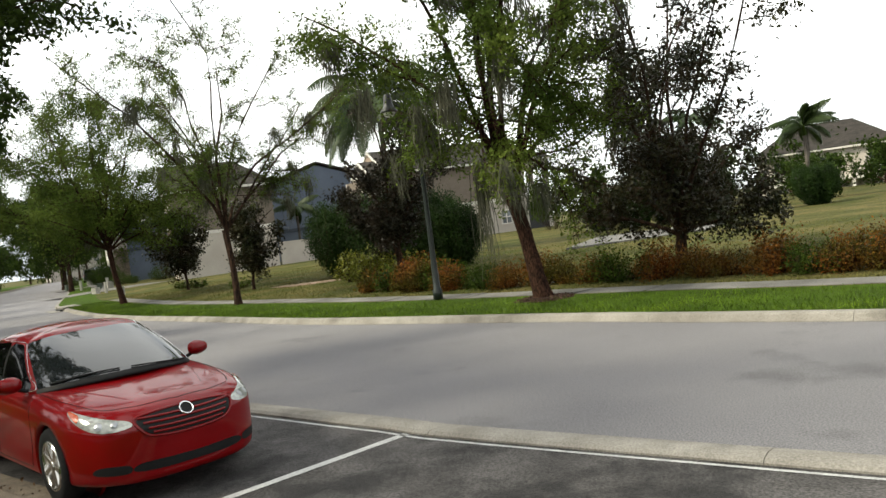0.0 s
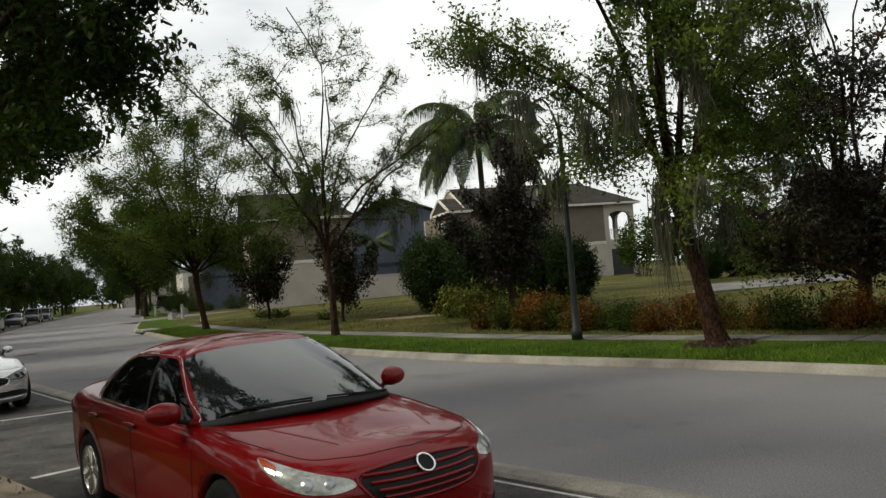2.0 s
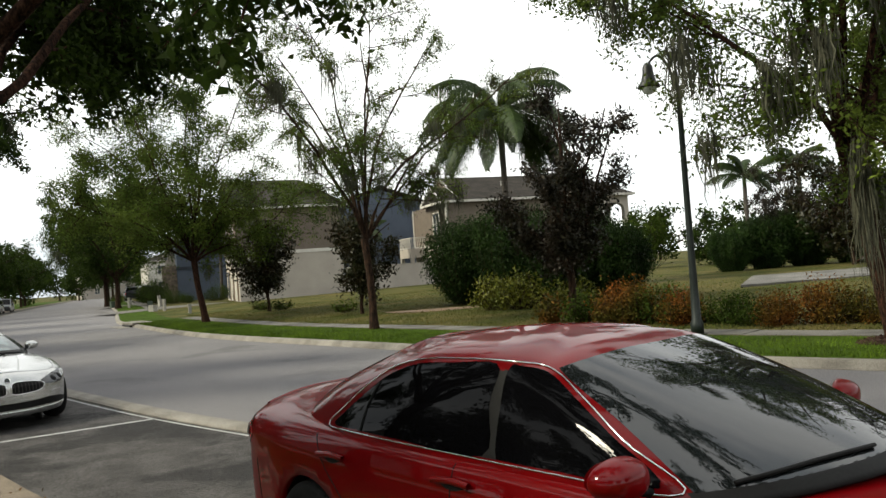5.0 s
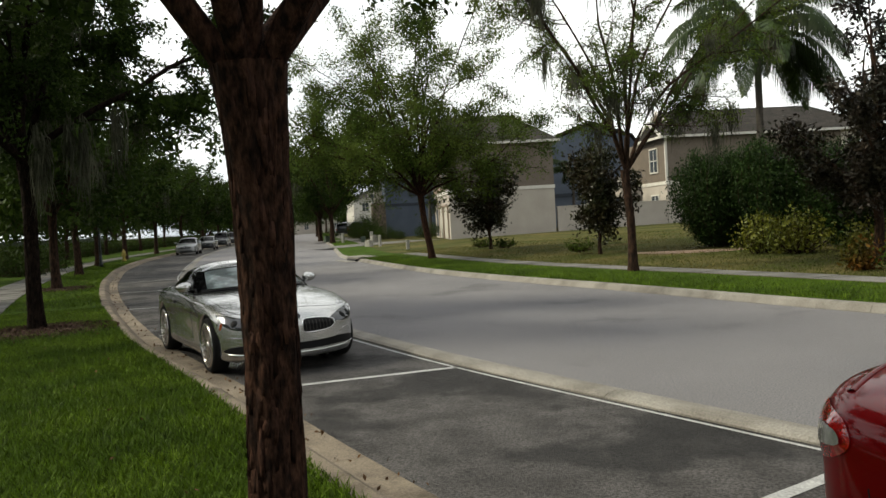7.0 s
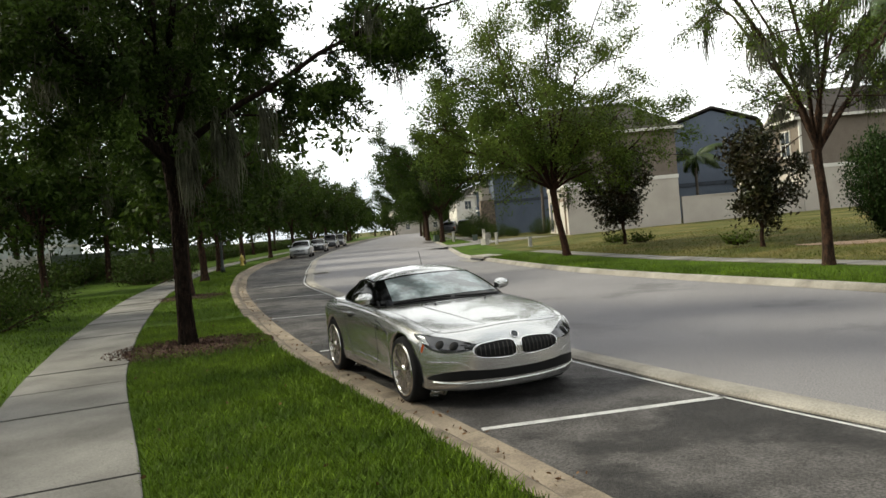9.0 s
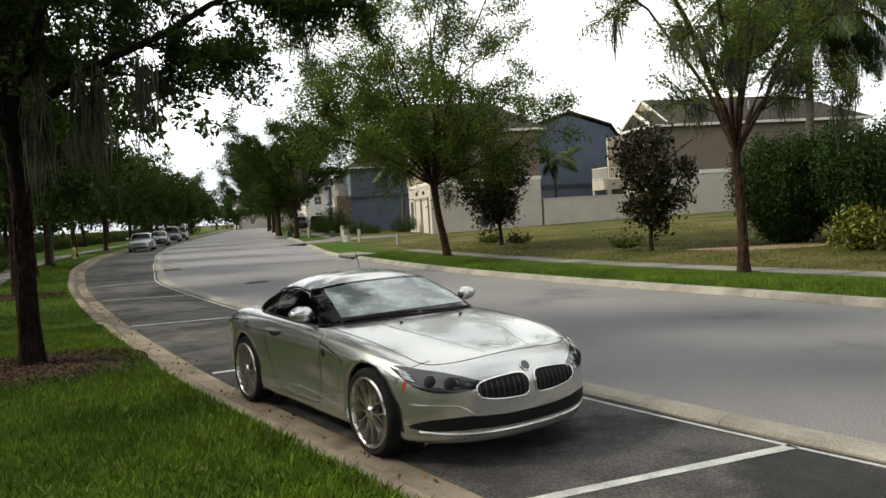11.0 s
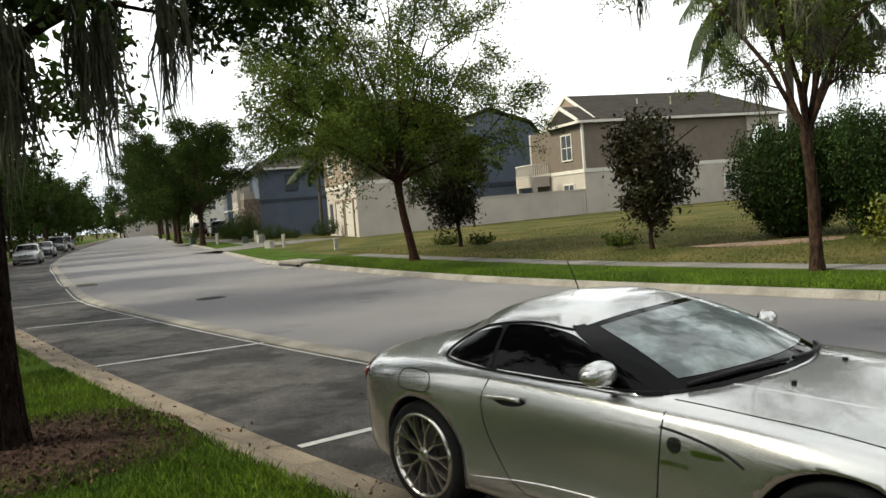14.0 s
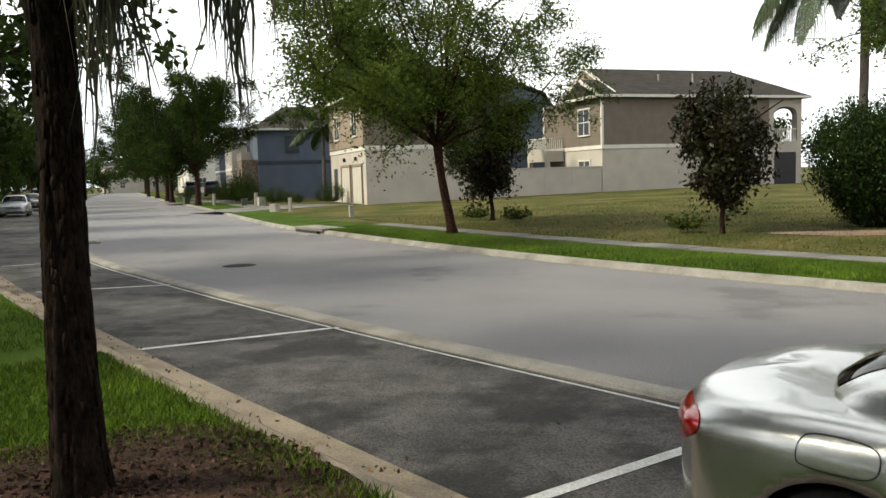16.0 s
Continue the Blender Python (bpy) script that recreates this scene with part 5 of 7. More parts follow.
def sedan(m, paint, label, body=SEDAN_BODY, cabin=SEDAN_CABIN, group=""):
    top = thing("car", m, label, "car", group)
    sh = Shape(body, cabin)
    ax_f, ax_r = 1.42, -1.36
    x1, x0 = body[0][0], body[-1][0]
    car_shell(top, sh, paint, x0, x1, (ax_f, ax_r), 0.37)
    for x, y in ((ax_f, 0.8), (ax_f, -0.8), (ax_r, 0.8), (ax_r, -0.8)):
        wheel_of(top, x, y, 0.335, 0.2, 7, "plain", 0.225)
    c0 = cabin[0][0]
    head = cabin[3][0] + 0.05
    patch("windscreen", sh, np.linspace(c0 - 0.08, head, 14), np.linspace(0.535, 1.0, 12), M_CARGLASS, top, 0, "dark reflecting windscreen", off=0.005)
    patch("rear_window", sh, np.linspace(cabin[-4][0] + 0.1, cabin[-1][0] + 0.1, 10), np.linspace(0.56, 1.0, 10), M_CARGLASS, top, 0, "dark rear window", off=0.005)
    mid = -0.33
    for s in (-1, 1):
        patch("side_window", sh, np.linspace(c0 - 0.25, mid + 0.04, 16), np.linspace(0.06, 0.45, 9), M_CARGLASS, top, s, "dark front side window", off=0.005)
        patch("side_window", sh, np.linspace(mid - 0.04, cabin[-3][0] - 0.12, 20), lambda i: np.linspace(0.06, 0.45 - 0.0032 * max(i - 11, 0) ** 2, 9), M_CARGLASS, top, s, "dark rear side window", off=0.005)
        patch("door_pillar", sh, np.linspace(mid + 0.05, mid - 0.05, 4), np.linspace(0.05, 0.46, 9), M_BLACK, top, s, "black door pillar", off=0.004)
        edge = [(x, s * (sh.glass(x, 0.475)[0] + 0.006), sh.glass(x, 0.475)[1] + 0.004) for x in np.linspace(c0 - 0.15, cabin[-4][0] + 0.05, 26)]
        belt = [(x, s * (sh.glass(x, 0.03)[0] + 0.008), sh.glass(x, 0.03)[1]) for x in np.linspace(c0 - 0.2, cabin[-3][0] - 0.02, 26)]
        wire("window_trim", edge, 0.006, M_CHROME, top, label="thin chrome window trim")
        wire("belt_trim", belt, 0.005, M_CHROME, top, label="thin chrome belt trim")
        mirror_part(top, 0.72, 0.88, 1.06, paint, s)
        lamp_piece(top, sh, s, [(2.3, 0.625), (2.15, 0.615), (1.9, 0.67), (1.66, 0.765)], [(2.29, 0.69), (2.15, 0.74), (1.95, 0.79), (1.66, 0.825)], M_LAMP, "headlamp", "clear swept headlamp")
        lamp_piece(top, sh, s, [(1.93, 0.63), (1.7, 0.735)], [(1.9, 0.66), (1.68, 0.765)], M_AMBER, "turn_lens", "amber turn lens", 0.012)
        lamp_piece(top, sh, s, [(-2.36, 0.75), (-2.2, 0.74), (-2.02, 0.8)], [(-2.34, 0.93), (-2.2, 0.94), (-2.02, 0.9)], M_TAIL, "tail_lamp", "red tail lamp")
        lamp_piece(top, sh, s, [(2.3, 0.32), (2.14, 0.33)], [(2.3, 0.38), (2.14, 0.39)], M_BLACK, "fog_recess", "black fog lamp recess", 0.005)
    grille = front_band(top, sh, 0.54, 0.7, 0.43, M_BLACK, "grille", "dark grille behind body-coloured bars")
    for i in range(4):
        z = 0.56 + 0.042 * i
        wire("grille_bar", [(surface_front(sh, y, z) + 0.014, y, z) for y in np.linspace(-0.4 - 0.02 * i, 0.4 + 0.02 * i, 17)], 0.011, paint, grille)
    front_band(top, sh, 0.29, 0.36, 0.5, M_BLACK, "lower_grille", "black lower grille")
    emblem(top, surface_front(sh, 0, 0.68) + 0.018, 0, 0.69, 0.062, 20, M_BLACK, M_CHROME)
    return top


# silver roadster between the wheel hubs, red sedan by the first line
ROADSTER_TURN = math.degrees(math.atan2(13.618 - 15.12, -11.802 + 13.798))
ux, uy = math.cos(radians(ROADSTER_TURN)), math.sin(radians(ROADSTER_TURN))
hub = ((-11.802 - 13.798) / 2, (13.618 + 15.12) / 2)
# the hubs lie on the kerb side; the middle of the car is towards the street
roadster(pose(hub[0] - ux * 0.022 - uy * 0.88, hub[1] - uy * 0.022 + ux * 0.88, 0.0, 0, 0, ROADSTER_TURN))
red_sedan(pose(-3.125, 8.282, 0.0, 0, 0, -38.8) @ Matrix.Diagonal((0.98, 0.9, 0.945, 1)))
sedan(pose(-53.0, 61.6, 0, 0, 0, -56), M_GREYCAR, "silver-grey sedan parked up the street", group="cars parked up the street")
VAN_CABIN = [(1.3, 0.78, 0.88, 0.74, 0.9, 0.95), (1.05, 0.83, 0.955, 0.74, 1.15, 1.2), (0.8, 0.84, 0.955, 0.71, 1.35, 1.4), (0.5, 0.845, 0.96, 0.69, 1.56, 1.62), (0.1, 0.845, 0.96, 0.68, 1.64, 1.71), (-0.6, 0.845, 0.965, 0.68, 1.65, 1.72),
             (-1.3, 0.84, 0.97, 0.67, 1.62, 1.7), (-1.9, 0.83, 0.975, 0.66, 1.52, 1.6), (-2.15, 0.8, 0.98, 0.66, 1.25, 1.32), (-2.3, 0.76, 0.99, 0.66, 1.03, 1.07)]
sedan(pose(-61.5, 74.5, 0, 0, 0, -57), M_BLACKCAR, "black car parked up the street", group="cars parked up the street")
van = sedan(pose(-68.2, 85.3, 0.08, 0, 0, -58), M_BLACKCAR, "dark tall van parked up the street", cabin=VAN_CABIN, group="cars parked up the street")
copy_thing(van, pose(-73.0, 93.2, 0.08, 0, 0, -58))
for x, y, a in ((-54.0, 94.0, 112), (-57.5, 96.0, 118), (-60.0, 101, 115)):
    tagged(copy_thing(van, pose(x, y, 0.45, 0, 0, a)), "dark van on a driveway", group="cars on driveways")


# ---- plants ----
def leaves_np(rng, centres, spread, size, aspect=0.45, droop=0.3):
    """One folded four-sided leaf at each centre."""
    n = len(centres)
    c = centres + rng.normal(0, 1, (n, 3)) * spread
    d = rng.normal(0, 1, (n, 3))
    d[:, 2] -= droop
    d /= np.linalg.norm(d, axis=1, keepdims=True)
    u = rng.normal(0, 1, (n, 3))
    s = np.cross(d, u)
    s /= np.linalg.norm(s, axis=1, keepdims=True) + 1e-9
    up = np.cross(s, d)
    ln = size * rng.uniform(0.6, 1.3, (n, 1))
    v = np.stack([c - d * ln / 2, c + s * ln * aspect / 2 + up * ln * 0.08, c + d * ln / 2, c - s * ln * aspect / 2 + up * ln * 0.08], 1).reshape(-1, 3)
    return v, np.arange(n * 4).reshape(n, 4)


def bent(rng, a, d, length, n, wander, lift):
    """A wandering line from a along d."""
    pts = [np.array(a, float)]
    d = np.array(d, float)
    for i in range(n):
        d = d + rng.normal(0, wander, 3) + np.array([0, 0, lift])
        d /= np.linalg.norm(d)
        pts.append(pts[-1] + d * length / n)
    return np.array(pts)


def bark_flakes(top, seed, trunk, rad, mat, n=520):
    """Small lifted plates of bark all round a trunk."""
    rng = np.random.default_rng(seed + 500)
    heap = Heap()
    zs = trunk[:, 2]
    for i in range(n):
        z, a = rng.uniform(zs[0] + 0.15, zs[-1] - 0.1), rng.uniform(0, 6.283)
        w, h = rng.uniform(0.006, 0.017), rng.uniform(0.035, 0.11)
        out = rng.uniform(0.001, 0.0065)
        ring, foot = [], []
        for k in range(6):
            q = 2 * math.pi * k / 6
            du, dz = w * math.cos(q) * rng.uniform(0.6, 1.15), h * math.sin(q) * rng.uniform(0.65, 1.1)
            zz = z + dz
            r = np.interp(zz, zs, rad) * 1.01
            cx, cy = np.interp(zz, zs, trunk[:, 0]), np.interp(zz, zs, trunk[:, 1])
            t = a + du / r
            lift = out * (0.75 - 0.6 * dz / h)
            ring.append((cx + (r + lift) * math.cos(t), cy + (r + lift) * math.sin(t), zz))
            foot.append((cx + (r - 0.02) * math.cos(t), cy + (r - 0.02) * math.sin(t), zz))
        heap.add(np.array(ring + foot), [(0, 1, 2, 3), (0, 3, 4, 5)] + [(k, k + 6, (k + 1) % 6 + 6, (k + 1) % 6) for k in range(6)])
    tagged(heap.build("bark", mat, top, "flaky bark plates"), kind="stuff")


def tree(m, seed, fork, radius, height, spread, label, leaf=M_LEAF, bark=M_BARK, limbs=6, leaves=15000, size=0.11, lean=(0, 0),
         moss=0, low=0.25, cluster=0.16, twig_leafing=1.0, category="tree", name="tree", group="", rise=0.05, fine_bark=False, limb_r=0.53, steep=(0.75, 1.3), twigs=8, twig_wood=True, flare=0.25):
    """A trunk that forks into limbs, branches and twigs, with leaves along the twigs."""
    rng = np.random.default_rng(seed)
    top = thing(name, m, label, category, group)
    wood = Heap()
    base = np.array([0, 0, -0.1])
    tip = np.array([lean[0], lean[1], fork])
    rings, sides = (70, 44) if fine_bark else (9, 16)
    k = np.linspace(0, 1, rings)
    trunk = base + (tip - base) * k[:, None] + np.stack([0.04 * np.sin(k * 5 + seed), 0.04 * np.cos(k * 4 + seed), 0 * k], 1) * k[:, None]
    rad = radius * (1 - 0.22 * k) * (1 + 0.5 * np.exp(-k * 11)) * (1 + flare * np.exp(-(1 - k) * 8))
    v, f = tube_np(trunk, rad, sides)
    ang = np.arctan2(v[:, 1], v[:, 0])
    ridge = 1 + 0.045 * np.sin(ang * 5 + v[:, 2] * 1.5 + seed) + 0.03 * np.sin(ang * 9 - v[:, 2] * 3)
    cx = np.repeat(trunk, sides, axis=0)
    if fine_bark:
        rough = np.array([noise.noise(Vector((math.cos(q) * 5.5, math.sin(q) * 5.5, z * 2.2 + seed))) + 0.5 * noise.noise(Vector((math.cos(q) * 14, math.sin(q) * 14, z * 5))) for q, z in zip(ang, v[:, 2])])
        ridge = ridge + 0.09 * np.clip(rough * 2.2, -0.8, 0.8)
    v = cx + (v - cx) * ridge[:, None]
    wood.add(v, f)
    if fine_bark:
        bark_flakes(top, seed, trunk, rad, M_FLAKE_SHADED if bark is M_BARK_SHADED else M_FLAKE)
    twig_pts, branch_pts = [], []
    for i in range(limbs):
        az = 2 * math.pi * (i + rng.uniform(-0.3, 0.3)) / limbs
        el = rng.uniform(*steep) if i % 3 else rng.uniform(steep[1] - 0.1, steep[1] + 0.2)
        d = np.array([math.cos(az) * math.cos(el), math.sin(az) * math.cos(el), math.sin(el)])
        reach = min((height - fork) / max(math.sin(el), 0.3), spread / max(math.cos(el), 0.2)) * rng.uniform(0.8, 1.0)
        limb = bent(rng, tip - np.array([0, 0, rng.uniform(0, 0.2)]), d, reach, 8, 0.13, -0.02 if el < 1.1 else 0.0)
        r0 = radius * rng.uniform(0.85, 1.17) * limb_r
        wood.tube(limb, np.linspace(r0, 0.015, 9), 8)
        for j in range(9):
            t = rng.uniform(low, 0.98)
            q = t * 8
            a = limb[int(q)] + (limb[min(int(q) + 1, 8)] - limb[int(q)]) * (q % 1)
            out = a - np.array([tip[0], tip[1], a[2]])
            out = out / (np.linalg.norm(out) + 0.3) + rng.normal(0, 0.7, 3)
            out[2] = out[2] * 0.6 + 0.25
            out /= np.linalg.norm(out)
            ln = spread * rng.uniform(0.28, 0.5) * (1.15 - 0.4 * t)
            br = bent(rng, a, out, ln, 6, 0.16, rise - 0.05)
            wood.tube(br, np.linspace(max(r0 * 0.4 * (1 - 0.6 * t), 0.014), 0.006, 7), 5)
            branch_pts.append(br)
            for h in range(twigs):
                s = rng.uniform(0.2, 1.0) * 6
                b0 = br[int(min(s, 5.99))]
                dd = (br[-1] - br[0]) / ln + rng.normal(0, 0.75, 3)
                dd /= np.linalg.norm(dd)
                tw = bent(rng, b0, dd, ln * rng.uniform(0.25, 0.5), 4, 0.2, -0.04)
                if twig_wood:
                    wood.tube(tw, np.linspace(0.007, 0.002, 5), 3)
                twig_pts.append(tw)
    wood.build("trunk", bark, top, smooth=True)
    tw = np.array(twig_pts)
    keep = tw[rng.random(len(tw)) < twig_leafing]
    if leaves:
        which = rng.integers(0, len(keep), leaves)
        s = rng.uniform(0.15, 1.0, leaves) * 4
        i0 = np.minimum(s.astype(int), 3)
        p = keep[which, i0] + (keep[which, i0 + 1] - keep[which, i0]) * (s - i0)[:, None]
        crown = Heap()
        crown.add(*leaves_np(rng, p, cluster, size))
        tagged(crown.build("crown", leaf, top), kind="stuff")
    if moss:
        hang = Heap()
        ends = np.array([b[rng.integers(2, 7)] for b in branch_pts])
        ends = ends[np.argsort(ends[:, 2])][: max(moss * 3, 6)]
        for i in range(moss):
            a = ends[rng.integers(0, len(ends))]
            ln = rng.uniform(0.45, 1.3)
            moss_clump(hang, rng, a, ln)
        tagged(hang.build("moss", M_MOSS, top, "grey-green hanging moss"), kind="stuff")
    return top


def moss_clump(heap, rng, a, ln, strands=55, wide=0.1):
    for j in range(strands):
        o = a + rng.normal(0, 1, 3) * np.array([wide, wide, 0.08])
        l = ln * rng.uniform(0.35, 1.0)
        pts = [o]
        for k in range(4):
            pts.append(pts[-1] + np.array([rng.normal(0, 0.045), rng.normal(0, 0.045), -l / 4]))
        pts = np.array(pts)
        az = rng.uniform(0, 6.28)
        w = np.array([math.cos(az), math.sin(az), 0]) * rng.uniform(0.005, 0.015)
        wk = np.array([0.6, 1.0, 0.9, 0.6, 0.1])[:, None]
        v = np.concatenate([pts - w * wk, pts + w * wk])
        heap.add(v, [(k, k + 1, 6 + k, 5 + k) for k in range(4)])


def bush(m, seed, rx, ry, height, label, leaf, n=4000, size=0.08, category="shrub", name="shrub", group="", base=0.05, square=1.0, stems=12, up=0.0, cluster=0.06):
    """Stems that fan from the ground and carry leaves in an uneven mass."""
    rng = np.random.default_rng(seed)
    top = thing(name, m, label, category, group)
    wood, pts = Heap(), []
    for i in range(stems * 3):
        az, q = rng.uniform(0, 6.28), rng.uniform(0, 1) ** 0.5
        x, y = rx * q * math.cos(az), ry * q * math.sin(az)
        h = height * (1 - square * 0.55 * q ** 3) * rng.uniform(0.82, 1.08)
        p0 = np.array([x * 0.35, y * 0.35, 0.0])
        p1 = np.array([x, y, h])
        mid = (p0 + p1) / 2 + np.array([x * 0.4, y * 0.4, 0])
        st = np.array([p0, mid * 0.55 + p0 * 0.45, mid, (mid + p1) / 2 + np.array([x, y, 0]) * 0.06, p1])
        st += rng.normal(0, 0.02, st.shape)
        wood.tube(st, np.linspace(0.014, 0.003, 5), 4)
        pts.append(st)
    tagged(wood.build("undergrowth", M_BARK_DARK, top), kind="stuff")
    pts = np.array(pts)
    w = rng.integers(0, len(pts), n)
    s = rng.uniform(base * 4, 4, n)
    i0 = np.minimum(s.astype(int), 3)
    p = pts[w, i0] + (pts[w, i0 + 1] - pts[w, i0]) * (s - i0)[:, None]
    spread = cluster + 0.09 * max(rx, ry)
    crown = Heap()
    crown.add(*leaves_np(rng, p, spread, size, droop=-up))
    v = crown.v[0]
    v[:, 2] = np.maximum(v[:, 2], 0.02)
    tagged(crown.build("foliage", leaf, top), kind="stuff")
    return top


def palm(m, seed, height, frond, count, label, r=0.13, droop=1.0):
    rng = np.random.default_rng(seed)
    top = thing("palm_tree", m, label, "palm")
    k = np.linspace(0, 1, 24)
    wood = Heap()
    line = np.stack([0.1 * np.sin(k * 2), 0 * k, -0.1 + k * (height + 0.1)], 1)
    wood.tube(line, r * (1 + 0.35 * np.exp(-k * 12)) * (1 + 0.03 * (np.arange(24) % 2)), 14)
    wood.build("trunk", M_BARK_GREY, top, smooth=True)
    shaft = Heap()
    shaft.tube(np.array([[line[-1][0], 0, height - 0.1], [line[-1][0], 0, height + 0.35], [line[-1][0], 0, height + 0.9]]), [r * 0.95, r * 0.9, r * 0.3], 12)
    shaft.build("crownshaft", M_LEAF, top, "smooth green crownshaft", smooth=True)
    for i in range(count):
        az = 2 * math.pi * i / count + rng.uniform(-0.25, 0.25)
        el = rng.uniform(0.15, 1.25)
        d = np.array([math.cos(az) * math.cos(el), math.sin(az) * math.cos(el), math.sin(el)])
        p = [np.array([line[-1][0], 0, height + 0.6])]
        for j in range(14):
            d = d + np.array([0, 0, -0.11 * droop])
            d /= np.linalg.norm(d)
            p.append(p[-1] + d * frond / 14)
        p = np.array(p)
        h = Heap()
        h.tube(p, np.linspace(0.022, 0.005, 15), 4)
        n = 210
        s = np.linspace(1.2, 13.9, n)
        i0 = s.astype(int)
        a = p[i0] + (p[np.minimum(i0 + 1, 14)] - p[i0]) * (s - i0)[:, None]
        t = p[np.minimum(i0 + 1, 14)] - p[i0]
        t /= np.linalg.norm(t, axis=1, keepdims=True) + 1e-9
        side = np.cross(t, [0, 0, 1.0])
        side /= np.linalg.norm(side, axis=1, keepdims=True) + 1e-9
        side *= np.where(np.arange(n) % 2, 1, -1)[:, None]
        ln = frond * 0.27 * np.sin(np.clip((s - 0.5) / 14, 0.12, 0.93) * math.pi)[:, None] * rng.uniform(0.85, 1.1, (n, 1))
        out = side * 0.8 + t * 0.45
        b = a + out * ln * 0.5 + np.array([0, 0, -0.1]) * ln
        c = a + out * ln * 0.62 + np.array([0, 0, -0.8]) * ln
        w = t * 0.018
        v = np.stack([a - w, a + w, b + w, b - w, c + w * 0.2, c - w * 0.2], 1).reshape(-1, 3)
        q = np.arange(n)[:, None] * 6
        h.add(v, np.concatenate([q + np.array([[0, 1, 2, 3]]), q + np.array([[3, 2, 4, 5]])]))
        h.build("frond", M_PALM, top)
    return top


def at(x, y, z=0.0, turn=0.0, s=1.0):
    return pose(x, y, z, 0, 0, turn) @ Matrix.Diagonal((s, s, s, 1))


def hanging(top, x, y, z0, z1, seed, wide=0.09, strands=75):
    """A long beard of moss under a branch, in world places."""
    rng = np.random.default_rng(seed)
    inv = top.matrix_world.inverted()
    h = Heap()
    p = inv @ Vector((x, y, z1))
    moss_clump(h, rng, np.array(p), z1 - z0, strands, wide)
    tagged(h.build("moss", M_MOSS, top, "long grey-green beard of moss"), kind="stuff")


# near side: oaks along the kerb
NEAR_OAK = "dark oak beside the kerb"
oak_a = tree(at(-7.08, 8.27, 0.13, 260), 34, 2.12, 0.105, 8.2, 4.6, NEAR_OAK + ", forked above head height", M_LEAF_DARK, M_BARK, limbs=8, leaves=150000, twigs=14, size=0.08, fine_bark=True, steep=(0.84, 1.27), limb_r=0.44, flare=0.6, low=0.3, group="oaks along the near kerb", cluster=0.06)
# this oak's bark colour carries the shade of its own crown
oak_b = tree(at(-17.4, 15.95, 0.15, 0), 23, 3.1, 0.125, 8.8, 5.1, NEAR_OAK + ", hung with moss", M_LEAF_DARK, M_BARK_SHADED, limbs=9, leaves=155000, twigs=14, size=0.09, fine_bark=True, limb_r=0.6, lean=(-0.04, 0.0), moss=30, low=0.15, cluster=0.07, steep=(0.5, 1.2), group="oaks along the near kerb")
for i, (x, y, z0, z1, w) in enumerate(((-16.55, 16.48, 2.1, 3.7, 0.035), (-16.6, 16.22, 2.4, 3.7, 0.03), (-17.14, 15.97, 1.95, 3.6, 0.03), (-17.1, 16.1, 2.3, 3.5, 0.04), (-16.2, 16.9, 2.7, 3.9, 0.05))):
    hanging(oak_b, x, y, z0, z1, 200 + i, w)
oak_c = tree(at(-27.1, 24.9, 0.15, 80), 29, 2.4, 0.15, 8.4, 4.8, NEAR_OAK + " with a dense low crown", M_LEAF_DARK, M_BARK_DARK, limbs=9, leaves=8000, twigs=8, twig_wood=False, size=0.29, moss=8, low=0.1, cluster=0.18, group="oaks along the near kerb")
for x, y, turn, s in ((-34.8, 32.9, 200, 1.1), (-42.6, 41.5, 300, 1.1), (-50, 51.2, 120, 1.15), (-57, 62, 30, 1.15), (-64.5, 74, 250, 1.15), (-72, 86.5, 75, 1.2), (-80, 99.5, 10, 1.2), (-89, 114, 190, 1.2), (-98, 129, 50, 1.2)):
    copy_thing(oak_c, at(x, y, 0.15, turn, s))
# oaks from (-23, 7) to (10, -1.2) are unseen, added to block sky and sun
for x, y, turn, s in ((-38.5, 27.6, 140, 1.0), (-46, 36.5, 10, 1.1), (-53, 45.5, 250, 1.1), (-29, 17.5, 330, 1.0), (-60, 55, 90, 1.2), (-67, 66, 30, 1.2), (-75, 79, 200, 1.2), (-84, 93, 300, 1.2), (-23, 7, 20, 1.0), (-12.6, 2.4, 310, 1.0), (-11, -5, 100, 1.1), (-3, -7, 190, 1.15), (7, -9, 280, 1.1), (-17, -5, 50, 1.2), (-27, 4, 150, 1.15), (-5, -14, 20, 1.2), (10, -1.2, 60, 0.9), (-42, 21.5, 120, 1.15), (-52, 35, 310, 1.2)):
    ob = copy_thing(oak_c, at(x, y, 0.2, turn, s))
    tagged(ob, "dark oak on the lawn beyond the pavement, some added unseen to block light", group="oaks beyond the pavement")

# far side
tree0 = tree(at(1.38, 17.05, 0.15), 5, 2.3, 0.165, 9.6, 4.9, "tall mossy oak leaning over the far verge", M_LEAF_Y, M_BARK, limbs=9, leaves=65000, limb_r=0.42, size=0.09, steep=(0.65, 1.25), lean=(-0.45, 0.1), moss=34, low=0.2, cluster=0.1, twigs=12)
for i, (x, y, z0, z1, w) in enumerate(((-0.5, 15.65, 2.8, 4.1, 0.09), (0.5, 15.55, 0.8, 2.9, 0.05), (-1.6, 15.9, 3.4, 4.6, 0.1), (0.1, 15.3, 3.2, 4.4, 0.08), (1.1, 16.6, 1.7, 2.7, 0.12), (1.6, 16.7, 1.6, 2.6, 0.12))):
    hanging(tree0, x, y, z0, z1, 220 + i, w)
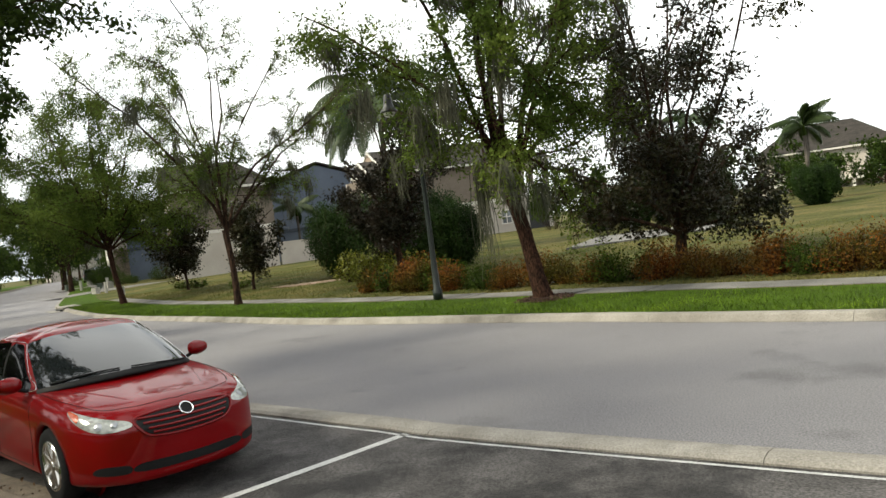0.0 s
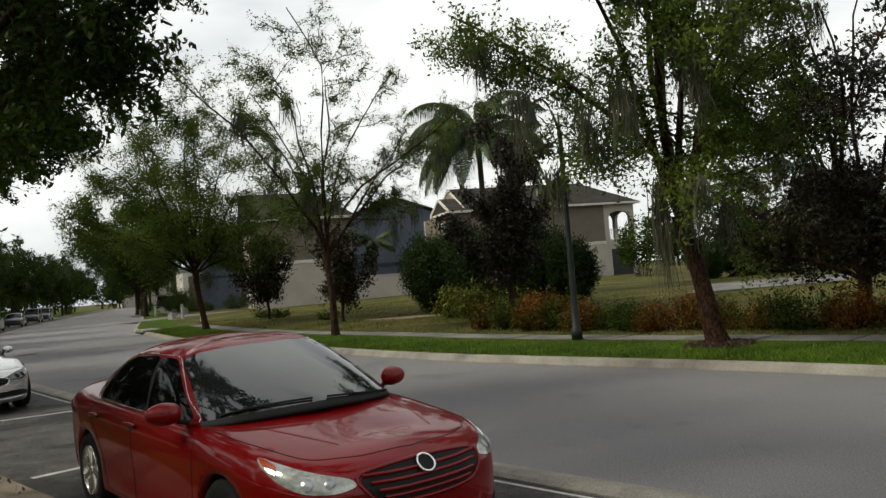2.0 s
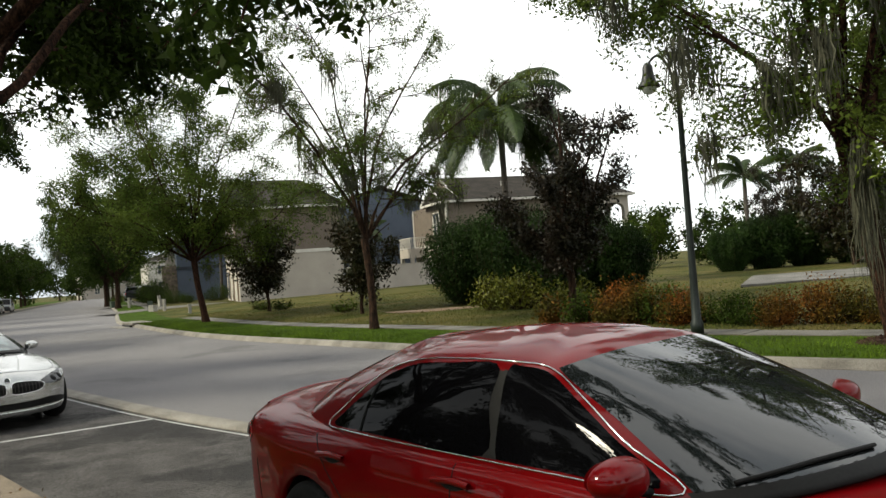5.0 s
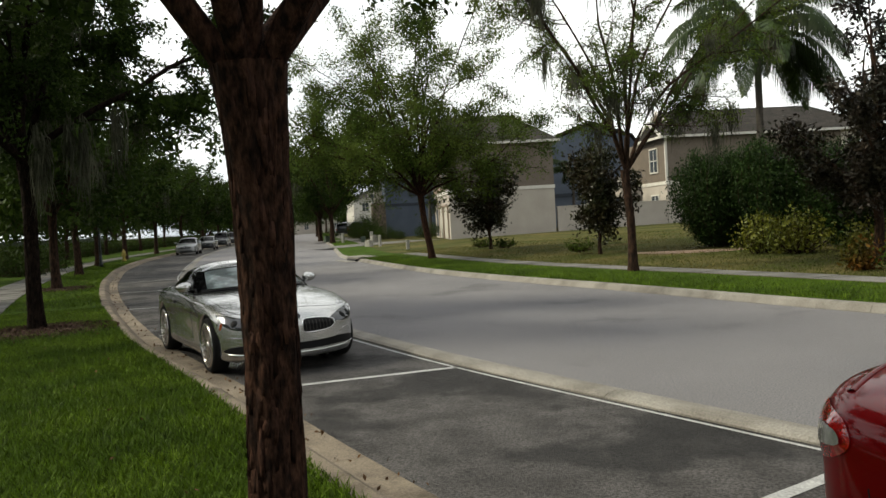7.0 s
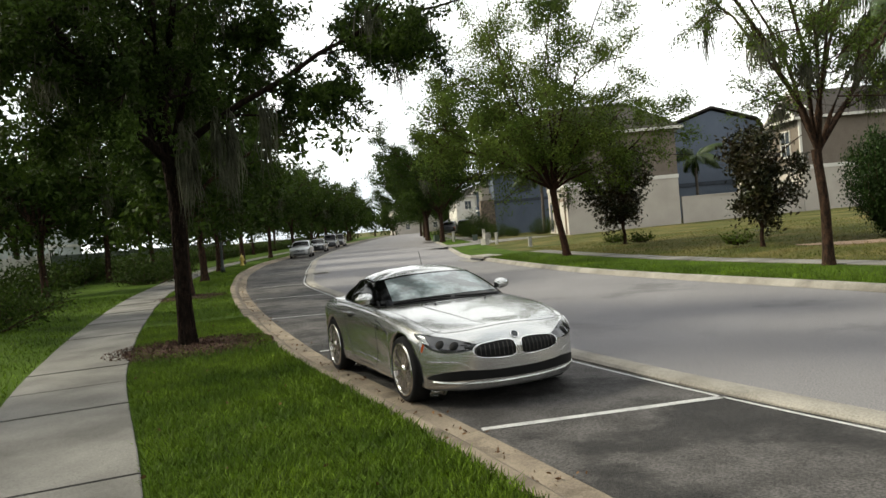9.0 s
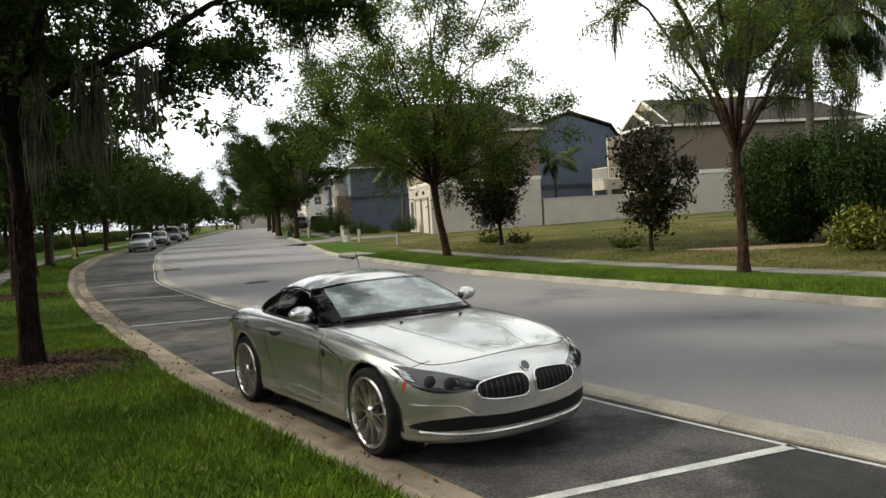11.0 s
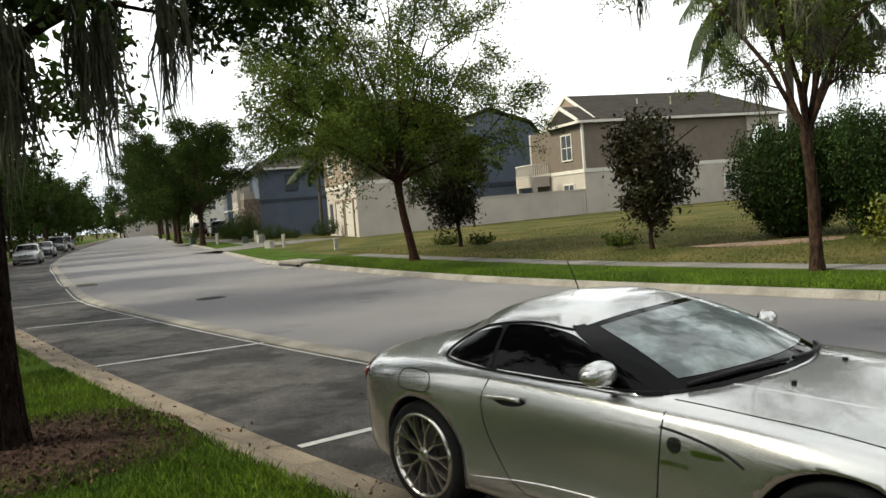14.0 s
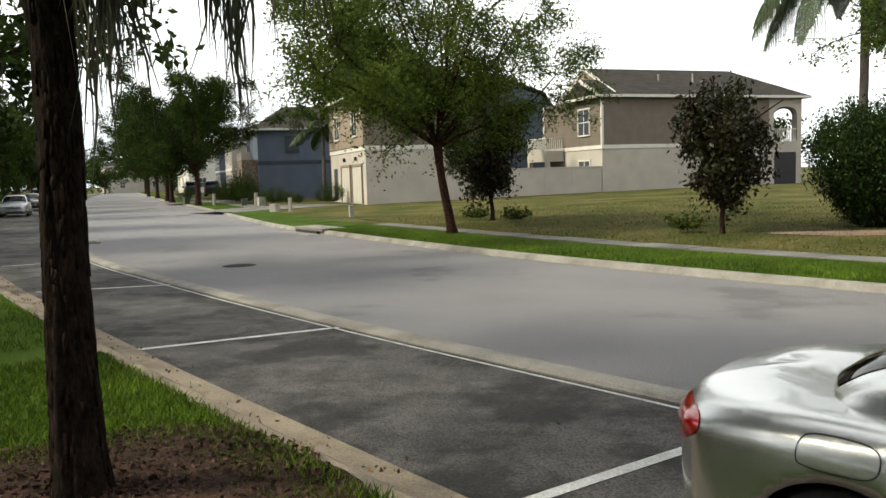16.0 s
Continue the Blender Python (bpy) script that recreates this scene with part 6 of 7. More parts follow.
tree2 = tree(at(-18.5, 35.66, 0.15), 8, 2.6, 0.135, 10.6, 5.3, "broad oak with olive leaves on the far verge", M_LEAF_Y, M_BARK, limbs=20, leaves=110000, size=0.105, limb_r=0.36, steep=(0.6, 1.3), lean=(-0.4, 0.0), moss=3, low=0.12, cluster=0.15, twigs=15)
bare = tree(at(-8.8, 25.82, 0.15), 31, 2.5, 0.112, 9.3, 4.3, "thin half-bare tree with many fine twigs", M_LEAF_Y, M_BARK_DARK, limbs=10, leaves=42000, limb_r=0.42, size=0.07, steep=(0.85, 1.38), lean=(-0.05, 0), moss=26, low=0.12, twig_leafing=0.6, cluster=0.06, rise=0.1, twigs=20)
oak_f = tree(at(-44.8, 72.0, 0.2), 17, 2.6, 0.22, 11.2, 6.2, "dense dark oak beside a driveway", M_LEAF_DARK, M_BARK_DARK, limbs=12, leaves=42000, size=0.2, low=0.1, cluster=0.2, twigs=8, twig_wood=False, group="oaks along the far kerb")
for x, y, turn, s in ((-53.5, 84, 120, 1.0), (-57.5, 90.5, 220, 1.05), (-69, 109, 60, 1.05), (-80, 126, 60, 1.0), (-100, 160, 60, 1.2), (-112, 182, 10, 1.3)):
    copy_thing(oak_f, at(x, y, 0.2, turn, s))
big_r = tree(at(4.6, 20.2, 0.2), 41, 0.95, 0.15, 7.6, 2.9, "tall dark magnolia behind the russet hedge", M_LEAF_MAG, M_BARK_DARK, limbs=16, leaves=28000, size=0.12, low=0.06, cluster=0.12, twigs=9, limb_r=0.35, steep=(0.3, 1.38), name="magnolia")
plum = tree(at(-3.4, 26.4, 0.25), 43, 1.3, 0.12, 6.2, 1.75, "purple-leaved tree behind the dark shrubs", M_LEAF_PLUM, M_BARK_DARK, limbs=15, leaves=16000, size=0.13, low=0.06, cluster=0.12, twigs=9, limb_r=0.4, steep=(0.65, 1.38), name="magnolia")
mag = tree(at(-11.2, 33.4, 0.25), 47, 0.75, 0.07, 4.15, 1.45, "young bronze-leaved magnolia on the empty lot", M_LEAF_MAG, M_BARK_DARK, limbs=12, leaves=8500, size=0.16, low=0.05, cluster=0.15, name="magnolia", group="young magnolias")
copy_thing(mag, at(-17.9, 41.06, 0.33, 130, 1.12))
copy_thing(mag, at(9.0, 43, 0.4, 60, 1.25))
tree_back = copy_thing(plum, at(7.5, 47, 0.4, 60, 0.95))
tagged(tree_back, "dark bronze magnolia on the lawn behind")

palm(at(-6.15, 39.2, 0.4), 3, 7.0, 4.3, 28, "tall feathery queen palm behind the shrubs", droop=1.5)
palm(at(-21, 70, 0.5, 40), 9, 3.9, 2.6, 12, "small palm against a blue house", r=0.11)
palm(at(-33.5, 69.5, 0.5, 70), 13, 4.6, 3.0, 13, "queen palm beside a blue house", r=0.13)
for x, y, h, s in ((8.5, 62, 5.2, 5), (13, 66, 6.5, 6), (20, 62, 4.5, 7), (24, 75, 5.5, 8)):
    palm(at(x, y, 0.5, s * 40), s, h, 2.8, 12, "distant palm on the lawn", r=0.14)

# dark dense shrubs, lime shrub, russet hedge
for i, (x, y, rx, ry, h) in enumerate(((-7.3, 34.2, 1.45, 1.35, 3.0), (-5.2, 33.0, 1.6, 1.45, 3.15), (-3.3, 31.6, 1.5, 1.4, 2.8), (-2.1, 30.3, 1.1, 1.1, 2.2))):
    dark_shrub = bush(at(x, y, 0.3), 60 + i, rx, ry, h, "dense dark green upright shrub", M_LEAF_HEDGE, n=52000, size=0.09, group="dark shrubs", square=0.12, up=1.4, stems=34, cluster=0.0)
for i, (x, y, h) in enumerate(((-5.9, 30.2, 1.1), (-5.0, 29.6, 1.25), (-3.3, 28.2, 0.8))):
    bush(at(x, y, 0.25), 70 + i, 0.75, 0.7, h, "loose lime-green shrub with upright shoots", M_LEAF_YEL, n=1300, size=0.13, group="lime shrubs", up=0.3)
for x, y, s in ((4.2, 45.5, 0.9), (6.0, 46.0, 1.1), (8.0, 46.4, 1.2), (10.0, 46.0, 1.1), (15, 44, 0.9)):
    copy_thing(dark_shrub, at(x, y, lawn_z(x, y) - 0.05, x * 50, s))
bush(at(1.5, 62, 0.5), 77, 2.0, 1.8, 4.2, "round bright green tree behind the house corner", M_LEAF, n=3500, size=0.25, category="tree", name="tree", base=0.35)
hedge_kinds = [bush(at(-2.2 + 0.2 * i, 22.0, 0.17), 80 + i, 0.82, 0.62, 0.95, "russet and green hedge shrub", (M_LEAF_RED, M_LEAF_RED, M_LEAF, M_LEAF_RED)[i], n=3000, size=0.085, group="russet hedge") for i in range(4)]
HEDGE = moved(FAR, 4.3)
h0, h1 = nearest(HEDGE, (-2.6, 23.0)), nearest(HEDGE, (20, 4.5))
rng = np.random.default_rng(6)
for n_h, i in enumerate(range(h0, h1, -1)):
    p = HEDGE[i]
    s = rng.uniform(0.74, 0.95)
    m = at(p[0] + rng.normal(0, 0.12), p[1] + rng.normal(0, 0.12), 0.17, rng.uniform(0, 360), s)
    if n_h < 4:
        hedge_kinds[n_h].matrix_world = m
    else:
        copy_thing(hedge_kinds[int(rng.integers(0, 4))], m)
bush(at(-3.1, 23.6, 0.17), 91, 0.45, 0.45, 0.7, "small fresh green shrub at the hedge's end", M_LEAF, n=1500, size=0.09)
bush(at(-3.9, 24.2, 0.17), 92, 0.35, 0.35, 0.55, "dry rusty fern beside the pavement", M_LEAF_RED, n=700, size=0.12, stems=8)

# clipped hedges and shrubs by the near lawn
low_hedge = bush(at(-26, 17.6, 0.16, 40), 95, 1.6, 0.7, 0.75, "low clipped dark green hedge", M_LEAF_DARK, n=1300, size=0.14, name="hedge", category="hedge", group="low hedges", square=0.2)
for x, y in ((-28.4, 19.6), (-31, 21.8), (-38.5, 33.0), (-40.6, 35.3), (-43, 38), (-46, 41), (-24.5, 13.5), (-28, 16), (-31.5, 18)):
    copy_thing(low_hedge, at(x, y, 0.16, 42 + 10 * math.sin(x)))
FRINGE = moved(NEAR, -9.5)
for i in range(nearest(FRINGE, (-40, 28)), nearest(FRINGE, (-100, 125)), 4):
    copy_thing(low_hedge, at(FRINGE[i][0], FRINGE[i][1], 0.18, 130 + 9 * math.sin(i), 1.5))
round_bush = bush(at(-40.4, 70.5, 0.4), 97, 1.3, 1.3, 1.9, "round clipped dark bush", M_LEAF_DARK, n=5000, size=0.1, category="bush", name="bush", square=0.9, group="clipped bushes")
for x, y, s in ((-35.5, 65.0, 0.6), (-34.3, 64.4, 0.4), (-37.0, 66.4, 0.4), (-45.5, 78, 0.7), (-51, 82, 0.6), (-33.2, 63.0, 0.35), (-31.2, 63.8, 0.7), (-42.2, 73.6, 1.25)):
    copy_thing(round_bush, at(x, y, 0.4, x * 40, s))
for i, (x, y) in enumerate(((-18.6, 41.9), (-17.0, 40.4), (-12.0, 33.9))):
    bush(at(x, y, 0.3), 100 + i, 0.5, 0.4, 0.35, "low sprawling weed at a tree's foot", M_LEAF, n=350, size=0.12)
# far woods that close the view
wood_line = tree(at(-60, 130, 0.0), 51, 1.5, 0.25, 10, 6.5, "distant dark green tree", M_LEAF_DARK, M_BARK_DARK, limbs=5, leaves=2600, size=0.72, low=0.1, cluster=0.5, twigs=4, twig_wood=False, group="distant trees")
for x, y, s in ((6, 60, 0.35), (12, 57, 0.4), (18, 53, 0.38), (24, 49, 0.42), (30, 44, 0.4), (37, 38, 0.42), (43, 30, 0.45), (16, 78, 0.5), (22, 72, 0.45), (32, 80, 0.6), (38, 66, 0.5), (46, 60, 0.6), (55, 52, 0.6), (12, 84, 0.5), (34, 58, 0.4), (-128, 190, 0.9), (-118, 205, 0.9), (-62, 14, 1.0), (-76, 30, 1.1), (-88, 46, 1.1), (-50, 0, 1.0), (-38, -8, 1.0), (-92, 112, 0.9), (-104, 138, 1.0), (-100, 120, 1.0), (-116, 150, 1.1), (30, 95, 0.8), (45, 90, 0.9), (20, 110, 0.9), (8, 118, 0.9), (60, 70, 1.0), (50, 50, 0.8), (-95, 75, 1.0), (-80, 55, 1.0), (-105, 95, 1.1), (-70, 40, 1.0), (-120, 120, 1.2), (-62, 24, 0.9), (-125, 215, 1.2), (-145, 225, 1.2), (-165, 235, 1.3)):
    copy_thing(wood_line, at(x, y, 0.0, x * 37, s))

# grass blades on the near verge, the far verge and about
def blades(name, line, lo, hi, d0, d1, n, height, z, mat, label, seed):
    rng = np.random.default_rng(seed)
    i = rng.uniform(lo, hi - 1.01, n)
    i0 = i.astype(int)
    a, b = moved(line, d0), moved(line, d1)
    q = rng.uniform(0, 1, n)[:, None]
    p0 = a[i0] + (a[i0 + 1] - a[i0]) * (i - i0)[:, None]
    p1 = b[i0] + (b[i0 + 1] - b[i0]) * (i - i0)[:, None]
    p = p0 * (1 - q) + p1 * q
    p = np.column_stack([p, np.full(n, z)])
    ln = height * rng.uniform(0.4, 1.3, (n, 1))
    az = rng.uniform(0, 6.28, n)
    w = np.column_stack([np.cos(az), np.sin(az), 0 * az]) * height * 0.085
    leanv = np.column_stack([rng.normal(0, 0.55, n), rng.normal(0, 0.55, n), np.ones(n)]) * ln
    v = np.stack([p - w, p + w, p + leanv * 0.6 + w * 0.6, p + leanv - w * 0.1], 1).reshape(-1, 3)
    h = Heap()
    h.add(v, np.arange(n * 4).reshape(n, 4))
    return tagged(h.build(name, mat), label, "grass", kind="stuff")


near_lo, near_hi = nearest(NEAR, (-6, 9.3)), nearest(NEAR, (-20, 20.7))
blades("grass_blades", NEAR, near_lo, near_hi, -2.62, -0.54, 100000, 0.066, 0.135, M_BLADE, "short green grass blades on the verge", 1)
blades("grass_blades", NEAR, near_hi, nearest(NEAR, (-45, 48)), -2.62, -0.56, 25000, 0.075, 0.135, M_BLADE, "green grass blades further along the verge", 2)
blades("grass_blades", NEAR, near_lo, nearest(NEAR, (-30, 30)), -8, -3.97, 22000, 0.08, 0.15, M_BLADE, "green grass blades beyond the pavement", 4)
blades("grass_blades", FAR, nearest(FAR, (12, 7)), nearest(FAR, (-25, 40)), 0.2, 2.24, 60000, 0.075, 0.13, M_BLADE, "bright green grass blades along the far kerb", 3)

def lawn_blades(n, seed):
    """Dry tufts over the far lot, on its slope."""
    rng = np.random.default_rng(seed)
    lo, hi = nearest(FAR, (10, 8)), nearest(FAR, (-27, 43))
    t = np.gradient(FAR, axis=0)
    t /= np.linalg.norm(t, axis=1, keepdims=True)
    i = rng.uniform(min(lo, hi), max(lo, hi) - 1.01, n)
    i0 = i.astype(int)
    d = 3.2 + 15 * rng.uniform(0, 1, n) ** 1.3
    p = FAR[i0] + (FAR[i0 + 1] - FAR[i0]) * (i - i0)[:, None] + np.stack([t[i0, 1], -t[i0, 0]], 1) * d[:, None]
    z = np.interp(d, (2.3, 3.4, 6, 10, 16, 24), (0.168, 0.17, 0.2, 0.27, 0.36, 0.47)) - 0.015
    ln = 0.06 * rng.uniform(0.4, 1.3, (n, 1))
    az = rng.uniform(0, 6.28, n)
    w = np.column_stack([np.cos(az), np.sin(az), 0 * az]) * 0.013
    p = np.column_stack([p, z])
    lean = np.column_stack([rng.normal(0, 0.6, n), rng.normal(0, 0.6, n), np.ones(n)]) * ln
    h = Heap()
    h.add(np.stack([p - w, p + w, p + lean * 0.6 + w * 0.6, p + lean - w * 0.1], 1).reshape(-1, 3), np.arange(n * 4).reshape(n, 4))
    return tagged(h.build("grass_blades", M_BLADE_DRY), "dry olive grass tufts on the empty lot", "grass", kind="stuff")


lawn_blades(70000, 8)

# mulch rings round the kerbside trees, and litter in the gutter
def mulch(x, y, z, r, n, seed):
    rng = np.random.default_rng(seed)
    top = thing("mulch_ring", at(x, y, z), "dark brown wood mulch round a tree's foot", "mulch")
    k = np.linspace(0, 2 * math.pi, 36, endpoint=False)
    rim = np.stack([r * np.cos(k) * (1 + 0.12 * np.sin(k * 3 + seed)), r * np.sin(k) * (1 + 0.1 * np.cos(k * 4)), 0.0 * k], 1)
    v = np.vstack([[[0, 0, 0.07]], rim * 0.5 + [0, 0, 0.055], rim + [0, 0, 0.012]])
    f = [(0, 1 + i, 1 + (i + 1) % 36) for i in range(36)] + [(1 + i, 37 + i, 37 + (i + 1) % 36, 1 + (i + 1) % 36) for i in range(36)]
    mesh_of("bed", v, f, M_MULCH, top, smooth=True)
    q, a = rng.uniform(0, 1, n) ** 0.5 * r * 0.98, rng.uniform(0, 6.28, n)
    c = np.stack([q * np.cos(a), q * np.sin(a), 0.075 - 0.055 * q / r], 1)
    h = Heap()
    h.add(*leaves_np(rng, c, 0.008, 0.062, aspect=0.4, droop=0))
    tagged(h.build("chip_cover", M_CHIP, top), kind="stuff")


mulch(-17.35, 15.9, 0.14, 1.35, 5000, 1)
mulch(-7.08, 8.27, 0.13, 0.9, 2000, 2)
mulch(-27.1, 24.9, 0.14, 1.2, 1200, 3)
mulch(1.38, 17.05, 0.155, 0.6, 900, 4)
for i, (d, n) in enumerate(((-0.12, 380), (-0.3, 190), (-1.5, 160))):
    rng = np.random.default_rng(40 + i)
    line = moved(NEAR, d)
    k = rng.integers(nearest(NEAR, (0, 5.5)), nearest(NEAR, (-32, 32.5)), n)
    c = np.column_stack([line[k] + rng.normal(0, 0.3 if i < 2 else 0.7, (n, 2)) * (0.35 if i < 2 else 1), np.full(n, 0.018 if d > -0.2 else (0.045 if d > -1 else 0.19))])
    h = Heap()
    h.add(*leaves_np(rng, c, 0.004, 0.045, aspect=0.5, droop=0))
    tagged(h.build("leaf_litter", M_LITTER), "small dry brown leaves scattered along the kerb", "leaf litter", kind="stuff")


# ---- houses ----
def window(parent, x, y, z, w, h, axis, out, cols=2, rows=2, trim=M_WHITE):
    """A framed window with panes; axis is the wall's direction, out the side it faces."""
    def put(name, mat, a0, a1, z0, z1, d0, d1, par):
        lo, hi = sorted((d0 * out, d1 * out))
        if axis == "x":
            return box_part(name, mat, par, x + a0, x + a1, y + lo, y + hi, z + z0, z + z1)
        return box_part(name, mat, par, x + lo, x + hi, y + a0, y + a1, z + z0, z + z1)
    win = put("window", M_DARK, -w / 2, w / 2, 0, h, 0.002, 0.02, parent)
    t = 0.1
    for a0, a1, z0, z1 in ((-w / 2 - t, -w / 2, -t, h + t), (w / 2, w / 2 + t, -t, h + t), (-w / 2, w / 2, h, h + t)):
        put("window_frame", trim, a0, a1, z0, z1, 0.0, 0.07, win)
    put("window_sill", trim, -w / 2 - 0.02, w / 2 + 0.02, -t, 0, 0.0, 0.1, win)
    for i in range(cols):
        for j in range(rows):
            a = -w / 2 + w * i / cols
            b = h * j / rows
            put("pane", M_GLASS, a + 0.03, a + w / cols - 0.03, b + 0.03, b + h / rows - 0.03, 0.02, 0.03, win)
    for i in range(1, cols):
        put("mullion", trim, -w / 2 + w * i / cols - 0.03, -w / 2 + w * i / cols + 0.03, 0, h, 0.02, 0.05, win)
    for j in range(1, rows):
        put("mullion", trim, -w / 2, w / 2, h * j / rows - 0.03, h * j / rows + 0.03, 0.021, 0.045, win)
    return win


def siding(parent, x0, x1, y0, y1, z0, z1, mat, pitch=0.2):
    """Lapped boards round a storey."""
    bm = bmesh.new()
    n = int((z1 - z0) / pitch)
    for i in range(n):
        a = z0 + (z1 - z0) * i / n
        b = z0 + (z1 - z0) * (i + 1) / n
        o, q = 0.035, 0.005
        lo = [bm.verts.new(p) for p in ((x0 - o, y0 - o, a), (x1 + o, y0 - o, a), (x1 + o, y1 + o, a), (x0 - o, y1 + o, a))]
        hi = [bm.verts.new(p) for p in ((x0 - q, y0 - q, b), (x1 + q, y0 - q, b), (x1 + q, y1 + q, b), (x0 - q, y1 + q, b))]
        for k in range(4):
            bm.faces.new((lo[k], lo[(k + 1) % 4], hi[(k + 1) % 4], hi[k]))
        bm.faces.new(lo[::-1])
    return part("siding", bm, mat, parent, "lapped horizontal siding")


def gable_roof(parent, x0, x1, y0, y1, z, rise, over=0.45, hip0=0.0, hip1=0.0, along="x", mat=M_ROOF, thick=0.16):
    """A pitched roof whose ridge runs along x or y; hip0 and hip1 draw the ridge's ends in."""
    bm = bmesh.new()
    X0, X1, Y0, Y1 = x0 - over, x1 + over, y0 - over, y1 + over
    def P(a, b, c):
        return bm.verts.new((a, b, c))
    if along == "x":
        ym = (Y0 + Y1) / 2
        e = [P(X0, Y0, z), P(X1, Y0, z), P(X1, Y1, z), P(X0, Y1, z)]
        r = [P(X0 + hip0, ym, z + rise), P(X1 - hip1, ym, z + rise)]
        fs = [(e[0], e[1], r[1], r[0]), (e[2], e[3], r[0], r[1]), (e[1], e[2], r[1]), (e[3], e[0], r[0])]
    else:
        xm = (X0 + X1) / 2
        e = [P(X0, Y0, z), P(X1, Y0, z), P(X1, Y1, z), P(X0, Y1, z)]
        r = [P(xm, Y0 + hip0, z + rise), P(xm, Y1 - hip1, z + rise)]
        fs = [(e[1], e[2], r[1], r[0]), (e[3], e[0], r[0], r[1]), (e[0], e[1], r[0]), (e[2], e[3], r[1])]
    for f in fs:
        bm.faces.new(f)
    bm.faces.new((e[3], e[2], e[1], e[0]))
    roof = part("roof", bm, mat, parent, "dark brown shingle roof")
    for a0, a1, b0, b1 in ((X0, X1, Y0 - 0.06, Y0 + 0.02), (X0, X1, Y1 - 0.02, Y1 + 0.06), (X0 - 0.06, X0 + 0.02, Y0, Y1), (X1 - 0.02, X1 + 0.06, Y0, Y1)):
        box_part("fascia", M_WHITE, roof, a0, a1, b0, b1, z - thick, z + 0.02, label="white fascia board")
    return roof


def arch_wall(parent, name, mat, x0, x1, y0, y1, z0, z1, along, openings, spring=0.55, label=""):
    """A wall pierced by arched openings given as (start, end, sill, top), in one closed mesh."""
    bm = bmesh.new()
    a0, a1 = (x0, x1) if along == "x" else (y0, y1)
    cols = [(a0, None)]
    for start, end, sill, top in sorted(openings):
        for i in range(13):
            c = abs(i / 12 * 2 - 1)
            cols.append((start + (end - start) * i / 12, (sill, top - (1 - math.sqrt(max(1 - c * c, 0))) * spring)))
    cols.append((a1, None))
    def at_depth(a, z, k):
        return (a, (y0, y1)[k], z) if along == "x" else ((x0, x1)[k], a, z)
    kept = {}
    def vert(a, z, k):
        key = (round(a, 4), round(z, 4), k)
        if key not in kept:
            kept[key] = bm.verts.new(at_depth(a, z, k))
        return kept[key]
    for (p, hole), (q, other) in zip(cols, cols[1:]):
        spans = [(z0, hole[0], z0, other[0]), (hole[1], z1, other[1], z1)] if hole and other and q - p < 0.3 else [(z0, z1, z0, z1)]
        if len(spans) == 1:
            # solid stretch: cut where the arches begin so that the edges meet
            left = [z0] + (list(hole) if hole else []) + [z1]
            right = [z0] + (list(other) if other else []) + [z1]
            for k in (0, 1):
                bm.faces.new([vert(p, z, k) for z in left] + [vert(q, z, k) for z in right[::-1]])
        else:
            for l0, l1, r0, r1 in spans:
                for k in (0, 1):
                    ring = [vert(p, l0, k), vert(p, l1, k), vert(q, r1, k), vert(q, r0, k)]
                    ring = list(dict.fromkeys(ring))
                    if len(ring) > 2:
                        bm.faces.new(ring)
    depth = 1 if along == "x" else 0
    front = (x0, y0)[depth]
    for e in [e for e in bm.edges if e.is_boundary and all(abs(v.co[depth] - front) < 1e-4 for v in e.verts)]:
        pair = [(v.co.x if along == "x" else v.co.y, v.co.z) for v in e.verts]
        bm.faces.new([e.verts[0], e.verts[1], vert(*pair[1], 1), vert(*pair[0], 1)])
    bmesh.ops.recalc_face_normals(bm, faces=bm.faces)
    return part(name, bm, mat, parent, label)


def rail_part(parent, x0, x1, y0, y1, z, h=0.95):
    along_x = (x1 - x0) > (y1 - y0)
    r = box_part("balcony_rail", M_WHITE, parent, x0, x1, y0, y1, z + h - 0.07, z + h, label="white balustrade")
    n = int(max(x1 - x0, y1 - y0) / 0.16)
    for i in range(n):
        if along_x:
            a = x0 + (x1 - x0) * (i + 0.5) / n
            box_part("baluster", M_WHITE, r, a - 0.02, a + 0.02, y0 + 0.01, y1 - 0.01, z + 0.08, z + h - 0.07)
        else:
            a = y0 + (y1 - y0) * (i + 0.5) / n
            box_part("baluster", M_WHITE, r, x0 + 0.01, x1 - 0.01, a - 0.02, a + 0.02, z + 0.08, z + h - 0.07)
    box_part("bottom_rail", M_WHITE, r, x0, x1, y0, y1, z + 0.03, z + 0.08)
    return r


TURN = 29.28
# brown house with loggia
K = thing("house", pose(-13.3, 68.1, 0.5, 0, 0, TURN), "two-storey tan-sided house over cream stucco with a corner loggia", "house")
box_part("wall", M_STUCCO, K, 0, 14.0, 0, 8.6, -0.3, 3.0, label="cream stucco ground floor")
box_part("wall", M_SIDING, K, 0.04, 13.96, 0.04, 8.56, 3.0, 6.42, label="tan upper floor")
siding(K, 0.02, 13.98, 0.02, 8.58, 3.16, 6.3, M_SIDING)
box_part("trim_band", M_WHITE, K, -0.05, 14.02, -0.05, 8.65, 2.9, 3.16, label="white band between storeys")
for x, y in ((0, 0), (0, 8.6)):
    box_part("corner_board", M_WHITE, K, x - 0.06, x + 0.1, y - 0.06, y + 0.1, 3.16, 6.42)
arch_wall(K, "loggia_front", M_STUCCO, 14.0, 17.0, 0, 0.28, -0.3, 6.42, "x", [(14.45, 16.6, 3.2, 5.75)], label="cream loggia wall with arch")
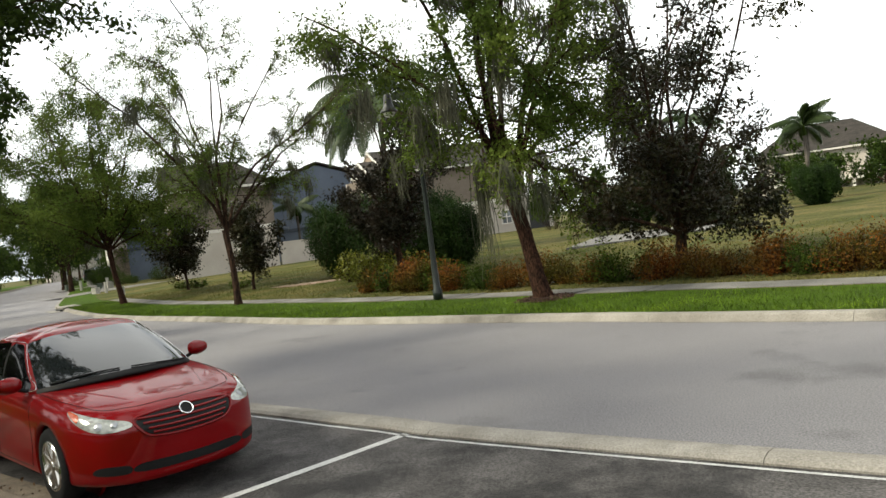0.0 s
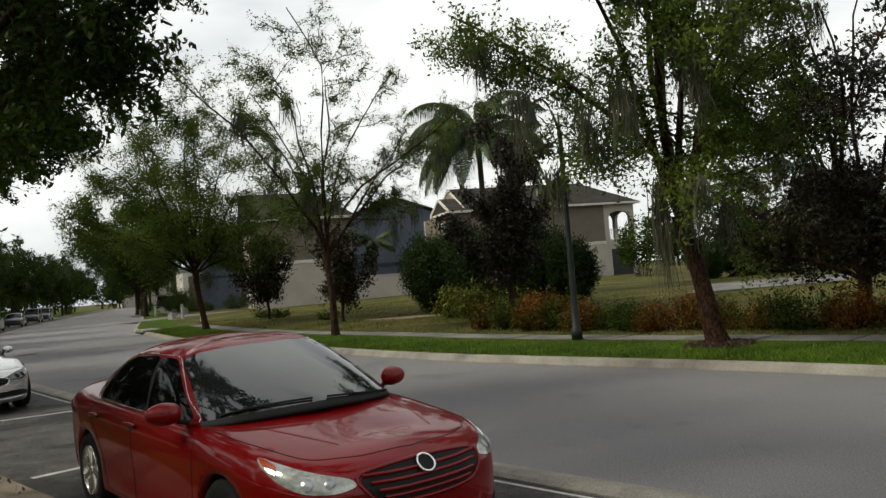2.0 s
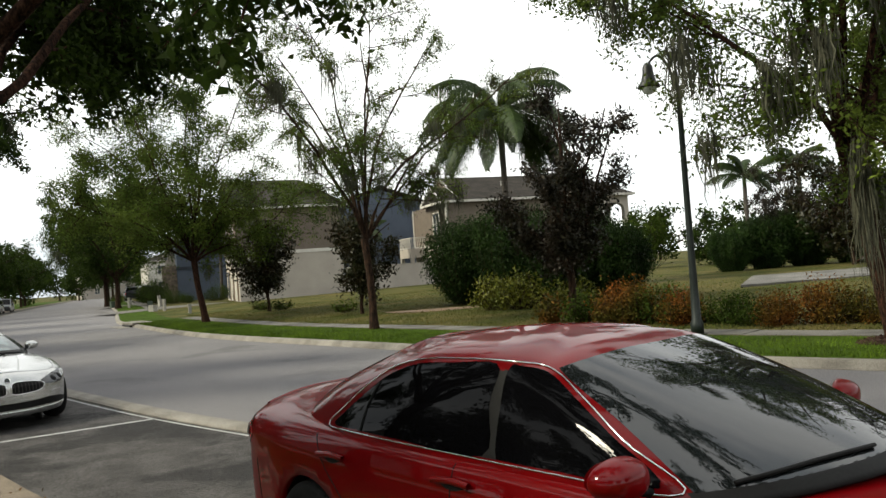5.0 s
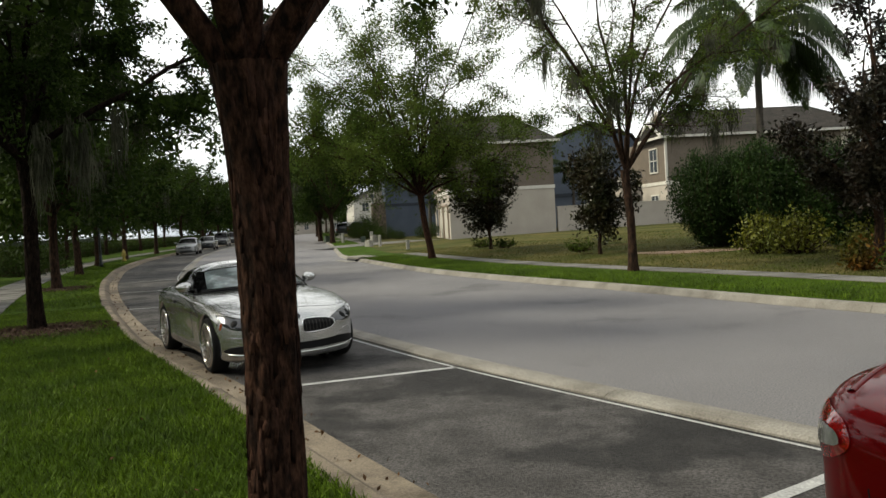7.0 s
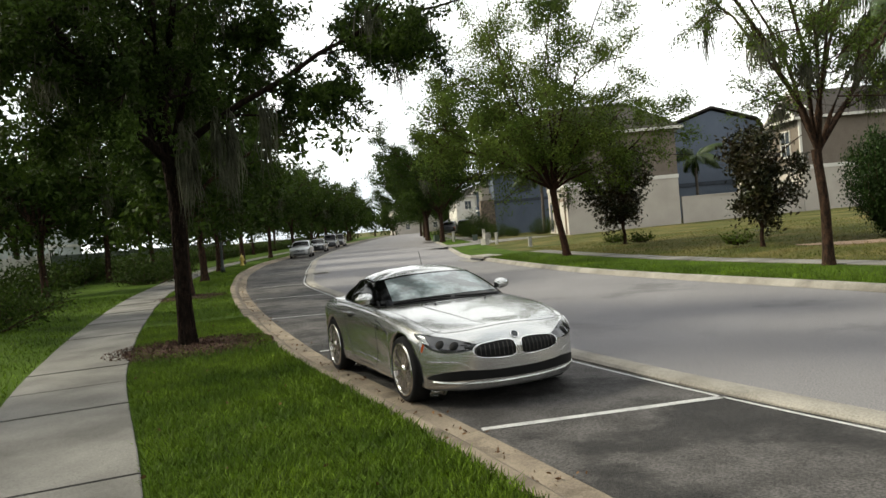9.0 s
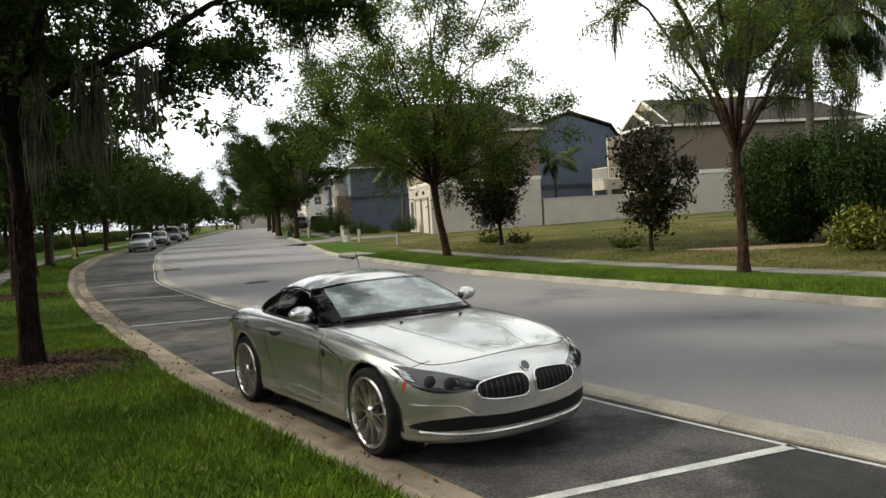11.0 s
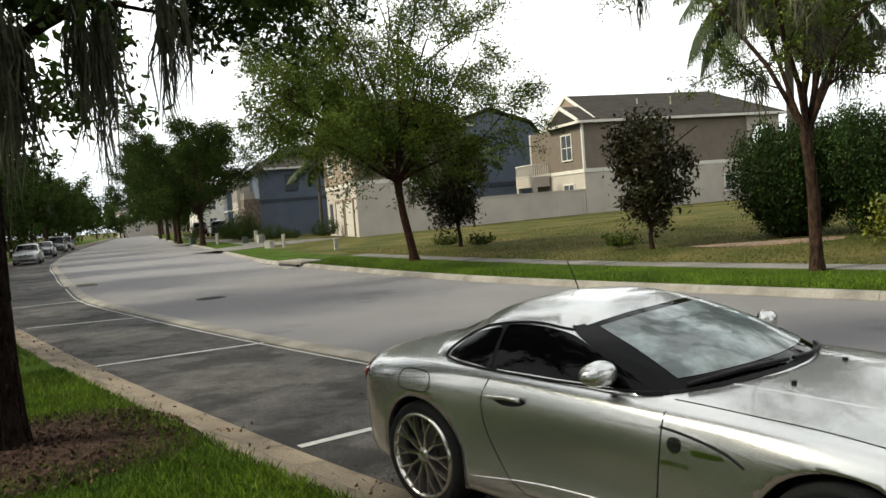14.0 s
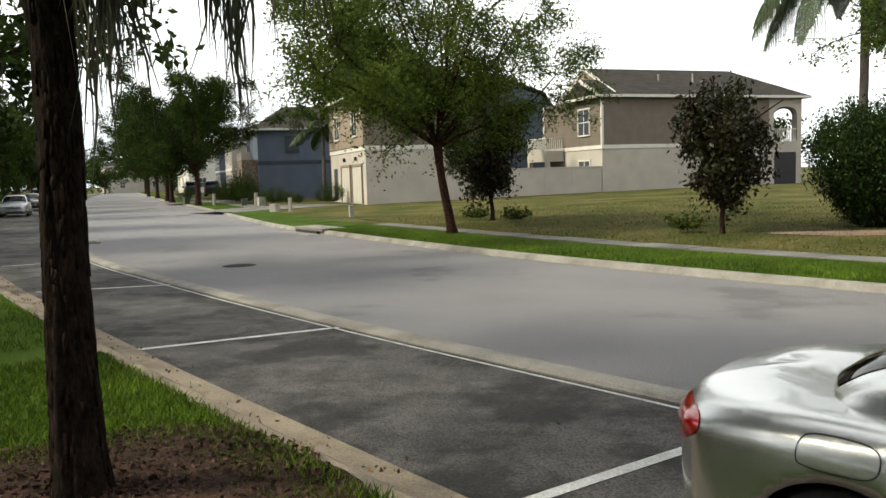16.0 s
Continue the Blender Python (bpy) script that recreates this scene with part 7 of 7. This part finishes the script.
arch_wall(K, "loggia_end", M_STUCCO, 16.72, 17.0, 0.28, 8.6, -0.3, 6.42, "y", [(0.7, 3.0, 3.2, 5.75), (3.5, 5.8, 3.2, 5.75), (6.2, 8.2, 3.2, 5.75)], label="cream loggia wall with arches")
# flat dark sheet on the solid wall, painted as an opening's shade
lower = arch_wall(K, "loggia_shade", M_DARK, 14.5, 16.5, -0.012, 0.0, -0.2, 2.4, "x", [], label="flat dark sheet painted as the shade inside an opening")
box_part("loggia_floor", M_STUCCO, K, 14.0, 16.72, 0.28, 8.6, 2.85, 3.15)
rail_part(K, 14.45, 16.6, 0.08, 0.16, 3.2)
gable_roof(K, 1.6, 17.0, 0, 8.6, 6.5, 2.35, hip0=0.0, hip1=3.6)
gable_roof(K, -0.05, 3.0, 0, 4.6, 6.5, 1.3, over=0.4)
for x0, y0, y1, z, rise in ((-0.06, -0.2, 4.8, 6.5, 1.12), (1.5, 0.2, 8.4, 6.6, 2.1)):
    bm = bmesh.new()
    a = [bm.verts.new((x0 - 0.36 + dx, y, zz)) for dx in (0, 0.06) for y, zz in ((y0, z), (y1, z), ((y0 + y1) / 2, z + rise))]
    bm.faces.new(a[:3][::-1]); bm.faces.new(a[3:])
    for i in range(3):
        bm.faces.new((a[i], a[(i + 1) % 3], a[3 + (i + 1) % 3], a[3 + i]))
    part("gable", bm, M_SHINGLE_W, K, "tan shingled gable")
    for s in (0, 1):
        L = math.hypot((y1 - y0) / 2, rise)
        ang = math.atan2(rise, (y1 - y0) / 2) * (1 if s == 0 else -1)
        bm = bmesh.new()
        add_box(bm, x0 - 0.45, x0 - 0.36, -0.1 if s == 0 else -L, L if s == 0 else 0.1, -0.02, 0.2, m=pose(0, y0 if s == 0 else y1, z, math.degrees(ang), 0, 0))
        part("barge_board", bm, M_WHITE, K)
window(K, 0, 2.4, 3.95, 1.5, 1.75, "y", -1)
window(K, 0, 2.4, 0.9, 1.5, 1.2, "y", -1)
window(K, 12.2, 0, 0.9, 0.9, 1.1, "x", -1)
box_part("porch", M_STUCCO, K, -1.5, -0.06, 5.4, 8.6, 2.2, 3.0)
rail_part(K, -1.5, -1.42, 5.4, 8.6, 3.0)
rail_part(K, -1.4, -0.1, 5.4, 5.48, 3.0)
for i in (5.5, 8.4):
    box_part("porch_post", M_STUCCO, K, -1.5, -1.2, i - 0.15, i + 0.15, -0.3, 2.2)
for x, y in ((6.0, 2.2), (8.5, 1.6)):
    bm = bmesh.new()
    lathe(bm, [(0.05, 0), (0.05, 0.55), (0.07, 0.56), (0.07, 0.62)], 10, Matrix.Translation((x, y, 7.6)))
    part("vent_pipe", bm, M_UTIL, K)

# garden wall from the beige house to the brown one
gw = thing("garden_wall", pose(-27.7, 60.1, 0.4, 0, 0, TURN), "plain cream stucco garden wall", "wall", kind="structure")
box_part("wall", M_STUCCO, gw, 8.0, 16.44, 0.0, 0.22, -0.3, 1.75)
box_part("coping", M_STUCCO, gw, 8.0, 16.44, -0.04, 0.26, 1.75, 1.84)
for i in range(5):
    box_part("pilaster", M_STUCCO, gw, 8.0 + i * 2.05, 8.25 + i * 2.05, -0.02, 0.24, -0.3, 1.72)

# beige house with garage
B = thing("house", pose(-27.7, 60.1, 0.4, 0, 0, TURN), "two-storey cream stucco house with shingled upper floor and garage doors", "house")
box_part("wall", M_STUCCO, B, 0, 7.85, 0, 10.4, -0.3, 3.3, label="cream stucco ground floor")
box_part("wall", M_SIDING, B, 0.04, 7.81, 0.04, 10.36, 3.3, 6.7)
siding(B, 0.02, 7.83, 0.02, 10.38, 3.45, 6.6, M_SIDING)
box_part("trim_band", M_WHITE, B, -0.05, 7.9, -0.05, 10.45, 3.2, 3.45)
bm = bmesh.new()
add_box(bm, -0.1, 0.0, 0.1, 10.3, 3.5, 6.6)
part("shingle_front", bm, M_SHINGLE_W, B, "tan shingles on the upper front")
gable_roof(B, 0, 7.85, 0, 10.4, 6.75, 2.6, hip0=0.0, hip1=2.5)
for y in (1.0, 4.2):
    dr = box_part("garage_door", M_DOOR, B, -0.04, 0.02, y, y + 2.5, -0.1, 2.25, label="cream panelled garage door")
    for r in range(4):
        for c in range(4):
            box_part("door_panel", M_DOOR, dr, -0.06, -0.04, y + 0.08 + c * 0.6, y + 0.6 + c * 0.6, 0.0 + r * 0.55, 0.47 + r * 0.55)
    for a, b, z0, z1 in ((y - 0.15, y, -0.1, 2.4), (y + 2.5, y + 2.65, -0.1, 2.4), (y - 0.15, y + 2.65, 2.25, 2.4)):
        box_part("door_frame", M_SHINGLE_W, dr, -0.1, 0.0, a, b, z0, z1)
    box_part("lamp", M_IRON, B, -0.2, -0.05, y + 1.15, y + 1.35, 2.6, 2.85, 0.02, "small black wall lamp")
for y in (2.2, 7.4):
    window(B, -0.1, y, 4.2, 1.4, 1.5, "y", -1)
box_part("door", M_NAVY, B, -0.03, 0.02, 8.2, 9.3, 0, 2.2)

# blue gambrel house behind the wall
G = thing("house", pose(-25.4, 75.6, 0.5, 0, 0, TURN), "grey-blue house with a gambrel gable", "house")
bm = bmesh.new()
prof = ((0, -0.5), (10, -0.5), (10, 5.9), (8.7, 7.7), (5.0, 8.9), (1.3, 7.7), (0, 5.9))
f0 = [bm.verts.new((x, 0, z)) for x, z in prof]
f1 = [bm.verts.new((x, 14, z)) for x, z in prof]
bm.faces.new(f0); bm.faces.new(f1[::-1])
for i in range(7):
    bm.faces.new((f0[i], f1[i], f1[(i + 1) % 7], f0[(i + 1) % 7]))
part("wall", bm, M_BLUE, G, "grey-blue stucco")
bm = bmesh.new()
rp = ((10.25, 5.75), (8.8, 7.85), (5.0, 9.1), (1.2, 7.85), (-0.25, 5.75))
outer = [[bm.verts.new((x, y, z + dz)) for x, z in rp] for y in (-0.25, 14.25) for dz in (0, 0.18)]
for i in range(4):
    bm.faces.new((outer[1][i], outer[1][i + 1], outer[3][i + 1], outer[3][i]))
    bm.faces.new((outer[0][i + 1], outer[0][i], outer[2][i], outer[2][i + 1]))
    bm.faces.new((outer[0][i], outer[0][i + 1], outer[1][i + 1], outer[1][i]))
    bm.faces.new((outer[2][i + 1], outer[2][i], outer[3][i], outer[3][i + 1]))
part("roof", bm, M_ROOF, G, "dark gambrel roof")
box_part("trim_band", M_NAVY, G, -0.05, 10.05, -0.06, 0, 2.6, 2.95)
box_part("bay", M_BLUE, G, 10.0, 12.2, 2.0, 7.0, -0.5, 6.2)
gable_roof(G, 10.0, 12.2, 2.0, 7.0, 6.2, 0.9, hip0=0.3, hip1=1.2)
window(G, 12.2, 4.5, 3.6, 1.4, 1.5, "y", 1, trim=M_NAVY)
box_part("balcony", M_NAVY, G, 10.0, 12.6, 0.6, 2.0, 2.7, 2.9)
box_part("chimney_gable", M_BLUE, G, -2.2, 0, 3, 9, -0.5, 6.4)
gable_roof(G, -2.2, 0, 3, 9, 6.4, 1.3, along="x", hip0=0.8)

# blue house with stone entry
L = thing("house", pose(-42.5, 79.0, 0.4, 0, 0, TURN), "blue stucco house with a stone-faced arched entry", "house")
box_part("wall", M_BLUE, L, 0, 14, 0, 9, -0.4, 6.0)
box_part("trim_band", M_NAVY, L, -0.05, 14.05, -0.05, 9.05, 2.95, 3.25)
gable_roof(L, 0, 14, 0, 9, 6.05, 2.3, hip0=3.5, hip1=3.5)
arch_wall(L, "stone_entry", M_STONE, -1.4, -0.02, 0.4, 4.6, -0.4, 3.4, "y", [(1.3, 2.9, 0.0, 2.6)], spring=0.6, label="stacked stone entry with arch")
box_part("door", M_NAVY, L, -1.0, -0.9, 1.3, 2.9, 0.0, 2.6)
arch_wall(L, "cream_entry", M_STUCCO, -1.0, -0.02, 4.6, 9.0, -0.4, 4.2, "y", [(5.4, 6.4, 0.6, 2.6), (7.0, 8.0, 0.6, 2.6)], spring=0.5, label="cream stucco with arched windows")
box_part("window", M_GLASS, L, -0.8, -0.7, 5.2, 8.2, 0.5, 2.7)
box_part("side_gate", M_GREENBOX, L, 8.5, 10.5, -0.1, -0.03, -0.2, 1.9, label="dark green side gate")
for x in (3, 8):
    window(L, x, 0, 4.0, 1.0, 1.3, "x", -1, trim=M_NAVY)

# more houses up the street and far off over the lawn
def plain_house(x, y, turn, w, d, h, wall, label, z=0.4, rise=2.4):
    H = thing("house", pose(x, y, z, 0, 0, turn), label, "house")
    box_part("wall", wall, H, 0, w, 0, d, -0.5, h)
    box_part("trim_band", M_WHITE, H, -0.04, w + 0.04, -0.04, d + 0.04, h * 0.48, h * 0.48 + 0.22)
    gable_roof(H, 0, w, 0, d, h + 0.03, rise, hip0=d * 0.4, hip1=d * 0.4)
    for k in range(3):
        for zz in (0.9, h * 0.48 + 0.9):
            window(H, w * (k + 0.5) / 3, 0, zz, 1.2, 1.5, "x", -1)
            window(H, 0, d * (k + 0.5) / 3, zz, 1.0, 1.5, "y", -1)
    return H


plain_house(-54, 99, TURN, 14, 9, 6.0, M_STUCCO, "cream stucco two-storey house up the street")
plain_house(-63, 115, TURN, 14, 9, 6.0, M_BLUE, "pale blue two-storey house up the street")
far_h = plain_house(-82, 143, TURN + 6, 14, 14, 6.4, M_WHITE, "white house where the street bends")
far_i = plain_house(-134, 200, 40, 24, 12, 6.4, M_STUCCO, "tan house that ends the view up the street")
R1 = plain_house(24.5, 95, -18, 14, 11, 6.2, M_STUCCO, "cream two-storey house with brown hipped roof across the lawn", -1.4, 3.2)
for k in range(3):
    rail_part(R1, 1 + k * 4, 4 + k * 4, -1.6, -1.5, 3.0)
box_part("balcony", M_WHITE, R1, 0.6, 12.6, -1.7, -0.02, 2.7, 3.0)
for k in range(5):
    box_part("porch_post", M_WHITE, R1, 0.7 + k * 2.85, 1.0 + k * 2.85, -1.65, -1.35, -0.5, 2.7)
plain_house(41, 86, -24, 13, 11, 6.2, M_SIDING, "tan two-storey house with red-brown roof across the lawn", -1.0, 3.0)
W = plain_house(-40, 12, 130, 62, 12, 5.4, M_WHITE_SHADED, "long white building behind the near trees, greyed for shade", 0.2, 2.2)

# white panelled fence before the long building
fence = thing("fence", pose(-35.5, 18.5, 0.2, 0, 0, 130), "white vinyl panel fence behind low hedges", "fence")
for i in range(12):
    box_part("fence_post", M_WHITE, fence, i * 2.0 - 0.07, i * 2.0 + 0.07, -0.07, 0.07, 0, 1.9, 0.01)
    if i < 11:
        box_part("fence_panel", M_WHITE, fence, i * 2.0 + 0.07, i * 2.0 + 1.93, -0.02, 0.02, 0.05, 1.75)

# green mesh fence far along the pavement
green = thing("fence", pose(-52.5, 37.5, 0.18, 0, 0, 124), "dark green mesh fence behind the oaks", "fence")
for i in range(22):
    box_part("fence_post", M_IRON, green, i * 2.5 - 0.03, i * 2.5 + 0.03, -0.03, 0.03, 0, 1.8)
    if i < 21:
        box_part("fence_panel", M_GREENBOX, green, i * 2.5 + 0.03, i * 2.5 + 2.47, -0.01, 0.01, 0.05, 1.75)

# driveways
for a, b, w in (((-31.6, 63.6), (-36.6, 57.0), 3.2), ((-46.6, 83.0), (-51.6, 79.5), 2.4)):
    a, b = np.array(a), np.array(b)
    t = (b - a) / np.linalg.norm(b - a)
    side = np.array([-t[1], t[0]]) * w
    v, f = [], []
    for i in range(9):
        p = a + (b - a) * i / 8
        for q in (p - side, p + side):
            v.append((q[0], q[1], lawn_z(q[0], q[1]) + 0.03))
    f = [(2 * i, 2 * i + 1, 2 * i + 3, 2 * i + 2) for i in range(8)]
    tagged(mesh_of("driveway", v, f, M_WALK), "pale concrete driveway", "driveway", kind="structure")
slab = mesh_of("path_slab", [(2, 32, 0.42), (7.6, 33.5, 0.42), (9.5, 38.5, 0.5), (3.5, 37.5, 0.5), (2, 32, 0.1), (7.6, 33.5, 0.1), (9.5, 38.5, 0.1), (3.5, 37.5, 0.1)],
               [(0, 1, 2, 3), (0, 4, 5, 1), (1, 5, 6, 2), (2, 6, 7, 3), (3, 7, 4, 0)], M_WALK)
tagged(slab, "pale concrete slab set in the lawn", "slab", kind="structure")
soil = thing("soil_patch", pose(-7.6, 32.6, lawn_z(-7.6, 32.6) - 0.03), "bare reddish soil at the foot of the shrubs", "soil", kind="structure")
k = np.linspace(0, 2 * math.pi, 30, endpoint=False)
mesh_of("soil", np.vstack([[[0, 0, 0.07]], np.stack([2.4 * np.cos(k) * (1 + 0.2 * np.sin(3 * k)), 1.0 * np.sin(k) * (1 + 0.2 * np.cos(2 * k)), 0 * k + 0.02], 1)]), [(0, 1 + i, 1 + (i + 1) % 30) for i in range(30)], M_PINK, soil)

# ---- street furniture ----
lamp = thing("street_lamp", pose(-1.17, 19.4, 0.16, 0, 0, 210), "dark metal street lamp with a hooked arm and bell-shaped head", "street lamp")
bm = bmesh.new()
lathe(bm, [(0.115, 0), (0.115, 0.22), (0.085, 0.28), (0.07, 0.9), (0.058, 2.0), (0.048, 4.25), (0.062, 4.27), (0.062, 4.36), (0.03, 4.4), (0.015, 4.75), (0.0, 4.8)], 16)
part("pole", bm, M_POLE, lamp, smooth=True)
arm = Heap()
k = np.linspace(0, 1, 14)
arm.tube(np.stack([0.62 * k ** 1.2, 0 * k, 4.3 + 0.75 * np.sin(k * 2.3)], 1), np.linspace(0.03, 0.022, 14), 8)
arm.build("arm", M_POLE, lamp, smooth=True)
brace = Heap()
brace.tube(np.stack([0.05 + 0.42 * k, 0 * k, 4.0 + 0.7 * k + 0.12 * np.sin(k * 3.1)], 1), np.full(14, 0.012), 6)
brace.build("scroll", M_POLE, lamp, smooth=True)
bm = bmesh.new()
lathe(bm, [(0.03, 0.42), (0.06, 0.4), (0.09, 0.34), (0.1, 0.22), (0.13, 0.1), (0.2, 0.0), (0.2, -0.03)][::-1], 20, Matrix.Translation((0.62, 0, 4.5)))
part("head", bm, M_IRON, lamp, "black bell-shaped lamp head", smooth=True)
bm = bmesh.new()
lathe(bm, [(0.02, -0.14), (0.1, -0.11), (0.14, -0.04), (0.14, 0.0)], 16, Matrix.Translation((0.62, 0, 4.49)))
part("globe", bm, M_FROST, lamp, "frosted glass", smooth=True)
far_lamp = copy_thing(lamp, pose(-40.6, 39.8, 0.15, 0, 0, 20))
tagged(far_lamp, "street lamp among the kerbside oaks")

manhole = thing("manhole_cover", pose(-22.27, 28.95, 0.0), "dark iron manhole cover in the street", "manhole cover")
bm = bmesh.new()
lathe(bm, [(0.38, -0.05), (0.38, 0.003), (0.36, 0.006), (0.0, 0.006)], 28)
part("cover", bm, M_TYRE, manhole)
bm = bmesh.new()
lathe(bm, [(0.41, -0.05), (0.41, 0.002), (0.385, 0.003), (0.384, -0.05)], 28)
part("ring", bm, M_CONC, manhole)

inlet = thing("storm_inlet", pose(-24.3, 39.4, 0.0, 0, 0, 131), "concrete storm drain inlet with a dark slot in the far kerb", "storm drain")
box_part("apron", M_CONC, inlet, -1.5, 1.5, 0.1, 0.6, -0.1, 0.014, 0.01)
# solid dark box, its colour standing for the shade in the slot
box_part("slot", M_DARK, inlet, -1.0, 1.0, -0.02, 0.1, 0.0, 0.09)
box_part("lid", M_CONC, inlet, -1.3, 1.3, -0.9, 0.03, 0.09, 0.19, 0.015)
nose = thing("gutter_nose", pose(-30.4, 36.1, 0.0, 0, 0, 128), "concrete gutter nose where the parking lane narrows", "kerb", kind="structure")
box_part("pad", M_CONC, nose, -0.2, 1.6, -0.1, 1.0, -0.1, 0.05, 0.02)
box_part("grate", M_DARK, nose, -0.1, 0.5, 0.0, 0.6, 0.05, 0.056)

def utility(x, y, w, h, mat, label, name="utility_box"):
    u = thing(name, pose(x, y, lawn_z(x, y) - 0.02, 0, 0, TURN + x * 7), label, "utility box")
    box_part("cabinet", mat, u, -w / 2, w / 2, -w / 2, w / 2, 0, h, 0.02)
    box_part("lid", mat, u, -w / 2 - 0.015, w / 2 + 0.015, -w / 2 - 0.015, w / 2 + 0.015, h, h + 0.04, 0.01)


for x, y, w, h, mat in ((-31.5, 54.5, 0.42, 0.42, M_UTIL), (-30.4, 54.0, 0.16, 0.75, M_UTIL), (-24.8, 46.6, 0.18, 0.5, M_UTIL), (-38.5, 66.5, 0.42, 0.5, M_GREENBOX),
                        (-37.3, 65.8, 0.22, 0.9, M_UTIL), (-36.6, 65.0, 0.5, 0.6, M_UTIL), (-42.5, 70.0, 0.2, 0.9, M_UTIL), (-48.4, 77, 0.5, 0.6, M_GREENBOX)):
    utility(x, y, w, h, mat, "weathered green utility cabinet on the lawn" if mat is M_GREENBOX else "small pale utility pedestal on the lawn")
hyd = thing("fire_hydrant", pose(-47.5, 48.5, 0.14), "yellowish fire hydrant beside the kerb", "fire hydrant")
bm = bmesh.new()
lathe(bm, [(0.16, 0), (0.16, 0.05), (0.1, 0.07), (0.1, 0.5), (0.14, 0.52), (0.14, 0.56), (0.11, 0.66), (0.03, 0.74), (0.03, 0.8)], 14)
part("barrel", bm, M_HYD, hyd)
for a in (0, 90, 180):
    bm = bmesh.new()
    lathe(bm, [(0.05, 0), (0.05, 0.16), (0.06, 0.17), (0.06, 0.2)], 10, pose(0, 0, 0.42, 90, 0, a))
    part("nozzle", bm, M_HYD, hyd)
